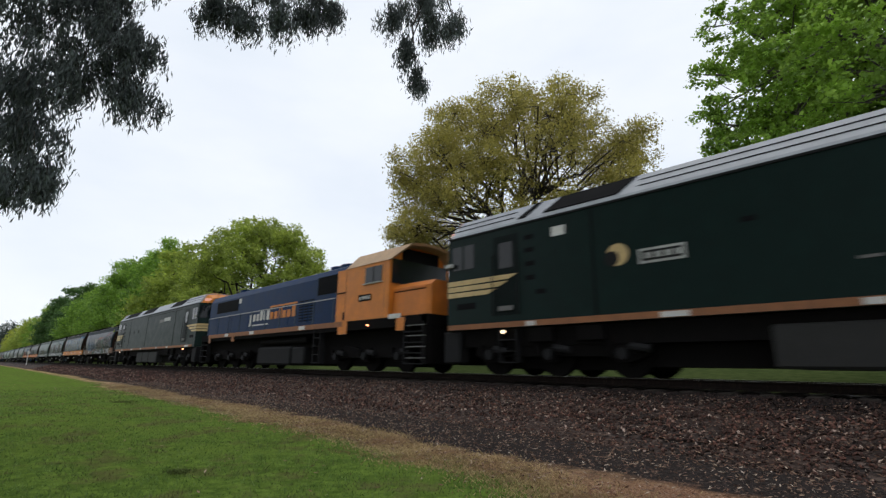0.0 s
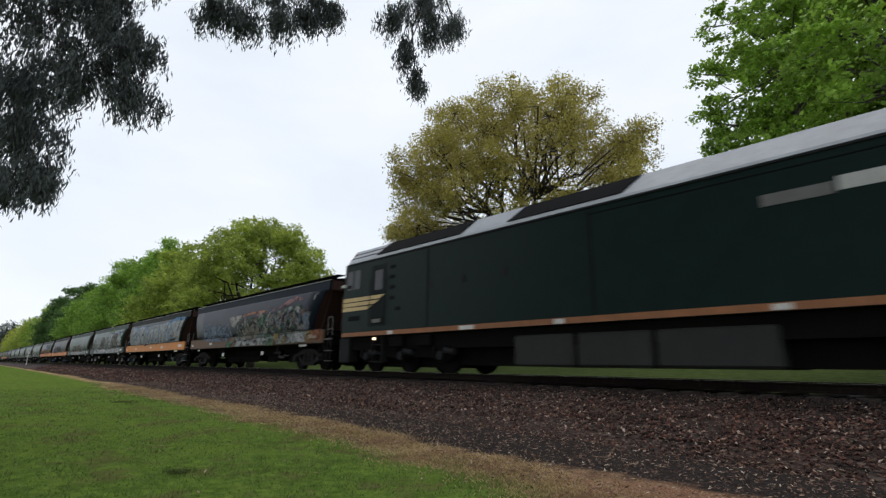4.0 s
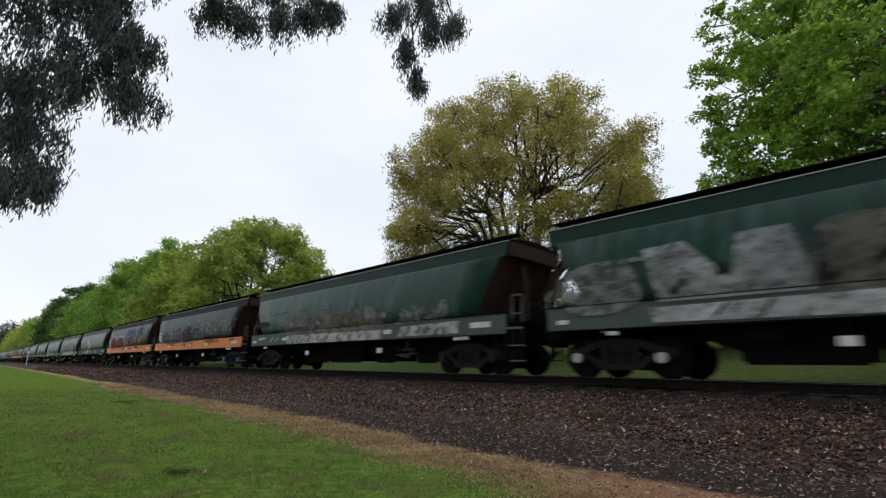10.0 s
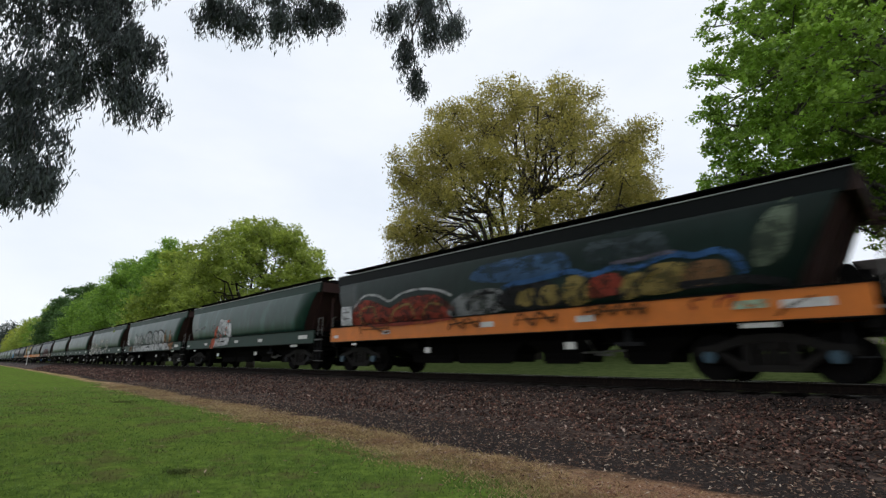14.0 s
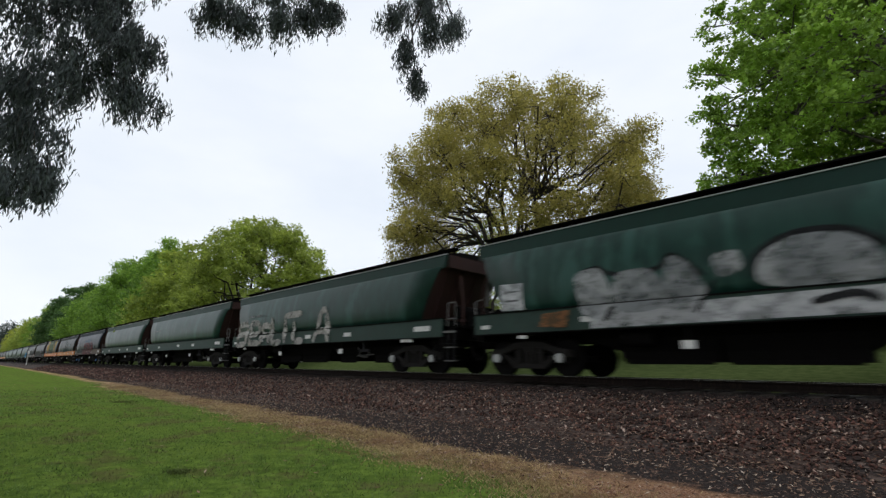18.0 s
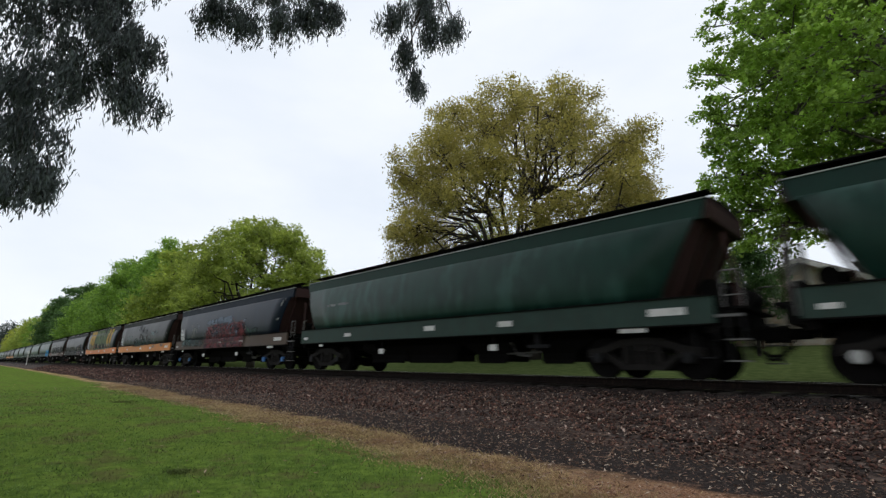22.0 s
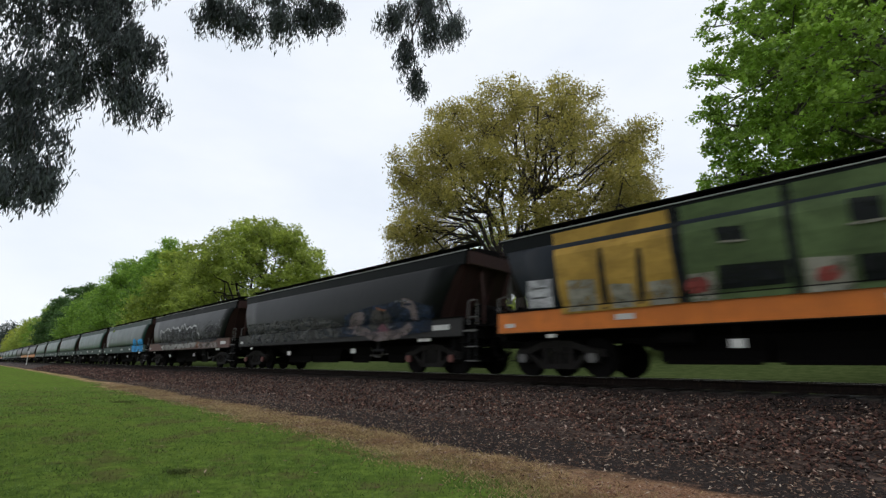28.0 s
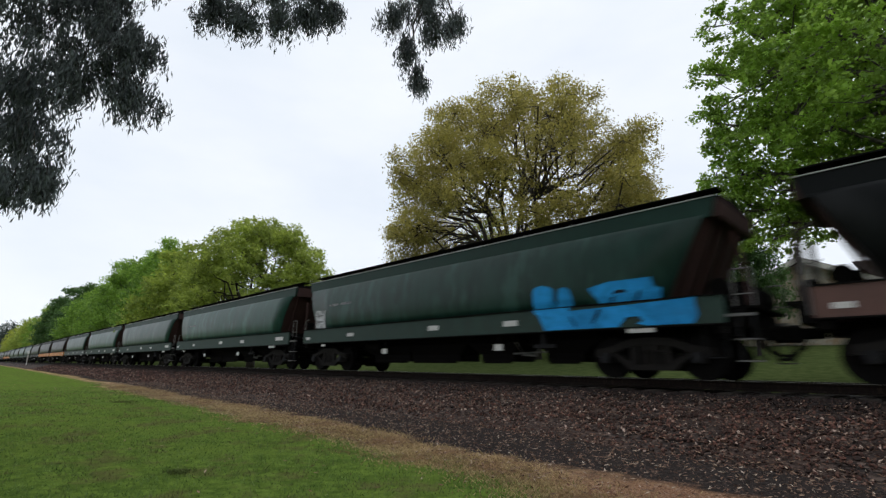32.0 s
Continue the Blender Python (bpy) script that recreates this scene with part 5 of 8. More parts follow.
paint(2, [(-7.2, 1.4), (-7.35, 2.35), (-5.9, 2.45), (-5.65, 1.5)], P_ASH)
paint(2, [(-5.2, 1.5), (-5.5, 2.65), (-4.65, 2.7), (-3.85, 1.85), (-3.7, 2.7), (-2.85, 2.7), (-2.6, 1.5)], P_SILVER, 0)
paint(2, [(-2.5, 1.4), (-2.5, 2.55), (-1.7, 2.7), (-1.05, 2.5), (-0.7, 1.45)], P_DRAB)
paint(2, [(-0.85, 2.6), (0.4, 2.65), (0.5, 1.95), (-0.2, 2.05), (-0.15, 1.6), (-0.9, 1.6)], P_SILVER, 0)
paint(2, [(0.9, 1.5), (0.7, 2.7), (1.7, 2.75), (2.6, 2.7), (2.55, 1.6)], P_SILVER, 0)
paint(2, [(2.55, 1.55), (2.6, 2.65), (3.3, 2.75), (4.15, 2.75), (4.65, 2.7), (4.6, 1.7)], P_DRAB)
paint(2, [(4.5, 1.7), (4.7, 2.4), (5, 2.8), (5.65, 2.75), (6.05, 2.45), (6.35, 1.85), (6.45, 1.65)], P_SILVER)
paint(2, [(6.05, 1.65), (6.25, 1.85), (6.55, 1.9), (6.7, 1.7), (6.65, 1.6)], P_DRAB)
paint(2, [(5.95, 2.6), (6.1, 2.85), (6.4, 2.9), (6.65, 2.75), (6.65, 2.4), (6.45, 2.15), (6.2, 2.15)], P_PALEBLUE)
paint(2, [(6.1, 2.45), (6.3, 2.7), (6.45, 2.6), (6.45, 2.35), (6.3, 2.3)], P_SILVER)
line(2, [(0.7, 2.4), (0.7, 3), (2.2, 2.95), (3.5, 2.8), (4.2, 2.85), (4.7, 2.7), (5, 2.95), (5.7, 2.85), (5.9, 2.6), (6.1, 2.9), (6.4, 2.95), (6.7, 2.75)], 0.09, P_DEEPBLUE)
line(2, [(0.5, 2.9), (0.75, 3.15), (2.15, 3.05), (3.45, 2.95), (4.25, 2.95), (4.65, 2.85), (4.95, 3.1), (5.7, 2.95), (5.9, 2.75)], 0.06, P_PALEBLUE)
line(2, [(-2.5, 1.45), (-2.5, 2.5)], 0.13, P_DEEPBLUE)
line(2, [(-0.9, 1.6), (-0.95, 2.5)], 0.13, P_DEEPBLUE)
line(2, [(0.5, 1.95), (0.4, 2.6)], 0.13, P_DEEPBLUE)
line(2, [(2.55, 1.6), (2.6, 2.6)], 0.13, P_DEEPBLUE)
line(2, [(4.6, 1.75), (4.65, 2.55)], 0.13, P_DEEPBLUE)
line(2, [(-1.9, 1.8), (-1.55, 2.05), (-1.2, 1.8)], 0.1, P_SOOT)
line(2, [(1.5, 2.1), (2.2, 2.1)], 0.09, P_SOOT)
line(2, [(1.65, 1.75), (2.3, 1.75)], 0.09, P_SOOT)
line(2, [(4.95, 2), (5.6, 2), (6, 1.9)], 0.07, P_SOOT)
line(2, [(5.15, 1.75), (5.75, 1.65), (6.25, 1.7)], 0.08, P_SOOT)
paint(2, [(-5.35, 1.1), (-5.35, 1.4), (0.2, 1.45), (0.4, 1.2), (0.1, 1.05)], P_CHALK, 0)
paint(2, [(0.95, 1.05), (0.85, 1.35), (6.7, 1.45), (6.8, 1.25), (6.65, 1.1)], P_CHALK, 0)
line(2, [(-4.2, 1.15), (-3.95, 1.4)], 0.07, P_SOOT)
line(2, [(-3.45, 1.1), (-3.25, 1.4)], 0.07, P_SOOT)
line(2, [(-1.6, 1.05), (-1.4, 1.3)], 0.07, P_SOOT)
line(2, [(-0.9, 1.05), (-0.7, 1.25)], 0.07, P_SOOT)
paint(2, [(5.6, 1.25), (5.65, 1.35), (5.95, 1.35), (5.95, 1.25)], P_RUSTY)

paint(3, [(-4.15, 1.45), (-4.25, 2), (-3.8, 2.25), (-3.15, 2.05), (-2.7, 2.25), (-1.9, 2.05), (-1.45, 2.25), (-0.85, 2.05), (-0.4, 2.25), (0.15, 2.1), (0.6, 2.3), (1.15, 2.15), (1.6, 2.25), (2.05, 2.15), (2.4, 1.7), (2.65, 1.35)], P_DRAB)
paint(3, [(-4.25, 1.9), (-3.35, 2), (-1.8, 1.95), (-1.8, 1.75), (-3.95, 1.7)], P_ASH)
paint(3, [(0.95, 2.1), (1.6, 2.2), (2.05, 2.05), (2.2, 1.8), (1.3, 1.85)], P_ASH)
paint(3, [(-4.1, 1.05), (-4.15, 1.4), (2.6, 1.35), (2.65, 1.05)], P_CHALK, 0)
line(3, [(-3.25, 1.1), (-3, 1.35)], 0.07, P_GREENLINE)
line(3, [(-2.3, 1.1), (-2.1, 1.35)], 0.07, P_GREENLINE)
line(3, [(-1.6, 1.1), (-1.35, 1.35)], 0.07, P_GREENLINE)
line(3, [(-0.9, 1.1), (-0.7, 1.35)], 0.07, P_GREENLINE)
line(3, [(-0.2, 1.1), (0.05, 1.35)], 0.07, P_GREENLINE)
line(3, [(0.6, 1.1), (0.8, 1.3)], 0.07, P_GREENLINE)
line(3, [(1.3, 1.1), (1.5, 1.3)], 0.07, P_GREENLINE)
paint(3, [(3.4, 1.5), (3.45, 1.85), (3.7, 2), (3.95, 1.85), (4.15, 2.05), (4.45, 1.95), (4.65, 2.1), (4.95, 2), (5.15, 1.85), (5.1, 1.6)], P_ASH)
paint(3, [(5.25, 1.65), (5.35, 2.05), (5.65, 2.1), (5.65, 1.65)], P_ASH)
paint(3, [(3.5, 1.1), (3.7, 1.4), (6.2, 1.45), (6.2, 1.1)], P_CHALK, 0)
line(3, [(3.95, 1.15), (4.1, 1.4)], 0.1, P_GREENLINE)
line(3, [(4.4, 1.15), (4.6, 1.35)], 0.1, P_GREENLINE)
line(3, [(4.75, 1.15), (4.9, 1.35)], 0.1, P_GREENLINE)
line(3, [(5.25, 1.1), (5.4, 1.3)], 0.1, P_GREENLINE)
line(3, [(5.55, 1.1), (5.7, 1.3)], 0.1, P_GREENLINE)
paint(3, [(-3.2, 2.35), (-3.2, 2.65), (-2.8, 2.6), (-2.7, 2.35)], P_ASH)
paint(3, [(-1.35, 2.4), (-1.3, 2.65), (-1, 2.6), (-0.9, 2.35)], P_ASH)
paint(3, [(0.55, 2.3), (0.6, 2.55), (0.85, 2.5), (0.9, 2.3)], P_ASH)
paint(3, [(2.45, 1.75), (2.5, 1.95), (2.75, 1.95), (2.75, 1.75)], P_ASH)
paint(3, [(-4.85, 1.85), (-4.75, 2.15), (-4.3, 2.1), (-4.25, 1.85)], P_ASH)
line(3, [(-7.2, 1.3), (-6.1, 1.35)], 0.1, P_CHALK)
paint(3, [(-7.55, 1.9), (-7.35, 2.1), (-6.2, 2.1), (-6.3, 1.9)], P_SOOT)
line(3, [(-5.7, 1.15), (-5.35, 1.4)], 0.08, P_CHALK)
line(3, [(-5.2, 1.15), (-4.85, 1.35)], 0.08, P_CHALK)

paint(4, [(-6.25, 1.55), (-6.35, 2.15), (-5.55, 2.45), (-4.45, 2.25), (-3.75, 2.4), (-2.8, 2.45), (-1.8, 2.4), (-1.5, 1.55)], P_LILAC)
line(4, [(-6.2, 2.1), (-5.45, 2.4), (-4.45, 2.25), (-3.65, 2.45), (-2.7, 2.45), (-1.8, 2.4)], 0.05, P_ASH)
line(4, [(-5.1, 1.65), (-4.75, 2), (-4, 2.1), (-3.85, 1.6)], 0.05, P_ASH)
line(4, [(-3.35, 1.6), (-3.05, 2.1), (-2.3, 2.15), (-2.2, 1.65)], 0.05, P_ASH)
paint(4, [(-1.5, 1.55), (-1.7, 2.2), (-1, 2.5), (-0.1, 2.3), (0.05, 1.55)], P_BROWN)
line(4, [(-5.4, 2.65), (-4.25, 2.65)], 0.14, P_SKYBLUE)
line(4, [(-1.4, 2.65), (-0.6, 2.65)], 0.14, P_SKYBLUE)
paint(4, [(0, 1.6), (0, 2.2), (0.5, 2.35), (1.3, 2.4), (1.7, 2.15), (1.55, 1.6)], P_TEAL)
line(4, [(-0.1, 2.1), (0.35, 2.35), (1, 2.35), (1.4, 2.1), (1.5, 1.65)], 0.042, P_WISP)
line(4, [(0.6, 1.65), (0.95, 2), (1.55, 2.15), (1.75, 2.45), (1.4, 2.6)], 0.036, P_WISP)
line(4, [(0.7, 2.7), (1.15, 2.75), (1.55, 2.65), (1.65, 2.4)], 0.07, P_TAN)
line(4, [(1.85, 1.6), (1.9, 2.15), (2.2, 2.45), (2.65, 2.5), (2.95, 2.3), (3.2, 2.15), (3.5, 2.45), (4, 2.55), (4.4, 2.45), (4.6, 2.3)], 0.048, P_WISP)
line(4, [(2.35, 1.6), (2.4, 2.05), (2.8, 2.15), (3.05, 1.8)], 0.036, P_WISP)
line(4, [(3.35, 1.6), (3.55, 2.05), (3.95, 2.15), (4.2, 1.9), (4.05, 1.6)], 0.036, P_WISP)
line(4, [(4.55, 2.3), (4.75, 2.5), (5.2, 2.5), (5.55, 2.4)], 0.048, P_WISP)
line(4, [(4.65, 2.2), (4.75, 1.85), (4.85, 1.6)], 0.042, P_WISP)
line(4, [(4.95, 2.25), (5.45, 2.25), (5.75, 1.95)], 0.036, P_WISP)
line(4, [(5.85, 2.45), (6.2, 2.5), (6.55, 2.55), (7, 2.45)], 0.054, P_WISP)
line(4, [(5.9, 2.25), (6.25, 2.25), (6.35, 1.95), (6.45, 1.65)], 0.036, P_WISP)
line(4, [(6.55, 2.05), (6.8, 2.1)], 0.03, P_WISP)
line(4, [(-4.65, 1.3), (-4.6, 1.65), (-3.2, 1.3), (-3.1, 1.55)], 0.06, P_SOOTLINE)
line(4, [(-4.65, 1.45), (-3.1, 1.45)], 0.05, P_SOOTLINE)
line(4, [(-1.3, 1.2), (-1.2, 1.5), (-0.85, 1.25), (-0.8, 1.45)], 0.06, P_SOOTLINE)
line(4, [(-1.3, 1.35), (-0.8, 1.35)], 0.05, P_SOOTLINE)
line(4, [(0.1, 1.2), (0.2, 1.45), (0.5, 1.25), (0.55, 1.45)], 0.06, P_SOOTLINE)
line(4, [(0.1, 1.35), (0.55, 1.35)], 0.05, P_SOOTLINE)
line(4, [(2.75, 1.35), (2.8, 1.6), (3.2, 1.35), (3.25, 1.55)], 0.06, P_SOOTLINE)
line(4, [(2.75, 1.45), (3.25, 1.45)], 0.05, P_SOOTLINE)
line(4, [(3.25, 1.35), (3.25, 1.6), (3.6, 1.35), (3.7, 1.5)], 0.06, P_SOOTLINE)
line(4, [(3.25, 1.45), (3.7, 1.45)], 0.05, P_SOOTLINE)
line(4, [(3.65, 1.35), (3.7, 1.55), (4.05, 1.35), (4.1, 1.5)], 0.06, P_SOOTLINE)
line(4, [(3.7, 1.45), (4.1, 1.45)], 0.05, P_SOOTLINE)
line(4, [(4.5, 1.3), (4.6, 1.5), (4.9, 1.3), (4.95, 1.5)], 0.06, P_SOOTLINE)
line(4, [(4.5, 1.4), (4.95, 1.4)], 0.05, P_SOOTLINE)
line(4, [(6.55, 1.35), (6.6, 1.5), (6.75, 1.35), (6.8, 1.5)], 0.06, P_SOOTLINE)
line(4, [(6.55, 1.4), (6.8, 1.4)], 0.05, P_SOOTLINE)
line(4, [(6.8, 1.35), (6.85, 1.5), (7, 1.35), (7.05, 1.45)], 0.06, P_SOOTLINE)
line(4, [(6.8, 1.4), (7.05, 1.4)], 0.05, P_SOOTLINE)

paint(5, [(-0.45, 2.5), (-0.3, 2.95), (1.25, 3), (2.35, 2.9), (2.35, 2.3)], P_HAZEBLUE)
paint(5, [(3.05, 2.5), (3.15, 3.1), (4.45, 3.15), (4.8, 2.45)], P_HAZE)
paint(5, [(6.3, 2.05), (6.45, 2.75), (6.75, 3.1), (7, 3.15), (6.9, 2.45), (6.65, 2.05)], P_PALEGREEN)
paint(5, [(-6.2, 1.55), (-6.35, 2.15), (-5.75, 2.45), (-5, 2.3), (-4.25, 2.05), (-3.55, 2.3), (-2.7, 2.35), (-1.95, 2.25), (-1.35, 1.5)], P_BARN)
line(5, [(-5.95, 1.6), (-5.9, 2.1), (-5.2, 2.15), (-5, 1.65)], 0.07, P_OCHRE)
line(5, [(-4.3, 1.6), (-3.95, 2), (-3.25, 2.1), (-3, 1.65)], 0.07, P_OCHRE)
line(5, [(-2.6, 1.7), (-2.35, 2.05), (-1.7, 1.95)], 0.07, P_OCHRE)
line(5, [(-6.4, 2.2), (-5.8, 2.6), (-5, 2.55), (-4.3, 2.3), (-3.65, 2.5), (-2.75, 2.55), (-1.85, 2.4), (-1.35, 2.2)], 0.08, P_CHALK)
paint(5, [(-1.4, 1.6), (-1.35, 2), (-0.65, 2.25), (0.45, 2.2), (0.55, 1.65)], P_ASH)
line(5, [(-0.7, 1.7), (-0.5, 2.1), (0.35, 2.1), (0.35, 1.7)], 0.07, P_SOOT)
paint(5, [(0.55, 1.65), (0.6, 2.15), (1.3, 2.25), (2.05, 2.2), (2.3, 1.65)], P_SOOT)
paint(5, [(1, 1.75), (1.1, 2.05), (1.55, 2.1), (1.4, 1.7)], P_OCHRE)
paint(5, [(1.65, 1.7), (1.8, 2.1), (2.2, 2.1), (2.15, 1.7)], P_OCHRE)
paint(5, [(2.35, 1.65), (2.45, 2.2), (2.75, 2.3), (3, 2.1), (3, 1.65)], P_OCHRE)
paint(5, [(3.05, 1.75), (3.15, 2.2), (3.75, 2.2), (3.8, 1.8)], P_BARN)
paint(5, [(3.75, 1.65), (3.9, 2.1), (4.3, 2.15), (4.25, 1.7)], P_OCHRE)
paint(5, [(4.25, 1.7), (4.4, 2.2), (4.75, 2.3), (5.15, 2.2), (5.2, 1.75)], P_OCHRE)
paint(5, [(5.1, 1.8), (5.15, 2.15), (5.45, 2.25), (5.85, 2.15), (5.8, 1.8)], P_BROWNISH)
line(5, [(0.55, 2.2), (0.9, 2.3), (1.35, 2.3), (1.9, 2.35), (2.6, 2.4), (3.1, 2.25), (3.7, 2.35), (4.1, 2.25), (4.45, 2.35), (4.9, 2.45), (5.35, 2.35), (5.7, 2.4), (6, 2.25), (6.15, 1.9)], 0.13, P_BLUE)
line(5, [(3.6, 2.45), (4.2, 2.45), (4.7, 2.5), (4.95, 2.5)], 0.09, P_LILAC)
line(5, [(4.95, 1.8), (5.6, 1.8), (6.15, 1.8), (6.8, 1.65)], 0.16, P_SOOT)
line(5, [(-5.75, 1.25), (-5.75, 1.65), (-4.3, 1.25), (-4.35, 1.6)], 0.07, P_SOOTLINE)
line(5, [(-5.75, 1.4), (-4.15, 1.4)], 0.05, P_SOOTLINE)
line(5, [(-1.4, 1.2), (-1.25, 1.55), (-0.9, 1.25), (-0.8, 1.5)], 0.07, P_SOOTLINE)
line(5, [(-1.4, 1.35), (-0.8, 1.4)], 0.05, P_SOOTLINE)
line(5, [(-0.8, 1.2), (-0.65, 1.5), (-0.3, 1.25), (-0.2, 1.5)], 0.07, P_SOOTLINE)
line(5, [(-0.8, 1.35), (-0.2, 1.4)], 0.05, P_SOOTLINE)
line(5, [(1, 1.2), (1.15, 1.5), (1.55, 1.2), (1.6, 1.45)], 0.07, P_SOOTLINE)
line(5, [(1, 1.35), (1.6, 1.35)], 0.05, P_SOOTLINE)
line(5, [(1.6, 1.25), (1.7, 1.5), (2.1, 1.25), (2.2, 1.45)], 0.07, P_SOOTLINE)
line(5, [(1.6, 1.35), (2.2, 1.35)], 0.05, P_SOOTLINE)
line(5, [(2.9, 1.3), (3, 1.55), (3.25, 1.3), (3.3, 1.55)], 0.07, P_SOOTLINE)
line(5, [(2.9, 1.4), (3.3, 1.45)], 0.05, P_SOOTLINE)
line(5, [(3.3, 1.3), (3.4, 1.55), (3.6, 1.3), (3.65, 1.5)], 0.07, P_SOOTLINE)
line(5, [(3.3, 1.4), (3.65, 1.4)], 0.05, P_SOOTLINE)
line(5, [(3.65, 1.3), (3.75, 1.55), (3.95, 1.3), (4, 1.5)], 0.07, P_SOOTLINE)
line(5, [(3.65, 1.4), (4, 1.4)], 0.05, P_SOOTLINE)
line(5, [(4, 1.3), (4.1, 1.55), (4.25, 1.3), (4.35, 1.5)], 0.07, P_SOOTLINE)
line(5, [(4, 1.4), (4.35, 1.4)], 0.05, P_SOOTLINE)
line(5, [(5.25, 1.3), (5.2, 1.45), (5.45, 1.5)], 0.06, P_BARN)
line(5, [(5.65, 1.3), (5.7, 1.45), (5.95, 1.5), (5.85, 1.3)], 0.06, P_BARN)
paint(5, [(5.9, 1.25), (5.95, 1.4), (6.45, 1.4), (6.45, 1.25)], P_MINT, 0)
line(5, [(6.55, 1.1), (6.75, 1.25), (7.1, 1.4)], 0.05, P_SOOTLINE)

paint(6, [(-6.65, 2.2), (-5.55, 2.25), (-5.55, 2.15), (-6.65, 2.1)], P_ASH, 0)
paint(6, [(-5.55, 2.3), (-4.8, 2.35), (-4.8, 2.15), (-5.55, 2.15)], P_ASH, 0)
paint(6, [(-3.75, 1.95), (-3.7, 2.35), (-3.35, 2.35), (-3.3, 2), (-3.55, 1.9)], P_ASH)
paint(6, [(-3.7, 1.05), (-3.45, 1.45), (-3.25, 1.9), (-3.05, 2.2), (-2.75, 2.25), (-2.65, 2.1), (-2.9, 2), (-3, 1.1)], P_REDORANGE)
paint(6, [(-3, 1.1), (-2.9, 1.55), (-1.75, 1.6), (-0.85, 1.65), (-0.95, 1.15)], P_CHALK, 0)
paint(6, [(-2.95, 1.5), (-2.9, 1.9), (-2.2, 1.9), (-2.1, 1.6)], P_ASH)
paint(6, [(-2.75, 2.05), (-2.7, 2.4), (-2.5, 2.6), (-2.15, 2.55), (-2, 2.4), (-2.05, 1.85), (-2.3, 1.8)], P_WHITE)
paint(6, [(-2.05, 1.85), (-1.95, 2.45), (-1.75, 2.5), (-1.45, 2.4), (-1.5, 1.8), (-1.75, 1.7)], P_WHITE)
paint(6, [(-1.45, 1.65), (-1.4, 2.2), (-1.15, 2.3), (-0.9, 2.2), (-0.9, 1.7)], P_WHITE)
line(6, [(-1.45, 2.15), (-1.65, 1.9), (-1.65, 1.7)], 0.12, P_REDORANGE)
line(6, [(-2.45, 1.8), (-2.15, 1.45)], 0.1, P_REDORANGE)
line(6, [(-2.1, 1.35), (-1.5, 1.35)], 0.08, P_SOOT)
line(6, [(-1.55, 2.4), (-1.15, 2.45)], 0.12, P_REDORANGE)

paint(7, [(-4.35, 1.05), (-4.3, 1.45), (0.6, 1.5), (3.8, 1.5), (4.8, 1.55), (5.65, 1.1)], P_CHALK, 0)
line(7, [(-4.65, 2.3), (-4.15, 2.4), (-3.75, 2.2), (-2.85, 2.2), (-2.5, 2.45), (-1.95, 1.95)], 0.1, P_SOOT)
line(7, [(-1.1, 1.8), (-1.05, 2.2), (-0.5, 2.5), (0.25, 2.45), (0.7, 2.1)], 0.12, P_SOOT)
line(7, [(0.8, 1.6), (0.95, 2.3), (1.5, 2.5), (2.2, 2.3)], 0.12, P_SOOT)
line(7, [(2.3, 2.15), (2.35, 2.5), (3.15, 2.45), (3.9, 2.15)], 0.12, P_SOOT)
paint(7, [(-4.5, 1.35), (-4.75, 2.2), (-4.35, 2.4), (-4, 2.25), (-3.8, 1.35)], P_SILVER)
paint(7, [(-3.7, 1.4), (-3.75, 2.15), (-2.95, 2.2), (-2.65, 1.45)], P_SILVER)
paint(7, [(-2.65, 1.5), (-2.65, 2.3), (-2.4, 2.4), (-2.1, 2.05), (-1.95, 1.55)], P_SILVER)
paint(7, [(-1.7, 1.9), (-1.75, 2.3), (-1.35, 2.35), (-1.3, 2)], P_SILVER)
paint(7, [(-0.95, 1.65), (-1, 2.15), (-0.5, 2.45), (0.2, 2.4), (0.6, 2.05), (0.55, 1.6)], P_SILVER)
paint(7, [(1, 1.5), (1.05, 2.3), (1.5, 2.45), (2.15, 2.25), (2.4, 1.55)], P_SILVER)
paint(7, [(2.35, 1.5), (2.3, 2.25), (2.5, 2.45), (3.15, 2.4), (3.85, 2.15), (3.85, 1.7), (3.55, 1.5)], P_SILVER)
line(7, [(-2.15, 1.25), (-1.75, 1.85)], 0.09, P_SOOT)
line(7, [(-4, 1.2), (-3.8, 1.5)], 0.09, P_SOOT)
line(7, [(1.3, 1.2), (1.4, 1.05)], 0.09, P_SOOT)
line(7, [(-0.35, 1.3), (0.25, 1.4), (0.5, 1.25)], 0.12, P_SOOT)
line(7, [(1.7, 1.8), (2.05, 1.45), (1.8, 1.3)], 0.1, P_SOOT)
line(7, [(3.1, 1.8), (3.3, 1.6)], 0.1, P_SOOT)
paint(7, [(3.3, 1.1), (3.55, 1.25), (3.8, 1.1)], P_GREENLINE, 0)
paint(7, [(3.85, 1.45), (3.95, 2.1), (4.2, 2.55), (4.35, 1.5)], P_UMBER, 0)
paint(7, [(4.9, 1.6), (5.05, 2.1), (5.2, 2.45), (5.6, 1.9), (5.4, 1.55)], P_UMBER, 0)
paint(7, [(5.05, 1.5), (6.4, 1.55), (6.4, 1.15), (5.8, 1.05)], P_UMBER, 0)
paint(7, [(-5.7, 1.15), (-5.6, 1.45), (-4.85, 1.5), (-4.95, 1.1)], P_UMBER, 0)
paint(7, [(4.4, 1.7), (4.75, 1.8), (4.75, 1.6), (4.25, 1.5)], P_ASH)
line(7, [(5.4, 2.1), (5.75, 2.15), (6.2, 2.05)], 0.05, P_WISP)
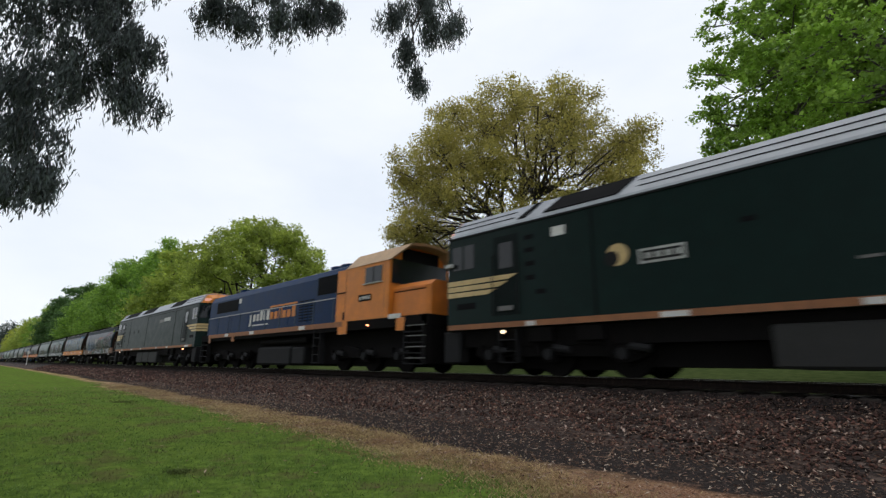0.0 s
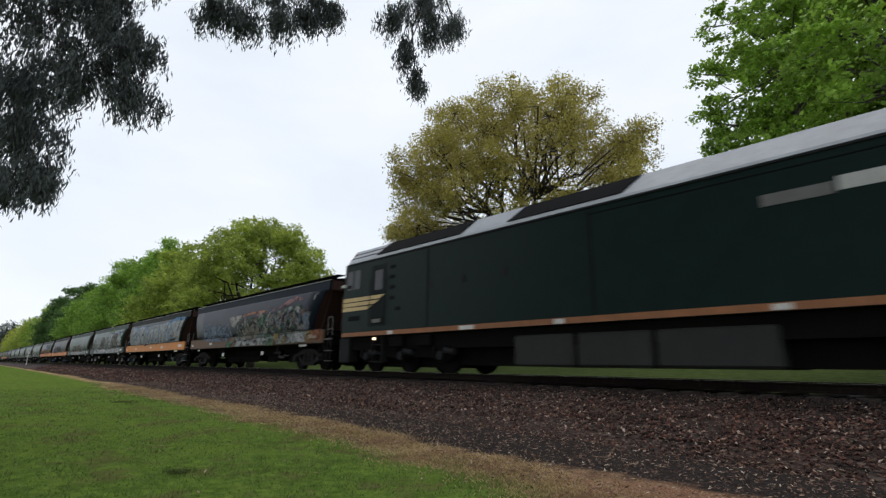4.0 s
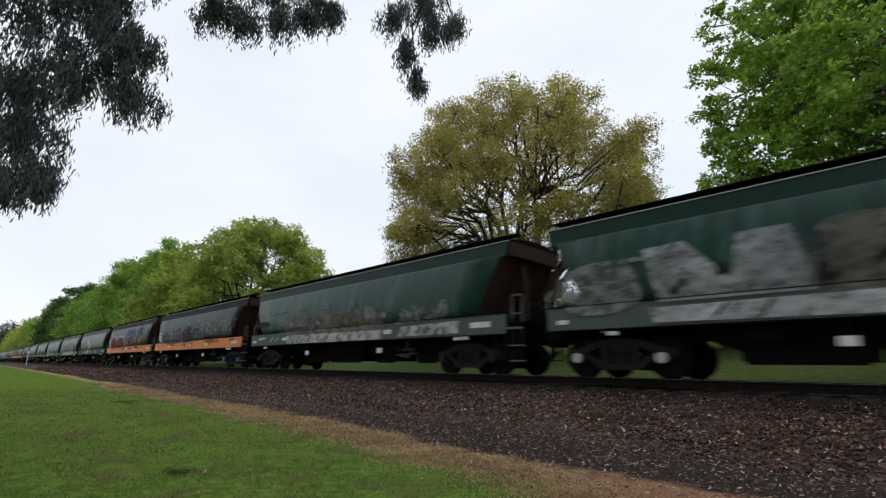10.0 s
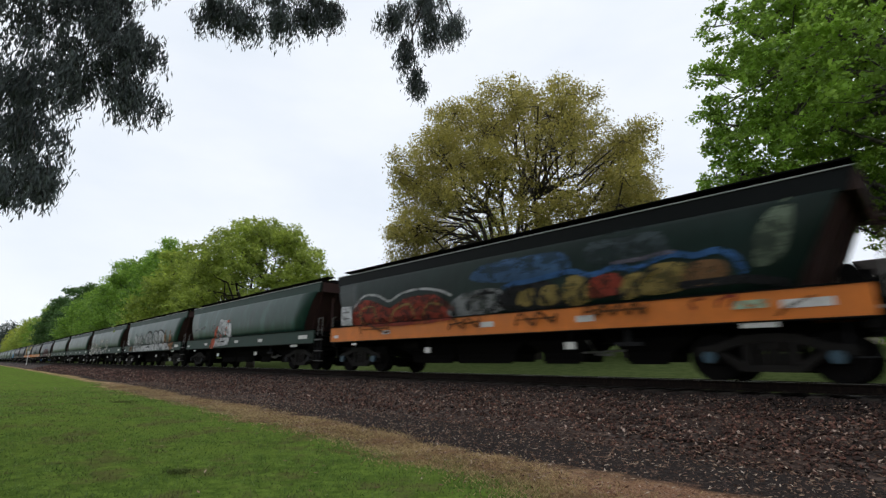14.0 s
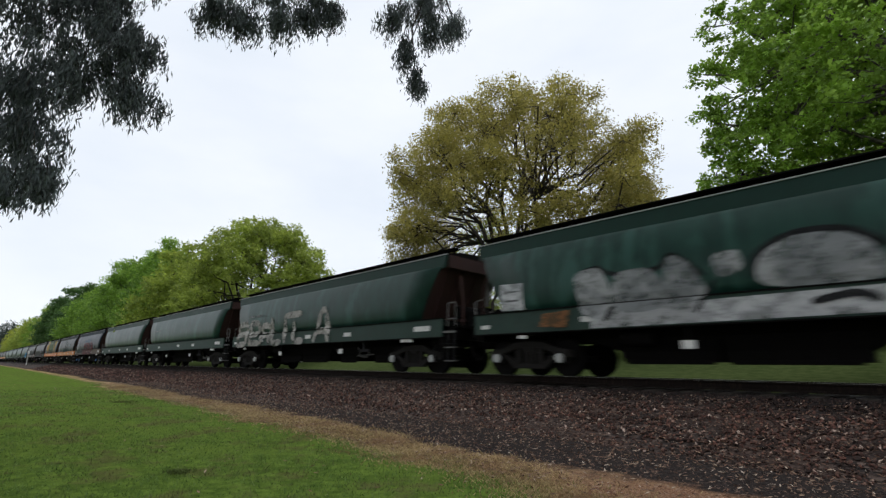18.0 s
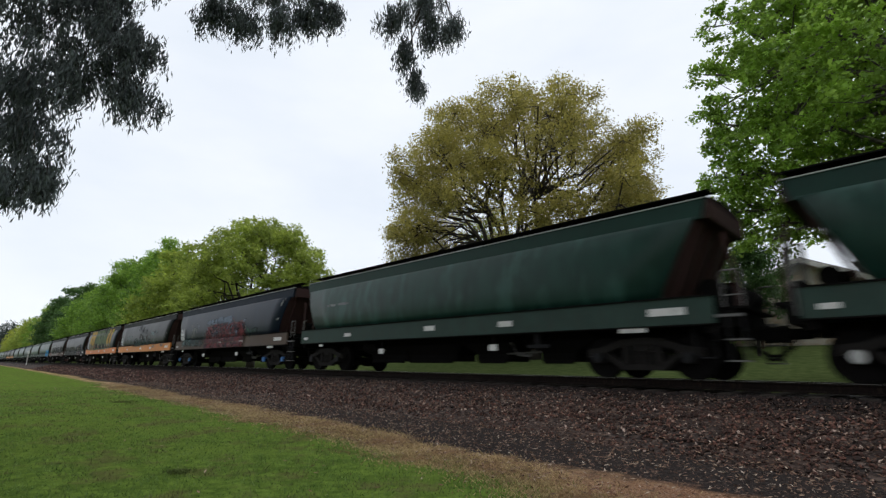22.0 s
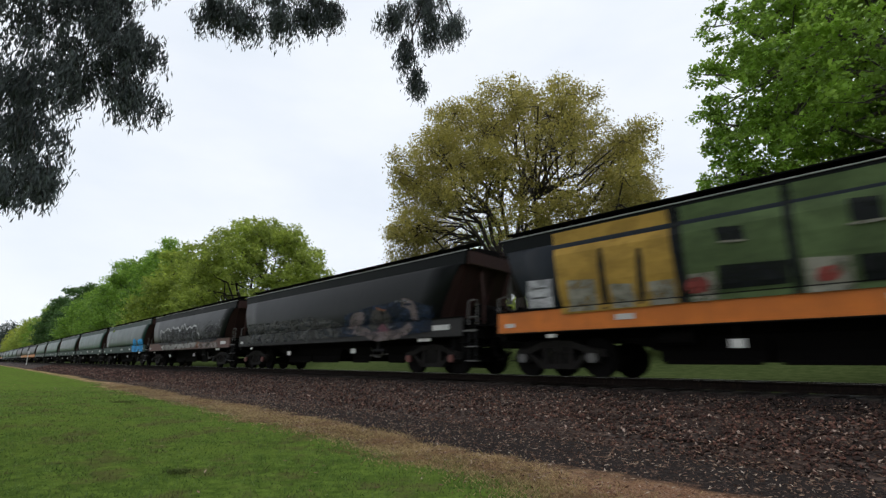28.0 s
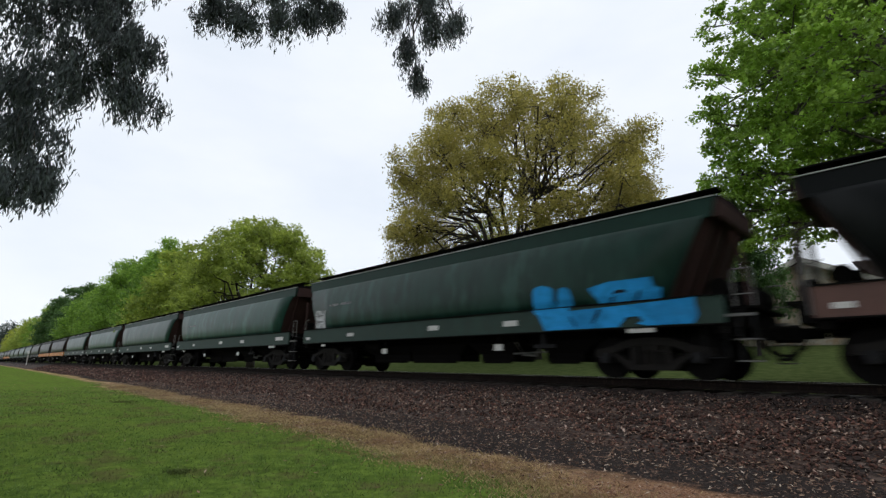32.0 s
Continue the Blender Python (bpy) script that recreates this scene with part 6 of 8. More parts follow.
line(7, [(5.4, 2), (5.75, 2.05), (6.2, 2)], 0.05, P_WISP)
line(7, [(5.5, 2.1), (5.95, 2.2), (6.2, 2.1)], 0.06, P_WISP)
line(7, [(6.3, 1.15), (6.75, 1.2)], 0.09, P_CHALK)

paint(11, [(-2.4, 1.35), (-2.4, 2.2), (-1.3, 2.35), (0.8, 2.35), (1.85, 2.3), (2.8, 2.3), (3.2, 2.15), (3.35, 1.35)], P_REDJUMBLE, 0)
paint(11, [(-2.4, 1.05), (-2.4, 1.3), (3.15, 1.3), (3.2, 1.05)], P_REDJUMBLE, 0)
line(11, [(0, 2.45), (0.6, 2.65), (1.35, 2.6), (1.9, 2.3), (2.65, 2.35), (3.1, 2.2), (3.3, 1.8)], 0.06, P_PINKLINE)
line(11, [(0.8, 2.05), (1.35, 2.2), (1.4, 1.85), (0.85, 1.75)], 0.05, P_PINKLINE)
line(11, [(-1.3, 1.85), (-0.6, 2.1), (0.2, 1.95)], 0.05, P_PINKLINE)
paint(11, [(-2.4, 2.4), (-2.3, 2.65), (-0.85, 2.65), (-0.85, 2.35)], P_SLATE, 0)
paint(11, [(-0.65, 2.45), (-0.55, 2.7), (0.4, 2.7), (1.25, 2.7), (1.3, 2.4), (0.4, 2.4)], P_SLATE)
line(11, [(3.25, 2.05), (3.65, 1.8), (4, 1.45)], 0.07, P_MOSS)
paint(11, [(-6.25, 1.3), (-6.05, 1.6), (-4.25, 1.6), (-2.8, 1.7), (-2.85, 1.2)], P_TEAL)
paint(11, [(3.85, 1.75), (4.35, 1.95), (4.7, 1.9), (4.6, 1.7)], P_TEAL)
paint(11, [(6.95, 3.15), (7.05, 3.1), (7, 2.75), (6.9, 2.8)], P_ASH, 0)
paint(11, [(7.05, 3.15), (7.2, 3.1), (7.2, 3), (7.05, 3.05)], P_ASH, 0)
paint(11, [(6.7, 2.15), (6.7, 2.2), (6.9, 2.25), (6.9, 2.15)], P_ASH)

paint(12, [(-2.5, 1.5), (-2.55, 1.95), (-1.8, 2.15), (-1.1, 1.85), (-0.95, 1.5)], P_TEAL)
paint(12, [(-1.25, 1.5), (-1.25, 1.9), (-0.6, 2.1), (0, 1.85), (0.15, 1.5)], P_TEAL)
paint(12, [(0.2, 1.55), (0.2, 1.9), (0.75, 2.05), (1.3, 1.85), (1.4, 1.55)], P_TEAL)
paint(12, [(1.65, 1.55), (1.65, 1.85), (2.15, 2), (2.55, 1.8), (2.65, 1.55)], P_TEAL)
paint(12, [(3.8, 1.5), (3.85, 1.7), (4.35, 1.8), (4.6, 1.65)], P_TEAL)
line(12, [(2.45, 2.55), (2.95, 2.3), (3.55, 2.35)], 0.08, P_TEALWISP)
line(12, [(2.55, 2.3), (3.1, 2.4), (3.85, 2.45)], 0.08, P_TEALWISP)
line(12, [(3.25, 2.45), (3.85, 2.5), (4.1, 2.4)], 0.08, P_TEALWISP)
line(12, [(3.95, 2.35), (4.35, 2.35), (4.6, 2.4)], 0.08, P_TEALWISP)
line(12, [(3.25, 2.2), (3.8, 2.2)], 0.08, P_TEALWISP)
line(12, [(-5.25, 2.3), (-4.1, 2.35), (-2.9, 2.3)], 0.06, P_TEALWISP)
line(12, [(-4.85, 1.95), (-4.55, 2.25), (-3.75, 2)], 0.06, P_TEALWISP)
line(12, [(-3.75, 1.8), (-3, 2)], 0.06, P_TEALWISP)
paint(12, [(-1.45, 2.75), (-1.45, 3.2), (-0.9, 3.15), (-0.75, 2.75)], P_FAINT)
paint(12, [(-0.25, 2.55), (-0.25, 2.95), (0.25, 2.95), (0.35, 2.55)], P_FAINT)
paint(12, [(0.9, 2.4), (0.95, 2.75), (1.35, 2.7), (1.4, 2.4)], P_FAINT)
paint(12, [(-0.75, 2.1), (-0.7, 2.45), (-0.25, 2.4), (-0.15, 2.1)], P_DRABDARK)
paint(12, [(-0.1, 1.95), (-0.05, 2.3), (0.35, 2.25), (0.45, 1.95)], P_DRABDARK)
paint(12, [(1.3, 1.95), (1.35, 2.3), (1.7, 2.25), (1.75, 1.95)], P_DRABDARK)
line(12, [(6.05, 2), (6.8, 2)], 0.12, P_FAINT)
line(12, [(6.65, 2.25), (6.85, 2.25)], 0.08, P_ASH)
paint(12, [(3.5, 1.3), (3.6, 1.45), (4.1, 1.45), (4.15, 1.3)], P_TAN)
paint(12, [(5.6, 1.35), (5.75, 1.55), (6.25, 1.5), (6.25, 1.35)], P_TAN)

paint(13, [(-5.9, 1.4), (-6.2, 3.45), (-3.35, 3.45), (-3.2, 1.45)], P_MYELLOW, 0)
paint(13, [(-3.1, 1.45), (-3.2, 3.45), (-1.4, 3.45), (-1.4, 1.45)], P_MGREEN, 0)
paint(13, [(-1.25, 1.45), (-1.25, 3.45), (0.5, 3.45), (0.45, 1.45)], P_MGREEN, 0)
paint(13, [(0.55, 1.45), (0.65, 3.45), (3, 3.4), (2.8, 1.45)], P_MGREEN2, 0)
paint(13, [(2.95, 1.45), (3.15, 3.4), (4, 3.4), (3.75, 1.5)], P_MYELLOW, 0)
paint(13, [(3.75, 1.5), (4, 3.4), (4.3, 3.4), (4.05, 1.5)], P_MDARK, 0)
paint(13, [(4.1, 1.5), (4.35, 3.4), (5.2, 3.4), (4.9, 1.5)], P_MYELLOW, 0)
paint(13, [(-3.25, 1.45), (-3.4, 3.45), (-3.15, 3.45), (-3.05, 1.45)], P_MDARK, 0)
paint(13, [(-1.4, 1.45), (-1.4, 3.45), (-1.25, 3.45), (-1.25, 1.45)], P_MDARK, 0)
paint(13, [(0.45, 1.45), (0.5, 3.45), (0.65, 3.45), (0.55, 1.45)], P_MDARK, 0)
paint(13, [(2.85, 1.45), (3, 3.4), (3.1, 3.4), (2.9, 1.45)], P_MDARK, 0)
line(13, [(-4.8, 1.45), (-4.9, 2.85)], 0.14, P_MDARK)
line(13, [(-4, 1.5), (-4, 2.7)], 0.14, P_MDARK)
paint(13, [(-5.7, 1.45), (-5.75, 2.2), (-5.05, 2.15), (-5, 1.45)], P_MPALE, 0)
paint(13, [(-4.6, 1.45), (-4.7, 2), (-4.2, 1.95), (-4.15, 1.45)], P_MPALE, 0)
paint(13, [(-3.8, 1.45), (-3.85, 1.95), (-3.35, 1.95), (-3.3, 1.45)], P_MPALE, 0)
paint(13, [(-3, 1.45), (-3.05, 2), (-2.6, 2), (-2.55, 1.45)], P_MPALE, 0)
paint(13, [(-2.55, 1.65), (-2.5, 2.1), (-1.4, 2.05), (-1.45, 1.65)], P_MDARK, 0)
paint(13, [(-1.2, 1.45), (-1.2, 2.05), (-0.6, 2), (-0.6, 1.45)], P_MPALE, 0)
paint(13, [(-0.5, 1.55), (-0.5, 2), (0.45, 1.95), (0.45, 1.55)], P_MDARK, 0)
paint(13, [(0.65, 1.45), (0.65, 1.85), (1.25, 1.8), (1.2, 1.45)], P_MPALE, 0)
paint(13, [(1.25, 1.55), (1.3, 2.05), (2.2, 2), (2.15, 1.55)], P_MDARK, 0)
paint(13, [(2.2, 1.45), (2.2, 1.95), (2.7, 1.95), (2.7, 1.45)], P_MPALE, 0)
paint(13, [(3, 1.45), (3.05, 2), (3.8, 2), (3.75, 1.5)], P_MPALE, 0)
paint(13, [(4.1, 1.5), (4.2, 2.05), (4.95, 2), (4.85, 1.5)], P_MPALE, 0)
paint(13, [(-3.1, 1.65), (-3.05, 1.9), (-2.75, 1.9), (-2.75, 1.65)], P_MRED)
paint(13, [(-1.05, 1.65), (-1, 1.85), (-0.75, 1.85), (-0.8, 1.65)], P_MRED)
paint(13, [(2.3, 1.6), (2.35, 1.8), (2.5, 1.8), (2.5, 1.6)], P_MRED)
paint(13, [(3.35, 1.6), (3.35, 1.8), (3.5, 1.8), (3.5, 1.6)], P_MRED)
paint(13, [(4.2, 1.6), (4.25, 1.75), (4.35, 1.8), (4.35, 1.6)], P_MRED)
paint(13, [(4.55, 1.6), (4.6, 1.75), (4.7, 1.75), (4.7, 1.6)], P_MRED)
paint(13, [(-2.5, 2.85), (-2.05, 2.8), (-2, 2.5), (-2.45, 2.55)], P_MDARK, 0)
paint(13, [(-0.5, 2.95), (-0.1, 2.9), (-0.1, 2.5), (-0.5, 2.55)], P_MDARK, 0)
paint(13, [(1.4, 2.9), (1.5, 3.5), (2.1, 3.5), (2, 2.95)], P_MDARK, 0)
line(13, [(1.3, 2.8), (2.25, 2.85)], 0.06, P_MPALE)
line(13, [(-2.45, 2.55), (-2, 2.5)], 0.04, P_MPALE)
line(13, [(-0.55, 2.5), (-0.05, 2.5)], 0.05, P_MPALE)
paint(13, [(1.35, 2.5), (1.4, 2.6), (1.55, 2.55), (1.5, 2.45)], P_MDARK)
paint(13, [(3, 2.8), (3.15, 2.95), (3.3, 2.8), (3.2, 2.7)], P_UMBER)
paint(13, [(3.5, 2.7), (3.65, 2.85), (3.8, 2.75), (3.7, 2.65)], P_UMBER)
paint(13, [(4.6, 2.8), (4.7, 2.9), (4.85, 2.8), (4.75, 2.7)], P_UMBER)

paint(14, [(-6.8, 1.1), (-6.9, 2.1), (-4.4, 2.05), (-0.7, 2.1), (0.8, 1.9), (1.7, 1.65), (1.7, 1.2)], P_DARKJUMBLE, 0)
line(14, [(-6.35, 1.9), (-4.4, 1.95), (-2.8, 1.8)], 0.05, P_DULL)
line(14, [(-2.55, 1.65), (-1.8, 1.85), (-0.7, 1.9)], 0.05, P_DULL)
line(14, [(-1.3, 1.35), (-0.3, 1.8), (0.8, 1.8)], 0.05, P_DULL)
line(14, [(-5.55, 1.5), (-3.9, 1.65), (-2.2, 1.45)], 0.05, P_DULL)
paint(14, [(1.7, 1.2), (1.8, 2), (3.4, 2.2), (4.75, 2.25), (5.65, 2.2), (6.55, 1.95), (6.65, 1.65), (6.6, 1.2), (5.45, 1.15)], P_NIGHTBLUE, 0)
paint(14, [(2.15, 1.55), (2.25, 1.95), (2.7, 2.05), (3.1, 1.95), (3, 1.65), (2.55, 1.45)], P_DULLROSE)
paint(14, [(3.45, 1.45), (3.5, 2), (3.95, 2.05), (4.5, 1.85), (4.5, 1.4)], P_DRABDARK)
paint(14, [(3.9, 1.25), (4.2, 1.55), (4.65, 1.35), (4.5, 1.15)], P_MAUVE)
line(14, [(2.1, 1.45), (3.1, 1.35), (3.8, 1.15), (4.45, 1.15), (5.15, 1.2), (5.6, 1.4), (5.75, 1.7), (5.65, 2), (5.4, 2.15), (5.1, 2.2)], 0.3, P_DULLROSE)
line(14, [(4.8, 2.25), (5.1, 2.25), (5.45, 2.2)], 0.06, P_ASH)
line(14, [(4.5, 1.4), (4.9, 1.45)], 0.05, P_ASH)
line(14, [(3.75, 2.15), (3.95, 2.05), (4.3, 2)], 0.06, P_RUSTY)

paint(15, [(-4.75, 1.4), (-5.05, 2.25), (-3.6, 2.4), (-2.1, 2.45), (0, 2.55), (1.7, 2.45), (2.35, 2.3), (2.9, 1.8), (3, 1.45)], P_SMOKE)
paint(15, [(-4.25, 1.05), (-4.2, 1.4), (-2.05, 1.4), (0.85, 1.4), (2.85, 1.45), (2.9, 1.15)], P_CHALKDIM, 0)
line(15, [(-4.8, 1.5), (-5.5, 2.45), (-4.65, 2.3), (-3.75, 2.55), (-2.95, 2.3), (-2.8, 2.6), (-2.1, 2.45), (-1.45, 2.5), (-0.9, 2.25), (-0.65, 2.6), (-0.3, 2.4), (-0.2, 2.7), (0.45, 2.3), (0.9, 2.45), (1.45, 2.35), (1.7, 2.45), (2.05, 2.45), (2.4, 2.3), (2.5, 2.05), (2.85, 1.9), (2.95, 1.6)], 0.11, P_CHALK)
line(15, [(-4.15, 1.65), (-3.9, 2.1), (-3.2, 1.95), (-3.75, 1.8), (-3.1, 1.65)], 0.09, P_PEWTER)
line(15, [(-2.5, 1.65), (-2.3, 2.15), (-1.8, 1.65), (-1.65, 2.2)], 0.09, P_PEWTER)
line(15, [(-1.15, 1.7), (-1.1, 2.15)], 0.09, P_PEWTER)
line(15, [(-0.65, 1.65), (-0.6, 2.2)], 0.09, P_PEWTER)
line(15, [(-0.15, 1.7), (-0.15, 2.2)], 0.09, P_PEWTER)
line(15, [(1.05, 2.1), (0.55, 2.1), (0.4, 1.65), (1.05, 1.65), (1, 1.85), (0.6, 1.85)], 0.09, P_PEWTER)
line(15, [(2.25, 2.05), (1.8, 2.1), (1.65, 1.75), (2.25, 1.5), (2.35, 1.75)], 0.09, P_PEWTER)
line(15, [(-3.25, 1.45), (-2.15, 1.6), (-0.95, 1.55)], 0.07, P_ASH)
paint(15, [(3.2, 1.45), (3.7, 2.1), (4.7, 2.35), (5.65, 2.3), (6.05, 2.1), (6, 1.45)], P_DARKGREY)
line(15, [(3.2, 2.15), (3.7, 2.25), (4.3, 2.5)], 0.06, P_PEWTER)
line(15, [(4.05, 2.55), (4.4, 2.55), (4.7, 2.6), (5.05, 2.55)], 0.06, P_PEWTER)
line(15, [(4.7, 2.35), (5.2, 2.4)], 0.06, P_PEWTER)
line(15, [(5.45, 2.35), (5.9, 2.4), (6, 2.2)], 0.06, P_PEWTER)
line(15, [(6.05, 2.15), (6.45, 2.15), (6.7, 2.05)], 0.06, P_PEWTER)
line(15, [(6.5, 2.2), (6.65, 2.1)], 0.06, P_PEWTER)
paint(15, [(3.25, 1.1), (3.35, 1.3), (5.95, 1.35), (6.35, 1.35), (6.3, 1.05)], P_ROSEPALE, 0)
paint(15, [(4.6, 1.15), (4.7, 1.3), (5.1, 1.35), (5.05, 1.2)], P_DRAB)
paint(15, [(2.8, 1.1), (2.9, 1.4), (3.35, 1.35), (3.3, 1.15)], P_RUSTY)

paint(16, [(3.75, 1.45), (5.9, 1.5), (7.35, 1.55), (7.4, 1.2), (7.3, 1.05), (6.45, 1.05), (6.2, 1.1), (6.5, 1.2), (6.8, 1.2), (6.95, 1.35), (6.25, 1.25), (6, 1.25), (5.8, 1.05), (5.45, 1.05), (5.1, 1.05), (4.8, 1.05), (4.25, 1.05), (3.95, 1.05)], P_CYAN, 0)
paint(16, [(3.7, 1.45), (3.6, 2), (3.85, 2.15), (4.2, 2), (4.1, 1.65), (4.55, 1.5)], P_CYAN)
paint(16, [(4.3, 1.5), (4.35, 2), (4.6, 2), (4.7, 1.7), (4.6, 1.45)], P_CYAN)
paint(16, [(5.1, 1.95), (5.6, 2.05), (6.55, 2.05), (6.6, 1.85), (6.75, 1.8), (6.7, 1.6), (5.4, 1.55)], P_CYAN, 0)
line(16, [(5.6, 1.5), (5.75, 1.8), (6, 1.8)], 0.07, P_SOOT)
line(16, [(6.15, 1.55), (6.3, 1.8)], 0.06, P_SOOT)
line(16, [(4.65, 1.35), (4.8, 1.1)], 0.08, P_GREENDARK)
line(16, [(5.4, 1.45), (5.2, 1.15)], 0.08, P_GREENDARK)

# thinner scribbles between the letters
SCRIBBLE = random.Random(12)


def scribble(k, x0, x1, z0, z1, n, width, mat):
    """Loose zigzag strokes over a stretch of the side."""
    for i in range(n):
        x = x0 + (x1 - x0) * (i + SCRIBBLE.uniform(0, 0.8)) / n
        z = SCRIBBLE.uniform(z0, z1 - 0.2)
        pts = [(x, z)]
        for j in range(3):
            pts.append((pts[-1][0] + SCRIBBLE.uniform(-0.12, 0.28), min(z1, max(z0, pts[-1][1] + SCRIBBLE.choice((-1, 1)) * SCRIBBLE.uniform(0.1, 0.35)))))
        line(k, pts, width * SCRIBBLE.uniform(0.7, 1.3), mat)


scribble(0, -0.6, 6.3, 1.65, 2.45, 16, 0.09, P_SOOT)
scribble(0, -0.2, 6.3, 1.65, 2.6, 18, 0.07, P_BONE)
scribble(0, 1.5, 6.4, 2.2, 2.8, 6, 0.06, P_PINK)
scribble(0, 3.0, 6.4, 1.8, 2.5, 6, 0.08, P_SLATE)
scribble(0, -0.6, 6.3, 1.1, 1.5, 10, 0.07, P_SOOT)
scribble(1, -6.2, 6.2, 1.65, 2.5, 16, 0.07, P_DEEPBLUE)
scribble(1, -6.2, 6.2, 1.7, 2.6, 12, 0.06, P_SILVER)
scribble(2, -5.6, 5.6, 1.65, 2.4, 10, 0.06, P_SOOT)
scribble(3, -4.5, 4.8, 1.6, 2.0, 12, 0.05, P_GREENLINE)
scribble(4, 0.0, 6.8, 1.65, 2.6, 34, 0.03, P_WISP)
scribble(4, -6.0, -0.6, 1.65, 2.2, 10, 0.05, P_ASH)
scribble(5, -5.9, 4.6, 1.6, 2.2, 16, 0.06, P_SOOT)
scribble(11, -5.1, -4.2, 1.75, 2.55, 9, 0.07, P_ASH)
scribble(11, -6.3, -5.2, 1.2, 2.1, 8, 0.07, P_TEALWISP)
scribble(11, -4.0, 3.2, 1.15, 2.3, 14, 0.05, P_PINKLINE)
scribble(11, -4.0, 3.4, 1.6, 2.4, 10, 0.06, P_SLATE)
scribble(12, -6.0, 4.0, 1.65, 2.2, 12, 0.06, P_TEALWISP)
scribble(14, -6.5, 0.0, 1.1, 2.1, 16, 0.06, P_DULL)
scribble(15, 2.2, 6.6, 1.65, 2.6, 16, 0.055, P_PEWTER)
scribble(15, -4.6, 1.5, 1.6, 2.3, 12, 0.06, P_PEWTER)

# blocky letters on the ninth wagon
for bar in ([(-7.1, 1.1), (-7.1, 2.1), (-6.1, 2.15), (-6.1, 1.15), (-7.2, 1.1)], [(-7.1, 1.62), (-6.1, 1.64)], [(-5.7, 1.05), (-5.75, 2.15), (-4.75, 2.1), (-4.75, 1.6), (-5.7, 1.58)], [(-5.7, 1.18), (-4.5, 1.16)],
            [(-4.4, 1.1), (-4.4, 1.95), (-3.6, 1.95), (-3.55, 1.1)], [(-4.4, 1.5), (-3.6, 1.5)], [(-3.45, 2.3), (-3.15, 1.1), (-2.3, 1.16)], [(-1.95, 1.1), (-2.15, 2.28), (-0.55, 2.3)], [(-1.3, 2.0), (-1.15, 1.15), (-0.3, 1.15)], [(0.55, 1.06), (0.95, 2.3), (1.3, 2.3), (1.65, 1.06)], [(0.7, 1.5), (1.5, 1.5)]):
    for a, b in zip(bar, bar[1:]):
        line(8, [a, b], 0.29, P_BONE)
# stencilled codes that cannot be read
for k in (2, 3, 8, 9, 10, 16, 17):
    line(k, [(-6.0, 2.45), (-5.35, 2.45)], 0.1, P_ASH)
    line(k, [(-5.2, 2.45), (-4.5, 2.45)], 0.1, P_ASH)


def notice(k, x):
    """A white painted patch with lines that cannot be read."""
    paint(k, [(x - 0.36, 1.62), (x - 0.36, 2.3), (x + 0.36, 2.28), (x + 0.36, 1.6)], P_WHITE, 0)
    for z in (1.85, 2.08):
        line(k, [(x - 0.25, z), (x + 0.22, z)], 0.05, P_PEWTER)


for k, x in ((4, -6.45), (5, -6.75), (7, -6.55), (11, -6.5), (12, -6.6), (13, -6.5), (16, -6.6)):
    notice(k, x)


# ---- trees ----
def leaf_cloud(rnd, centres, per, spread, size, droop=0.0, long=1.0, wide=0.42, level=0.0):
    """Leaves as small blades round the given points."""
    c = np.repeat(np.array(centres), per, axis=0)
    n = len(c)
    p = c + rnd.normal(0, 1, (n, 3)) * np.array(spread)
    d = rnd.normal(0, 1, (n, 3))
    d[:, :2] *= 1 - 0.72 * droop
    d[:, 2] = d[:, 2] * (1 - droop) * (1 - level) - droop * 1.3
    d /= np.linalg.norm(d, axis=1)[:, None]
    s = np.cross(d, rnd.normal(0, 1, (n, 3)) * (1 - level) + np.array((0, 0, 1.6 * level)))
    s /= np.linalg.norm(s, axis=1)[:, None]
    k = (size * rnd.uniform(0.6, 1.4, n))[:, None]
    v = np.stack([p - d * k * long, p + s * k * wide, p + d * k * long, p - s * k * wide], axis=1).reshape(-1, 3)
    return v, np.arange(4 * n).reshape(-1, 4)


def bent(rnd, a, b, n, sway):
    """A crooked line from a to b."""
    a, b = np.array(a, float), np.array(b, float)
    k = np.linalg.norm(b - a) * sway
    return [tuple(a + (b - a) * i / n + (rnd.normal(0, k, 3) if 0 < i < n else 0)) for i in range(n + 1)]


def dome(rnd, n, rx, ry, z0, z1, size):
    """Lobes spread over a dome: (x, y, z, radius)."""
    out = []
    for i in range(n):
        u = (i + 0.5) / n
        a = i * 2.39996 + rnd.uniform(-0.3, 0.3)
        h = 1 - u * 1.15
        r = math.sqrt(max(0.0, 1 - max(0, h) ** 2)) * (1 if h > 0 else 1 + h * 0.8)
        k = size * rnd.uniform(0.75, 1.2)
        out.append((math.cos(a) * r * (rx - k), math.sin(a) * r * (ry - k), z0 + (z1 - k * 0.8 - z0) * (0.35 + 0.65 * h if h > 0 else 0.35 + h), k))
    return out


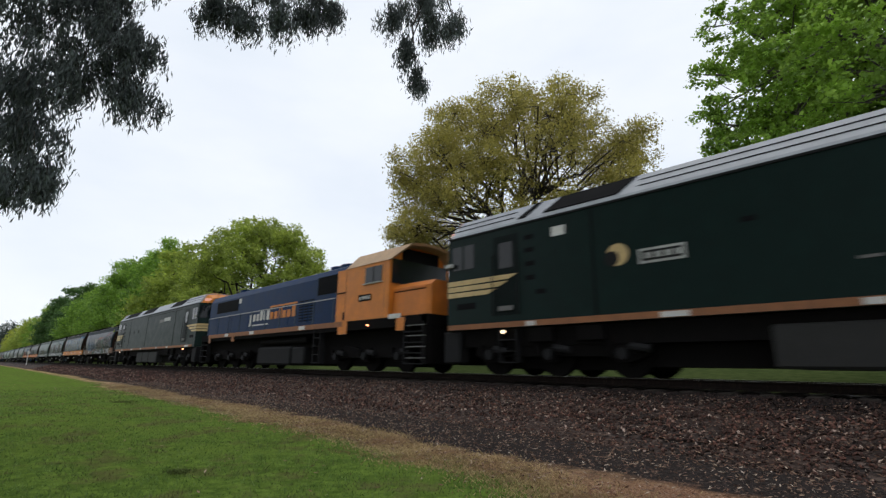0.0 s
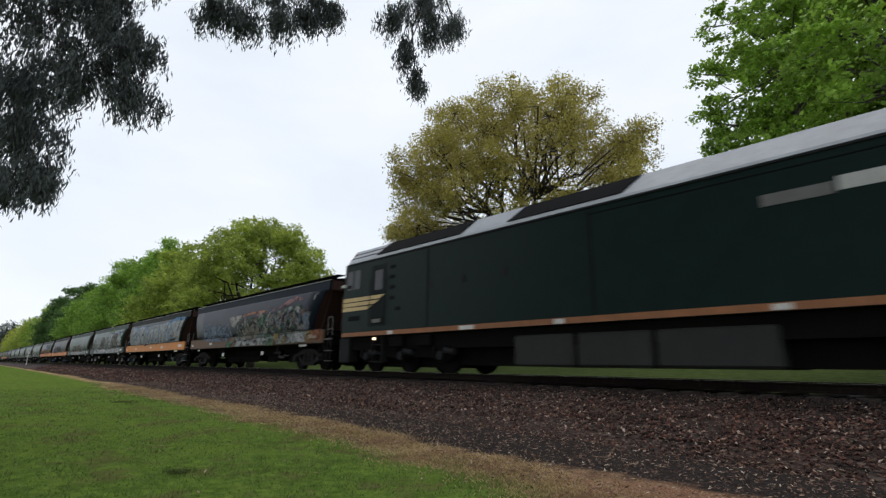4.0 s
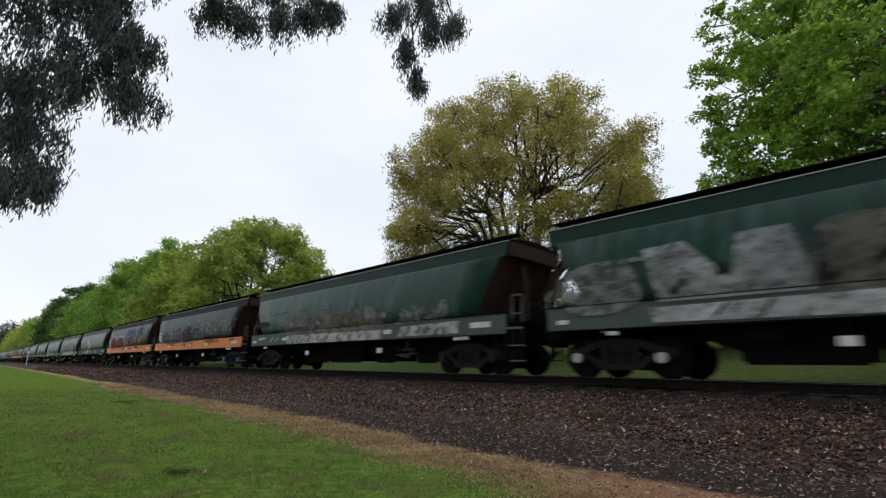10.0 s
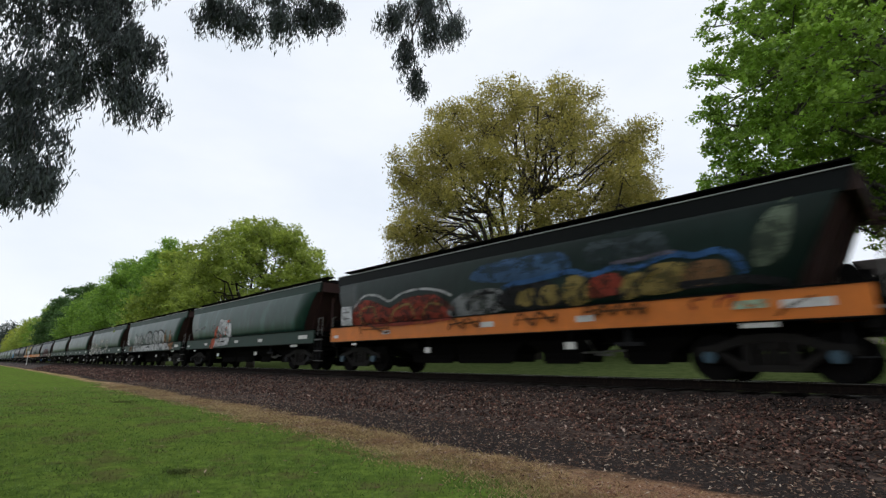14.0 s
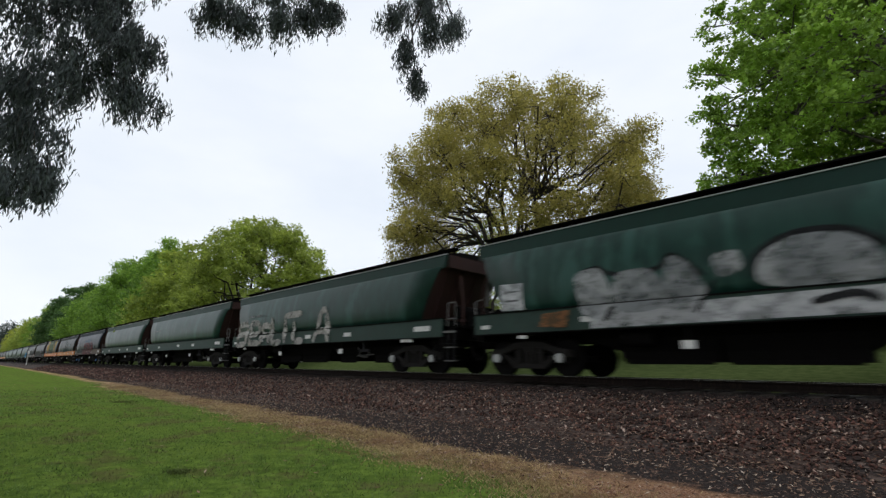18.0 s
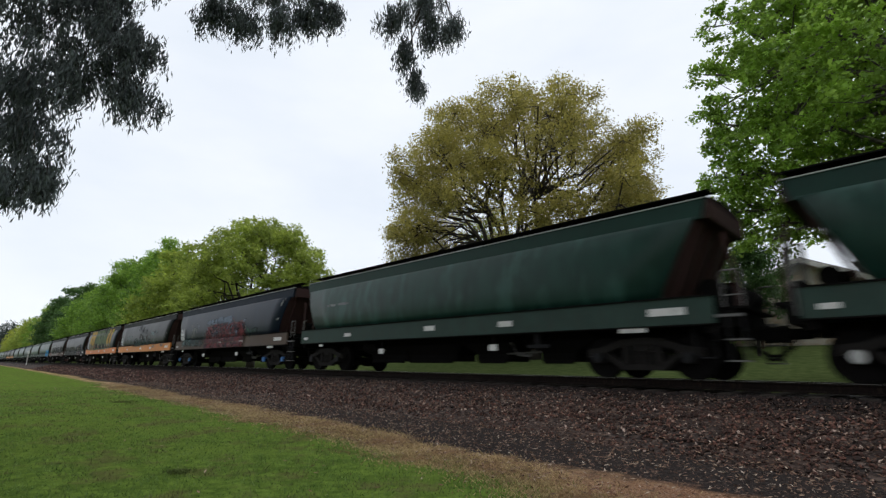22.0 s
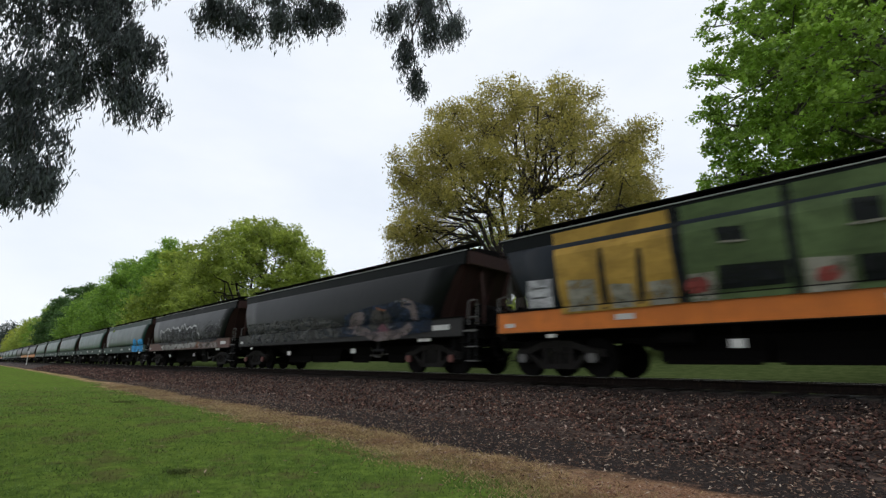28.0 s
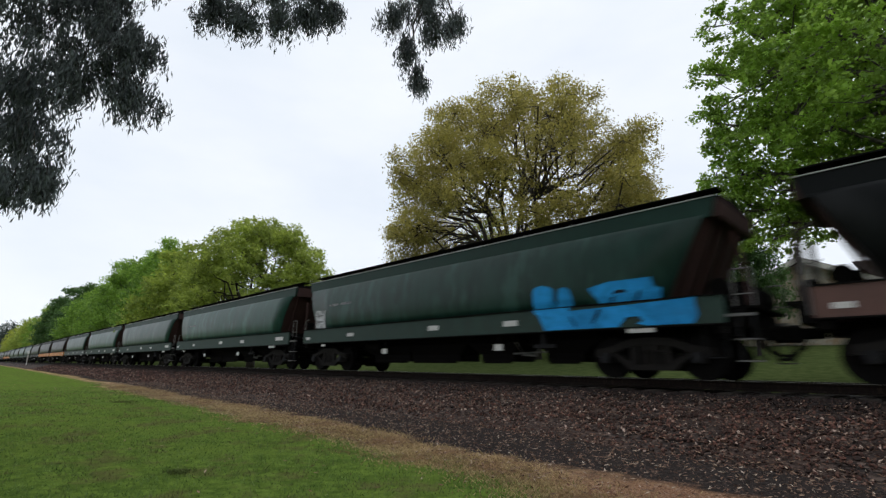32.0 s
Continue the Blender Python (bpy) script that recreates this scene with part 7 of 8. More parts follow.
def tree(name, base, lobes, leaf, bark, seed, clumps, per, size, spread, label, fork=3.0, trunk_r=0.35, twigs=0.3, stems=1, flat=0.75, level=0.0, wide=0.42, ragged=1.05):
    """A tree of limbs that carry lobes of leafy twigs."""
    rnd = np.random.default_rng(seed)
    root = new(name)
    root.location = base
    tops = []
    for k in range(stems):
        bm = bmesh.new()
        lean = (k - (stems - 1) / 2) * 0.9
        top = (lean * 1.3, rnd.uniform(-0.3, 0.3), fork)
        tube(bm, bent(rnd, (lean * 0.4, 0, 0), top, 4, 0.02), trunk_r, 10, trunk_r * 0.72)
        part("trunk", bm, bark, root, smooth=True)
        tops.append(top)
    wood = bmesh.new()
    centres, mains = [], []
    usual = sum(q[3] for q in lobes) / len(lobes)
    for i, (x, y, z, r) in enumerate(lobes):
        top = min(tops, key=lambda q: (q[0] - x) ** 2)
        if i % 5 == 0:
            mid = (top[0] + (x - top[0]) * 0.45, top[1] + (y - top[1]) * 0.45, top[2] + (z - top[2]) * 0.5)
            line, thick = bent(rnd, top, mid, 3, 0.07)[:-1] + bent(rnd, mid, (x, y, z), 3, 0.08), 0.42
            mains.append(mid)
        else:
            mid = min(mains, key=lambda q: (q[0] - x) ** 2 + (q[1] - y) ** 2 + (q[2] - z) ** 2)
            line, thick = bent(rnd, mid, (x, y, z), 4, 0.09), 0.16
        part("limb", tube(bmesh.new(), line, trunk_r * thick, 6, trunk_r * 0.07), bark, root, smooth=True)
        many = max(8, int(clumps * min(1.25, (r / usual) ** 1.7)))
        d = rnd.normal(0, 1, (many, 3))
        d /= np.linalg.norm(d, axis=1)[:, None]
        p = np.array((x, y, z)) + d * (r * rnd.uniform(0.35, ragged, many) ** 0.6)[:, None] * np.array((1, 1, flat))
        centres.append(p)
        for q in p[: int(many * twigs)]:
            root_at = min(line[1:], key=lambda e: (e[0] - q[0]) ** 2 + (e[1] - q[1]) ** 2 + (e[2] - q[2]) ** 2 + rnd.uniform(0, 0.8 * r * r))
            tube(wood, bent(rnd, root_at, q, 3, 0.1), trunk_r * 0.06, 4, trunk_r * 0.02)
    tw = part("twig_mesh", wood, bark, root, smooth=True)
    tagged(tw, kind="stuff")
    v, f = leaf_cloud(rnd, np.concatenate(centres), per, (spread, spread, spread * 0.6), size, wide=wide, level=level)
    c = raw("crown", v.tolist(), f.tolist(), leaf, root)
    tagged(root, label, "tree")
    return root


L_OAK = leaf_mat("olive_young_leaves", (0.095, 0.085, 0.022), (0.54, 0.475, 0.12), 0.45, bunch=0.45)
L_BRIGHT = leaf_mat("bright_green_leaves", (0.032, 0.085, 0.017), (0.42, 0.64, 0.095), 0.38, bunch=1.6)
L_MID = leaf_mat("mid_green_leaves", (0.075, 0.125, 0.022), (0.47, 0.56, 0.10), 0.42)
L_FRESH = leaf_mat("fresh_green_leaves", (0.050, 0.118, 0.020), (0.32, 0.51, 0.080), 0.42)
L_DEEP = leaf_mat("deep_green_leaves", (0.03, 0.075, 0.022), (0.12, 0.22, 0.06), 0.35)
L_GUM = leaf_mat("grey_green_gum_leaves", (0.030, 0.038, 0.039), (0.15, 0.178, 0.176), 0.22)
L_LIME = leaf_mat("yellow_green_leaves", (0.26, 0.32, 0.03), (0.46, 0.50, 0.09), 0.4)
B_DARK, B_GREY = bark_mat("dark_bark", (0.045, 0.036, 0.03)), bark_mat("grey_bark", (0.12, 0.105, 0.09))


def rooted(x, y):
    return (x, y, ground_height(x, y) - 0.1)


OAK_FAR = 1.5
OAK_LOBES = [(x - 0.9, y, z, r) for x, y, z, r in dome(random.Random(2), 66, 6.6, 6.0, 4.0, 13.3, 1.15) + dome(random.Random(5), 40, 7.0, 6.2, 4.0, 13.8, 0.55)] + [(-6.9, 0, 6.0, 1.2), (-7.3, 0, 4.6, 1.1), (-6.6, 0, 7.4, 1.1), (4.9, 0.5, 9.0, 0.9), (5.1, 0.3, 9.9, 0.7), (4.6, -0.5, 6.6, 0.8), (-0.4, 0, 13.3, 0.7), (2.0, 0, 12.7, 0.8), (-5.2, -2.5, 5.6, 1.2), (-3.9, -3.2, 6.8, 1.2), (-5.6, -2, 7.6, 1.2), (-2.2, -3.6, 8.0, 1.2), (1.6, -3.5, 7.6, 1.2), (3.2, -2, 6.2, 1.1)]
OAK_LIFT = (-0.47 - 0.147) * OAK_FAR + 0.147 - (ground_height(-18.3, 25.5) - 0.1)
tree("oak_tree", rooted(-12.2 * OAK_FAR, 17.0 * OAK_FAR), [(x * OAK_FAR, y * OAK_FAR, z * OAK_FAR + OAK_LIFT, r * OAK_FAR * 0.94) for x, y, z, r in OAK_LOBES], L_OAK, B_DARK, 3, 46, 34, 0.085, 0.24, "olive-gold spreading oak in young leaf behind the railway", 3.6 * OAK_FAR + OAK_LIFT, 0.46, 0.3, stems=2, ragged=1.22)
MAPLE_SIDE = [(-7.3, -1, 12.3, 0.8), (-6.2, -1, 13.2, 0.9), (-6.0, -1, 9.8, 1.0), (-6.5, -1.5, 7.4, 0.9), (-5.8, -1.5, 5.6, 1.1), (-5.4, -1.5, 4.2, 1.0), (-7.2, -1, 5.6, 0.8), (-6.6, -1, 4.3, 0.8), (-5.2, -2, 3.5, 0.8), (-4.0, -2, 3.9, 0.9), (-2.6, -2, 3.7, 0.9), (-4.6, -2, 5.2, 1.1), (-3.0, -2, 5.4, 1.1), (-7.6, 0, 6.6, 1.0), (-7.8, 0.5, 5.0, 1.1), (-7.0, 0.5, 3.6, 1.1), (-6.2, -1, 6.2, 1.2), (-5.6, 0, 3.0, 1.0)]
MAPLE_SIDE += [(-7.2, -0.5, 8.6, 0.8), (-4.2, -1, 2.9, 0.9), (-6.0, 0, 8.4, 1.2), (-4.6, -2, 7.0, 1.3), (-6.9, 0, 10.9, 0.8), (-7.7, -0.5, 9.4, 0.6), (-7.7, -0.5, 7.7, 0.6)]
MAPLE_SIDE = [q for q in MAPLE_SIDE if q[2] - 0.7 * q[3] > 3.5]
MAPLE_SIDE += [(-7.4, -1, 5.4, 0.8), (-7.1, -1, 6.6, 0.9), (-7.4, -1, 7.7, 0.8), (-6.7, -1, 5.0, 0.9), (-7.9, -0.5, 10.9, 0.7), (-7.8, -0.5, 8.9, 0.7), (-7.9, -0.5, 6.9, 0.7)]
MAPLE_CORE = [(x, y, z, 1.7) for x in (-5.2, -3.6, -2.0) for y in (0.5, 2.5) for z in (5.4, 7.2, 9.2, 11.2, 13.0)]
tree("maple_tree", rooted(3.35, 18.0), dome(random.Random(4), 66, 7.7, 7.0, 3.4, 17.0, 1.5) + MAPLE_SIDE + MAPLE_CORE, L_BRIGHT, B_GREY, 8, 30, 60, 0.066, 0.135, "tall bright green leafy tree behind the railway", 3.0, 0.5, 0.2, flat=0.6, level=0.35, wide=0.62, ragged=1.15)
tree("broadleaf_tree", rooted(-44.0, 18.5), dome(random.Random(6), 54, 8.3, 7, 1.0, 14.0, 1.5), L_MID, B_DARK, 5, 40, 34, 0.13, 0.23, "round mid-green tree in the row along the line", 2.5, 0.4, 0.2, level=0.3, ragged=1.25)
ROW = [(-57, 17, 12.6, 7.0, L_MID), (-70, 18, 16.2, 7.5, L_FRESH), (-84, 17, 16.0, 8.0, L_FRESH), (-98, 18, 16.6, 8.0, L_FRESH), (-113, 17, 14.6, 9, L_FRESH), (-132, 18, 16.4, 9, L_DEEP), (-150, 17, 17.0, 10, L_DEEP), (-178, 18, 16.0, 14, L_MID), (-215, 19, 17.5, 17, L_FRESH), (-258, 18, 15.6, 19, L_MID), (-310, 20, 16.5, 23, L_MID), (-380, 20, 18.0, 24, L_LIME)]
for i, (x, y, h, r, leaf) in enumerate(ROW):
    rr = random.Random(220 + i)
    tips = [(rr.uniform(-0.62, 0.62) * r, rr.uniform(-3, 2), h * rr.uniform(0.78, 1.0), r * 0.12) for _ in range(7)]
    tree("row_tree", rooted(x, y), dome(random.Random(20 + i), 26, r, 6.5, 0.6, h * 0.95, r * 0.22) + tips, leaf, B_DARK, 30 + i, 42, 20, 0.20 if x > -120 else 0.34, 0.33 if x > -120 else 0.5, "fresh green tree in the row along the line", 2.0, 0.4, 0.1, level=0.35, ragged=1.3)
for i, (x, y, h, r) in enumerate(((-120, 62, 11, 14), (-95, 66, 10, 13), (-72, 62, 9.5, 12), (-50, 64, 10, 12), (-31, 60, 9, 10), (-16, 62, 8.5, 9), (0, 64, 9, 10))):
    tree("distant_tree", rooted(x, y), dome(random.Random(120 + i), 14, r, 5, 0.4, h, r * 0.25), L_MID if i % 2 else L_FRESH, B_DARK, 130 + i, 40, 14, 0.3, 0.5, "distant green tree beyond the field", 1.5, 0.3, 0.05)
tree("lime_shrub", rooted(-88, 15.6), dome(random.Random(60), 6, 5.5, 2, 0.5, 6.8, 1.5), L_LIME, B_DARK, 61, 40, 8, 0.2, 0.4, "yellow-green blossoming shrub beside the line", 0.8, 0.12, 0.1)
tree("far_tree", rooted(-455, 17.5), dome(random.Random(62), 10, 12, 10, 3, 29, 7), leaf_mat("distant_dark_leaves", (0.035, 0.05, 0.045), (0.07, 0.09, 0.07), 0.2), B_DARK, 63, 60, 8, 0.6, 0.9, "distant dark round tree by the line", 3.0, 0.5, 0.1)
tree("sapling_tree", rooted(-22.5, 27.0), dome(random.Random(64), 8, 3.2, 2.5, 5, 11.2, 1.1), L_MID, B_DARK, 65, 36, 7, 0.12, 0.3, "thin bare-topped tree behind the railway", 4.0, 0.16, 0.4)


# the gum tree beside the camera: its trunk stands out of view, its leaves hang in sprays
def sprays(rnd, lobes, per, strand):
    """Tassels of hanging strands inside the given lobes (x, y, z, radius across, radius up)."""
    stems, pts = [], []
    for x, y, z, r, rz in lobes:
        tassels = max(5, int(per * min(1.0, r)))
        for _ in range(tassels):
            d = rnd.normal(0, 1, 3)
            d /= np.linalg.norm(d)
            a = np.array((x, y, z)) + d * np.array((r, r, rz)) * rnd.uniform(0.2, 1.05)
            lean = np.array((rnd.normal(0, 0.16), rnd.normal(0, 0.16), -1.0))
            for _ in range(7):
                b = a + rnd.normal(0, 0.075, 3)
                way = (lean + np.array((rnd.normal(0, 0.16), rnd.normal(0, 0.16), 0))) * strand * rnd.uniform(0.55, 1.25)
                line = [b + way * t + np.array((0, 0, 0.12 * t * (1 - t))) for t in np.linspace(0, 1, 6)]
                stems.append([tuple(q) for q in line])
                pts += line
    return stems, pts


def foliage(name, rnd, lobes, per, leaves, strand, parent, anchor, label):
    stems, pts = sprays(rnd, lobes, per, strand)
    sh = np.array(anchor)
    v, f = leaf_cloud(rnd, np.array(pts) - sh, leaves, (0.045, 0.045, 0.05), 0.060, 0.84, 1.0, 0.19)
    ob = raw(name, v.tolist(), f.tolist(), L_GUM, parent)
    ob.location = anchor
    tagged(ob, label)
    bm = bmesh.new()
    for s in stems[::4]:
        tube(bm, [tuple(np.array(q) - sh) for q in s], 0.007, 3, 0.003)
    for x, y, z, r, rz in lobes:
        tube(bm, bent(rnd, (0, 0, 0), tuple(np.array((x, y, z)) - sh), 4, 0.06), 0.035, 5, 0.01)
        for _ in range(5):
            d = rnd.normal(0, 1, 3) * np.array((r, r, rz)) * 0.35
            tube(bm, bent(rnd, tuple(np.array((x, y, z)) - sh), tuple(np.array((x, y, z)) + d - sh), 2, 0.1), 0.012, 4, 0.005)
    tagged(part("branch_wood", bm, B_DARK, ob, "thin dark branches"), kind="stuff")
    return ob


def gum_tree():
    g = new("gum_tree")
    g.location = (-13.5, -4.5, ground_height(-13, -4) - 0.1)
    o = np.array(g.location)
    rnd = np.random.default_rng(77)
    part("trunk", tube(bmesh.new(), bent(rnd, (0, 0, 0), (1.0, 1.5, 9.5), 6, 0.03), 0.42, 12, 0.25), B_GREY, g, smooth=True)
    mass = [(-9.6, -0.35, 6.0, 1.5, 0.7), (-9.3, 0.7, 6.1, 0.8, 0.8), (-9.4, 0.5, 5.1, 1.0, 0.5), (-9.1, 1.15, 5.6, 0.55, 0.55), (-9.0, 1.3, 4.75, 0.40, 0.35), (-9.4, -0.3, 4.4, 0.9, 0.45), (-9.3, 0.0, 3.6, 0.55, 0.5), (-9.2, 0.3, 2.95, 0.40, 0.28), (-9.2, -0.05, 2.65, 0.35, 0.25), (-9.0, 0.4, 7.2, 1.5, 0.8)]
    foliage("crown", rnd, [tuple(np.array(m[:3]) - o) + m[3:] for m in mass], 40, 3, 0.36, g, (1.0, 1.5, 9.5), "dense grey-green drooping leaves")
    # added unseen leaves over and behind the camera, to block sky light
    high = np.stack([rnd.uniform(-2, 17, 260), rnd.uniform(-9, 2.6, 260), rnd.uniform(8.5, 14.5, 260)], axis=1)
    v, f = leaf_cloud(rnd, high, 40, (0.8, 0.8, 0.5), 0.3, 0.5, 1.0, 0.3)
    raw("upper_crown", v.tolist(), f.tolist(), L_GUM, g)
    return tagged(g, "grey-green gum tree with drooping leafy branches", "tree")


GUM = gum_tree()
G0 = np.array(GUM.location)


def hanging_branch(anchor, lobes, per, seed, strand=0.34):
    rnd = np.random.default_rng(seed)
    b = foliage("hanging_branch", rnd, [tuple(np.array(m[:3]) - G0) + m[3:] for m in lobes], per, 3, strand, GUM, tuple(np.array(anchor) - G0), "hanging gum branch that sways in the wind")
    part("bough", tube(bmesh.new(), bent(rnd, tuple(np.array((-12.5, -3.0, 8.4)) - np.array(anchor)), (0, 0, 0), 5, 0.03), 0.14, 8, 0.04), B_DARK, b, smooth=True)
    return b


BRANCH_A = hanging_branch((-8.2, 2.6, 9.6), [(-8.75, 2.15, 6.85, 0.36, 0.2), (-8.55, 2.75, 6.78, 0.36, 0.25), (-8.3, 3.35, 6.98, 0.32, 0.25), (-8.1, 3.9, 7.22, 0.36, 0.25), (-7.9, 4.3, 7.5, 0.26, 0.22), (-8.4, 2.8, 7.75, 0.8, 0.5), (-8.0, 3.8, 8.0, 0.6, 0.4)], 40, 81)
BRANCH_B = hanging_branch((-6.6, 5.8, 9.8), [(-7.2, 5.35, 7.55, 0.30, 0.4), (-7.0, 5.6, 6.75, 0.24, 0.35), (-6.9, 5.75, 6.1, 0.22, 0.3), (-6.6, 6.05, 7.3, 0.30, 0.45), (-6.35, 6.35, 7.5, 0.26, 0.3), (-6.8, 5.8, 7.9, 0.5, 0.4)], 38, 82)


# ---- the house and garden beyond the line ----
def brick_mat():
    n = Nodes("pale_cream_brick")
    t = n.node("ShaderNodeTexBrick", Color1=(0.60, 0.45, 0.32), Color2=(0.52, 0.37, 0.26), Mortar=(0.50, 0.45, 0.38), Scale=4.0)
    n.t.links.new(n.mapped((1, 1, 1)), t.inputs["Vector"])
    return n.done(n.mix(n.step(n.noise(2, 4), 0.4, 0.7), t.outputs["Color"], (0.40, 0.28, 0.19)), 0.9)


def house():
    h = new("house")
    z = ground_height(-2, 33)
    h.location = (-4.9, 33.0, z + 0.1)
    brick, white, dark = brick_mat(), worn("white_trim", (0.66, 0.63, 0.58), 0.6), worn("dark_tiles", (0.06, 0.05, 0.048), 0.8)
    part("wall", boxes((-3.6, 12.0, 0, 8.0, -1.3, 2.9)), brick, h, "cream brick wall")
    bm = bmesh.new()
    prism(bm, [(-3.6, 2.9), (3.2, 2.9), (-0.2, 4.5)], 0.0, 0.25)
    part("gable", bm, brick, h, "cream gable wall")
    for s in (-1, 1):
        b = part("gable_roof", boxes((0, 4.35, -0.5, 8.3, 0, 0.14)), dark, h, "dark tiled roof")
        b.matrix_basis = Matrix.Translation((-0.2, 0, 4.62)) @ Matrix.Rotation(radians(0 if s > 0 else 180), 4, "Z") @ Matrix.Rotation(radians(25.2), 4, "Y")
        if s < 0:
            b.matrix_basis = Matrix.Translation((-0.2, 7.8, 4.62)) @ Matrix.Rotation(radians(180), 4, "Z") @ Matrix.Rotation(radians(25.2), 4, "Y")
        c = part("barge_board", boxes((0, 4.4, -0.55, -0.5, -0.16, 0.1)), white, h, "white barge board")
        c.matrix_basis = Matrix.Translation((-0.2, 0, 4.62)) @ (Matrix.Rotation(radians(25.2), 4, "Y") if s > 0 else Matrix.Rotation(radians(154.8), 4, "Y") @ Matrix.Scale(-1, 4, (0, 0, 1)))
    part("side_roof", prism(bmesh.new(), [(3.3, 2.9), (12.4, 2.9), (12.0, 4.3), (2.0, 4.3)], 0.4, 8.2), dark, h, "dark tiled roof")
    part("porch_roof", boxes((-5.6, -1.9, -2.2, 0.3, 2.35, 2.47)), dark, h)
    part("porch_fascia", boxes((-5.65, -1.85, -2.26, -2.2, 2.22, 2.5)), white, h, "white porch fascia")
    for x in (-5.4, -2.1):
        part("porch_post", boxes((x - 0.06, x + 0.06, -2.1, -1.98, -1.3, 2.35)), worn("brown_timber", (0.10, 0.06, 0.045), 0.8), h)
    part("porch_wall", boxes((-4.9, -3.62, 0.2, 0.4, -1.3, 2.3)), worn("rosy_render", (0.42, 0.30, 0.26), 0.9), h)
    part("guttering", boxes((3.2, 12.3, 0.28, 0.42, 2.78, 2.92)), white, h)
    for x, w in ((0.2, 1.6), (4.6, 2.4), (8.6, 2.0)):
        part("window_frame", boxes((x - 0.08, x + w + 0.08, -0.05, 0.0, 0.95, 2.25)), white, h, "white window frame")
        part("window_pane", boxes((x, x + w, -0.06, -0.052, 1.02, 2.18)), M_GLASS, h)
    part("chimney", boxes((6.0, 6.8, 3, 3.8, 4.0, 5.4)), brick, h)
    return tagged(h, "single-storey cream brick house with a dark tiled roof", "house")


house()


def bush(x, y, r, h, leaf, seed, label):
    tree("bush", rooted(x, y), [(a, b, 0.55 * h + c, r * 0.6) for a, b, c in ((-0.5 * r, 0, 0), (0.5 * r, 0.1, 0.1), (0, -0.2, 0.25 * h), (0.1, 0.4, -0.1 * h))], leaf, B_DARK, seed, 40, 14, 0.07, 0.18, label, 0.3, 0.06, 0.2)


bush(-1.7, 29.5, 1.3, 1.8, L_MID, 91, "rounded green garden bush by the house")
bush(-8.8, 30.5, 1.5, 2.4, L_BRIGHT, 92, "leafy green garden bush by the house")
bush(-0.6, 28.5, 1.1, 1.5, L_BRIGHT, 93, "leafy green garden bush by the house")
bush(-10.5, 31.0, 1.8, 2.6, L_MID, 94, "rounded green garden bush by the house")
tree("garden_tree", rooted(-9.8, 30.5), dome(random.Random(70), 16, 2.3, 2.0, 1.6, 8.0, 0.9), L_MID, B_DARK, 71, 40, 16, 0.09, 0.24, "small dense garden tree beside the house", 1.2, 0.14, 0.2)
tree("garden_tree", rooted(-13.0, 31.5), dome(random.Random(72), 16, 2.4, 2.0, 1.6, 8.8, 0.9), L_OAK, B_DARK, 73, 40, 16, 0.09, 0.24, "small dense garden tree beside the house", 1.2, 0.14, 0.2)
for i, (x, y, h, r) in enumerate(((-12.6, 26.5, 5.6, 2.6), (-18.0, 27.5, 5.2, 3.0), (-9.4, 28.5, 5.0, 2.2), (-24.5, 28.0, 5.4, 3.2))):
    tree("understorey_tree", rooted(x, y), dome(random.Random(140 + i), 10, r, 2.2, 0.8, h, 1.0), L_MID if i % 2 else L_OAK, B_DARK, 150 + i, 40, 15, 0.1, 0.26, "low leafy tree on the bank behind the railway", 1.0, 0.14, 0.2)
tree("garden_tree", rooted(-6.3, 27.0), dome(random.Random(76), 18, 1.7, 1.3, 1.0, 6.0, 0.7), L_DEEP, B_DARK, 77, 40, 18, 0.08, 0.2, "small leafy tree in front of the house", 1.4, 0.09, 0.2)
tree("backyard_tree", rooted(2.0, 48.0), dome(random.Random(74), 12, 6, 4, 2, 6.4, 2.0), L_MID, B_DARK, 75, 40, 14, 0.16, 0.4, "dark green tree behind the house", 1.5, 0.3, 0.2)
bush(-0.2, 24.5, 1.3, 1.9, L_FRESH, 95, "bright green shrub on the grass bank")


def trackside_post():
    p = new("trackside_post")
    p.location = (-120.0, 8.3, bed_height(8.3) - 0.02)
    part("post", tube(bmesh.new(), [(0, 0, 0), (0, 0, 2.6)], 0.07, 8), M_PLATE, p)
    part("board", boxes((-0.03, 0.03, -0.16, 0.16, 2.1, 2.6), bevel=0.01), M_PLATE, p, "blank white board")
    tagged(p, "white trackside post with a board", "post")


trackside_post()


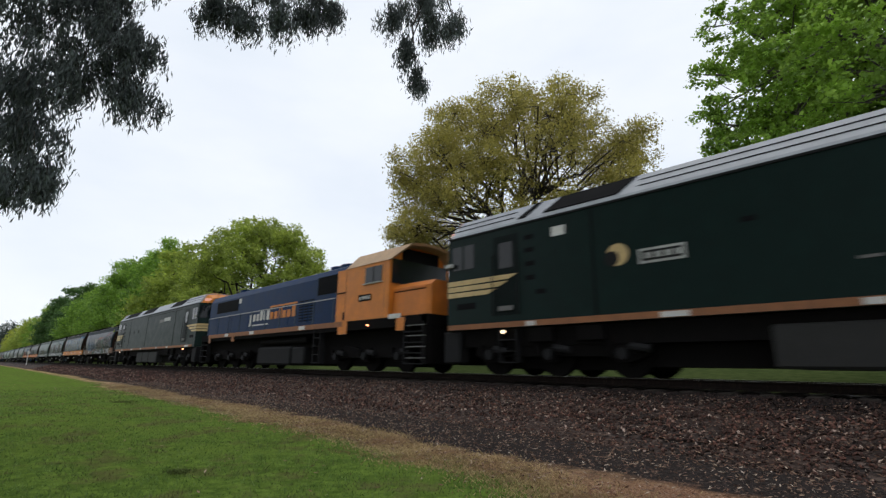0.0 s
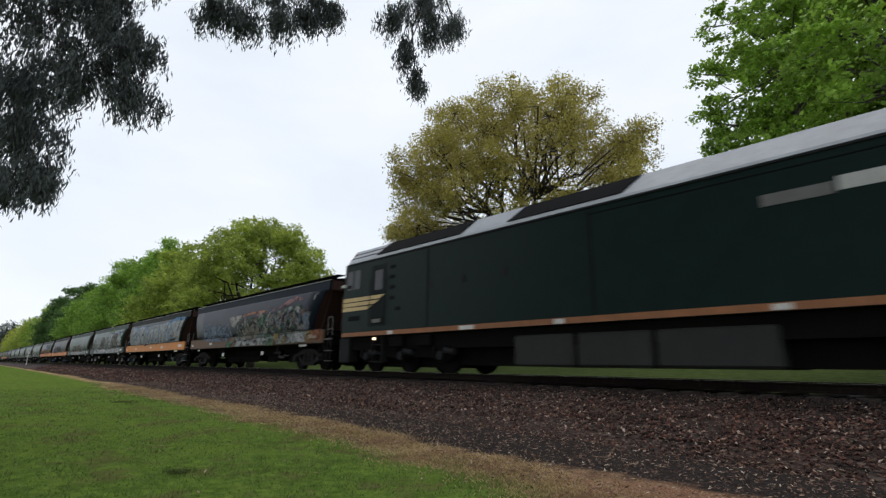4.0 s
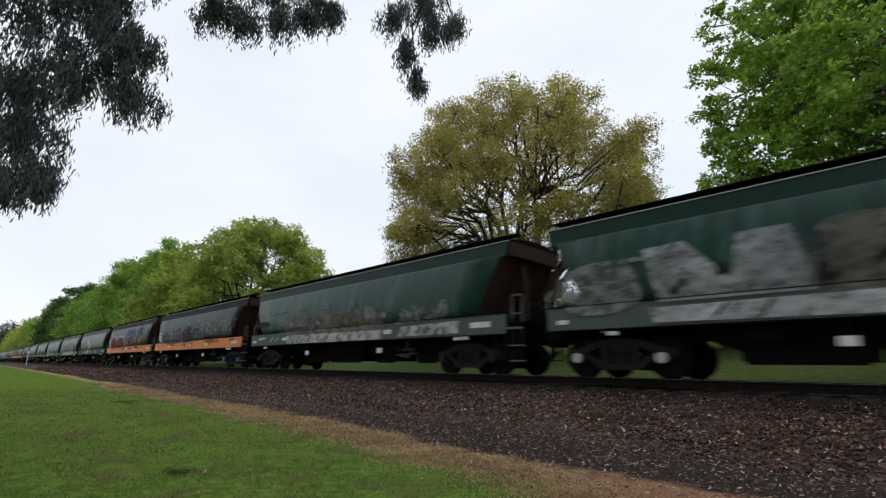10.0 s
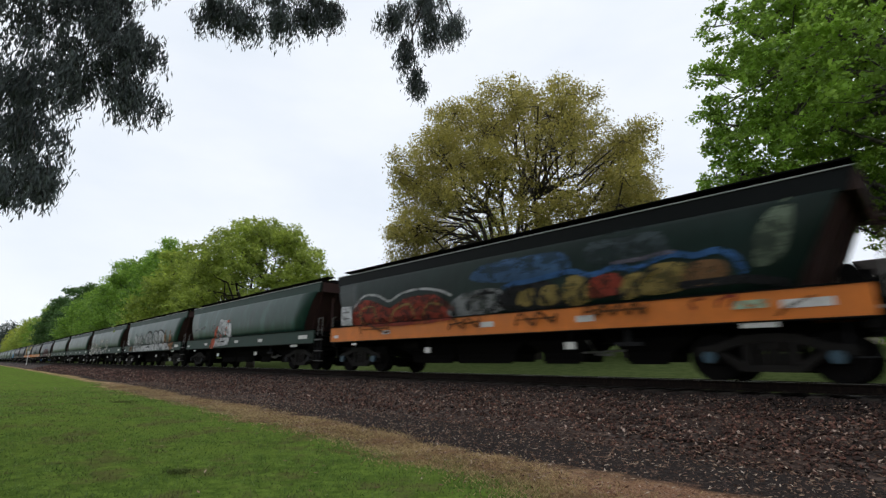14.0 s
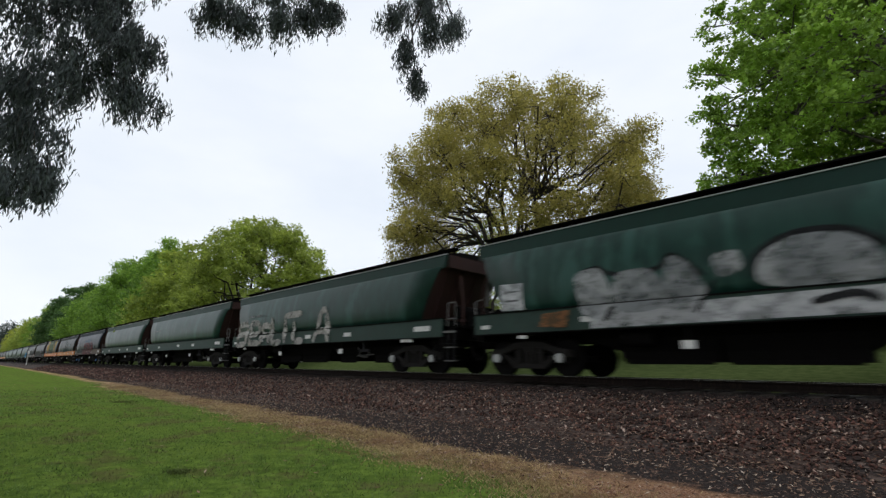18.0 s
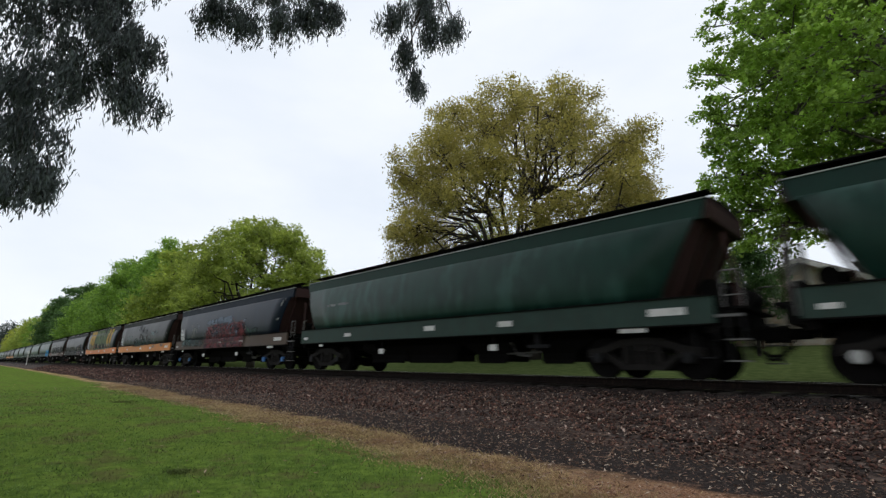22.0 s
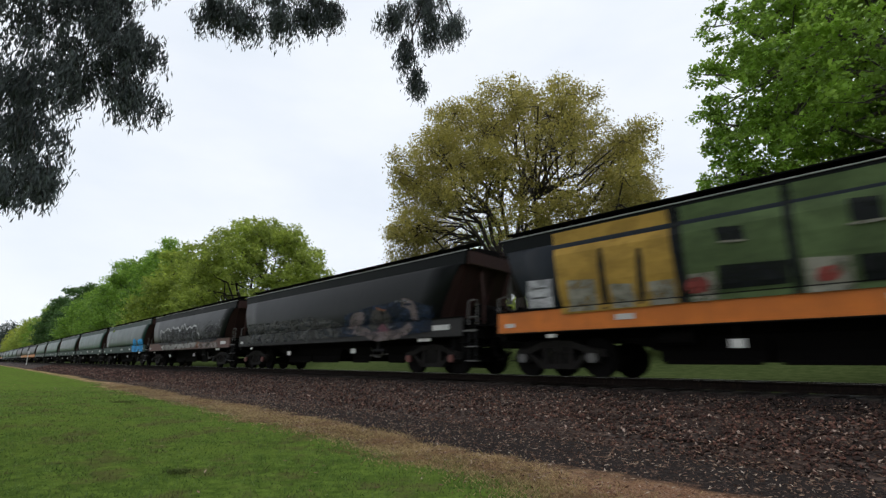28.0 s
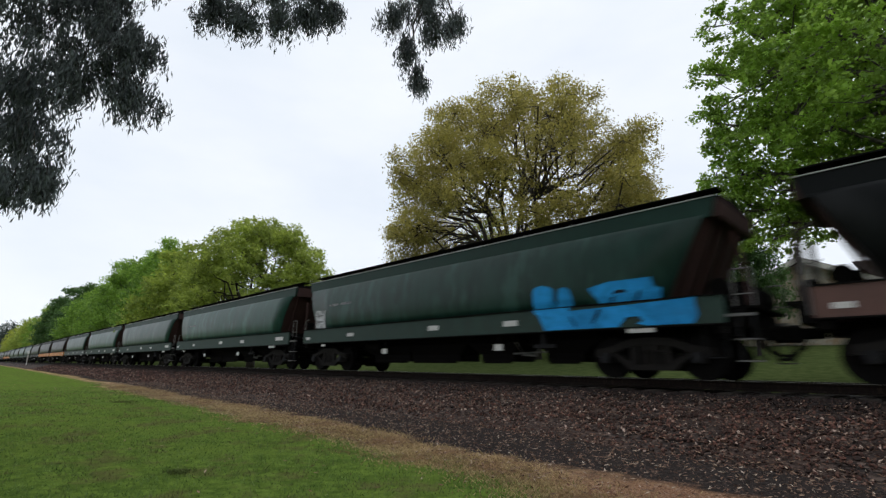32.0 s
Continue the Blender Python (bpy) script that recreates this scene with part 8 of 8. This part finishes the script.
# ---- loose pieces on the ground ----
def scatter_stones():
    rnd = np.random.default_rng(21)
    n = 46000
    u = rnd.uniform(0, 1, n)
    x = 4 - 95 * u ** 2.1
    y = rnd.uniform(6.75, 10.1, n)
    extra = rnd.uniform(0, 1, n) < 0.93
    x, y = x[extra], y[extra]
    n = len(x)
    z = np.interp(y, [p[0] for p in BED], [p[1] for p in BED])
    k = rnd.uniform(0.018, 0.042, n) * np.where(y < 7.4, 0.75, 1.0) * (1 + np.maximum(0, -x - 18) / 45)
    base = np.array([(1, 0, 0), (0, 1, 0), (-1, 0, 0), (0, -1, 0), (0, 0, 0.8), (0, 0, -0.8)], float)
    v = base[None] * rnd.uniform(0.6, 1.35, (n, 6, 1)) * k[:, None, None]
    a = rnd.uniform(0, 6.28, n)
    c, s = np.cos(a)[:, None], np.sin(a)[:, None]
    tilt = rnd.normal(0, 0.5, (n, 1))
    vx, vy, vz = v[..., 0] * c - v[..., 1] * s, v[..., 0] * s + v[..., 1] * c, v[..., 2]
    vz = vz + tilt * vx
    v = np.stack([vx + x[:, None], vy + y[:, None], vz + (z + k * 0.35)[:, None]], axis=-1).reshape(-1, 3)
    f = np.array([(0, 1, 4), (1, 2, 4), (2, 3, 4), (3, 0, 4), (1, 0, 5), (2, 1, 5), (3, 2, 5), (0, 3, 5)])
    f = (f[None] + (np.arange(n) * 6)[:, None, None]).reshape(-1, 3)
    ob = raw("ballast_stones", v.tolist(), f.tolist(), M_STONE)
    tagged(ob, "loose dark reddish ballast stones on the bank", "stones", kind="stuff")


def scatter_litter():
    """Dry leaves and bark strips on the cinder, the verge and the lawn."""
    rnd = np.random.default_rng(22)
    n = 42000
    x = 3 - 34 * rnd.uniform(0, 1, n) ** 1.4
    y = np.where(rnd.uniform(0, 1, n) < 0.86, rnd.uniform(4.2, 9.4, n), rnd.uniform(1.5, 4.6, n))
    edge = 2.95 + 0.62 * np.log(np.maximum(1 - x, 0.25))
    keep = (y > edge - 0.3) | (rnd.uniform(0, 1, n) < 0.10)
    x, y = x[keep], y[keep]
    n = len(x)
    zb = np.interp(y, [p[0] for p in BED], [p[1] for p in BED])
    zg = np.array([ground_height(a, b) for a, b in zip(x, y)])
    z = np.maximum(np.where(y > 6.6, zb, -9), zg) + rnd.uniform(0.012, 0.05, n)
    v, f = leaf_cloud(rnd, np.stack([x, y, z], axis=1), 1, (0, 0, 0), 0.034, 0.0, 1.0, 0.26)
    v = v.reshape(-1, 4, 3)
    v[..., 2] = z[:, None] + (v[..., 2] - z[:, None]) * 0.35
    m = Nodes("dry_leaf_litter")
    geo = m.t.nodes.new("ShaderNodeNewGeometry")
    mat = m.done(m.ramp(geo.outputs["Random Per Island"], (0.0, (0.07, 0.035, 0.02)), (0.5, (0.17, 0.085, 0.05)), (0.85, (0.30, 0.20, 0.13)), (1.0, (0.50, 0.42, 0.34))), 0.8)
    ob = raw("leaf_litter", v.reshape(-1, 3).tolist(), f.tolist(), mat)
    tagged(ob, "fallen dry leaves and bark strips", "leaf litter", kind="stuff")


L_WEED = leaf_mat("dark_weed_leaves", (0.055, 0.08, 0.025), (0.16, 0.20, 0.06), 0.25)


def grow_grass():
    """Short mown blades on the lawn near the camera."""
    rnd = np.random.default_rng(23)
    n = 300000
    r = 30.0 * rnd.uniform(0, 1, n) ** 0.85
    a = rnd.uniform(-2.1, 0.6, n)
    x, y = r * np.sin(a), r * np.cos(a)
    edge = 2.95 + 0.62 * np.log(np.maximum(1 - x, 0.25))
    d = edge - y
    patch = np.sin(x * 2.3 + 1.3 * np.sin(y * 1.9)) * np.sin(y * 2.7 + x * 0.8)
    keep = (d > -0.15 + 0.45 * patch + rnd.normal(0, 0.22, n)) & (rnd.uniform(0, 1, n) < np.where(patch > 0.6, 0.5, 1.0) * np.clip((30 - r) / 22, 0, 1))
    x, y, r = x[keep], y[keep], r[keep]
    n = len(x)
    z = -0.92 + 0.04 * np.sin(x * 0.31 + 1.0) * np.sin(y * 0.7)
    lush = np.sin(x * 4.1 + 2.0 * np.sin(y * 3.3)) * np.sin(y * 4.7 + 1.5 * np.sin(x * 2.9))
    h = rnd.uniform(0.010, 0.032, n) * (1 + 0.5 * lush) * (1 + 0.5 * rnd.uniform(0, 1, n) ** 6)
    w = 0.0022 + 0.0007 * r
    t = rnd.uniform(0, 6.28, n)
    lean = rnd.normal(0, 0.6, (n, 2)) * h[:, None]
    v = np.empty((n, 3, 3))
    v[:, 0] = np.stack([x + np.cos(t) * w, y + np.sin(t) * w, z], axis=1)
    v[:, 1] = np.stack([x - np.cos(t) * w, y - np.sin(t) * w, z], axis=1)
    v[:, 2] = np.stack([x + lean[:, 0], y + lean[:, 1], z + h], axis=1)
    g = blade_mat("mown_grass_blades", (0.060, 0.112, 0.025), (0.172, 0.258, 0.064), (0.135, 0.115, 0.056))
    ob = raw("grass_blades", v.reshape(-1, 3).tolist(), np.arange(3 * n).reshape(-1, 3).tolist(), g)
    tagged(ob, "short mown green grass", "grass", kind="stuff")
    # dry straw-coloured blades along the verge
    m = 75000
    x = 2.5 - 30 * rnd.uniform(0, 1, m) ** 1.5
    y = 2.95 + 0.62 * np.log(np.maximum(1 - x, 0.25)) + 0.34 + 0.22 * np.sin(x * 1.7 + np.sin(x * 0.6)) * np.sin(x * 0.9 + 1.0) + rnd.normal(0, 0.30, m)
    z = -0.92 + 0.04 * np.sin(x * 0.31 + 1.0) * np.sin(y * 0.7)
    t = rnd.uniform(0, 6.28, m)
    h = rnd.uniform(0.012, 0.04, m)
    w = 0.002 + 0.0008 * np.hypot(x, y)
    lean = rnd.normal(0, 1.0, (m, 2)) * h[:, None]
    v = np.empty((m, 3, 3))
    v[:, 0] = np.stack([x + np.cos(t) * w, y + np.sin(t) * w, z], axis=1)
    v[:, 1] = np.stack([x - np.cos(t) * w, y - np.sin(t) * w, z], axis=1)
    v[:, 2] = np.stack([x + lean[:, 0], y + lean[:, 1], z + h], axis=1)
    ob = raw("dry_grass_blades", v.reshape(-1, 3).tolist(), np.arange(3 * m).reshape(-1, 3).tolist(), blade_mat("dry_grass", (0.19, 0.13, 0.06), (0.54, 0.41, 0.21), (0.30, 0.185, 0.10)))
    tagged(ob, "dry straw-coloured grass along the verge", "dry grass", kind="stuff")
    # a few taller weed tufts
    for i, (cx, cy, big) in enumerate(((-15.9, 3.35, 2.3), (-5.66, 1.78, 0.6))):
        bm = bmesh.new()
        for _ in range(110):
            q, k = rnd.uniform(0, 6.28), 0.02 + 0.15 * rnd.uniform(0, 1) ** 1.5 * big
            b = Vector((math.cos(q) * k * 0.6 + rnd.normal(0, 0.05), math.sin(q) * k * 0.6 + rnd.normal(0, 0.05), 0))
            tip = b + Vector((math.cos(q) * k * 0.4, math.sin(q) * k * 0.4, rnd.uniform(0.008, 0.045) * big))
            s = Vector((-math.sin(q), math.cos(q), 0)) * 0.006
            vs = [bm.verts.new(p) for p in (b - s * 0.5, b + s * 0.5, (b + tip) / 2 + s + Vector((0, 0, 0.02)), tip, (b + tip) / 2 - s + Vector((0, 0, 0.02)))]
            bm.faces.new(vs)
        tuft = part("weed_tuft", bm, L_WEED, None)
        tuft.location = (cx, cy, -0.93)
        tagged(tuft, "low dark green weed tuft in the lawn", "weed", "weeds in the lawn")


scatter_stones()
scatter_litter()
grow_grass()


def sleepers():
    """The sleepers whose ends show in the ballast."""
    s = part("sleeper", boxes((-0.125, 0.125, -1.35, 1.35, -0.33, -0.205), bevel=0.02), M_SLEEPER, None)
    s.location = (3.0, AXIS, 0)
    tagged(s, "weathered grey sleeper bedded in the ballast", "sleeper", "sleepers of the track", "structure")
    for i in range(1, 110):
        copy_thing(s, pose(3.0 - 0.66 * i, AXIS, 0))


sleepers()


# ---- what moves ----
def motions():
    for thing, back in TRAIN:
        walk(thing, [(t, pose(s + back, AXIS, 0)) for t, s in LEAD])
    # the two hanging gum branches swing in the wind
    drift = [3, 1, 6, -4, -2, 1, 6, -8, -1, -1, 1, 2, -4, 2, -2, -3, 2, 7, -2, -1, -4, 3, -7, 8, 8, 3, 0, -3, -2, -1, 2, 10, 8]
    for i, (branch, k) in enumerate(((BRANCH_A, 0.12), (BRANCH_B, 0.17))):
        x, y, z = branch.location
        walk(branch, [(float(t), pose(x, y, z, -0.5 * k * d, -k * d, 0)) for t, d in enumerate(drift)])
    # wheels roll: one turn of rows for each wheel size and place on its bogie, shared by all that are alike
    ts, ss = [t for t, _ in LEAD], [s for _, s in LEAD]
    done = {}
    times = [i / 15 for i in range(481)]
    for w, radius in WHEEL_ALL():
        key = (round(w.location.x, 3), round(w.location.y, 3), round(radius, 3))
        if key not in done:
            x, y, z = w.location
            walk(w, [(t, pose(x, y, z) @ Matrix.Rotation(float(np.interp(t, ts, ss)) / radius, 4, "Y")) for t in times])
            done[key] = w.animation_data
        else:
            first = done[key]
            w.rotation_mode = "QUATERNION"
            keys = w.animation_data_create()
            keys.action = first.action
            keys.action_slot = first.action_slot


def WHEEL_ALL():
    found = []
    for thing, _ in TRAIN:
        for o in thing.children_recursive:
            base = o.name.split(".")[0]
            if base == "wheelset":
                found.append((o, 0.43))
            elif base == "drive_wheelset":
                found.append((o, 0.51))
    return found


motions()
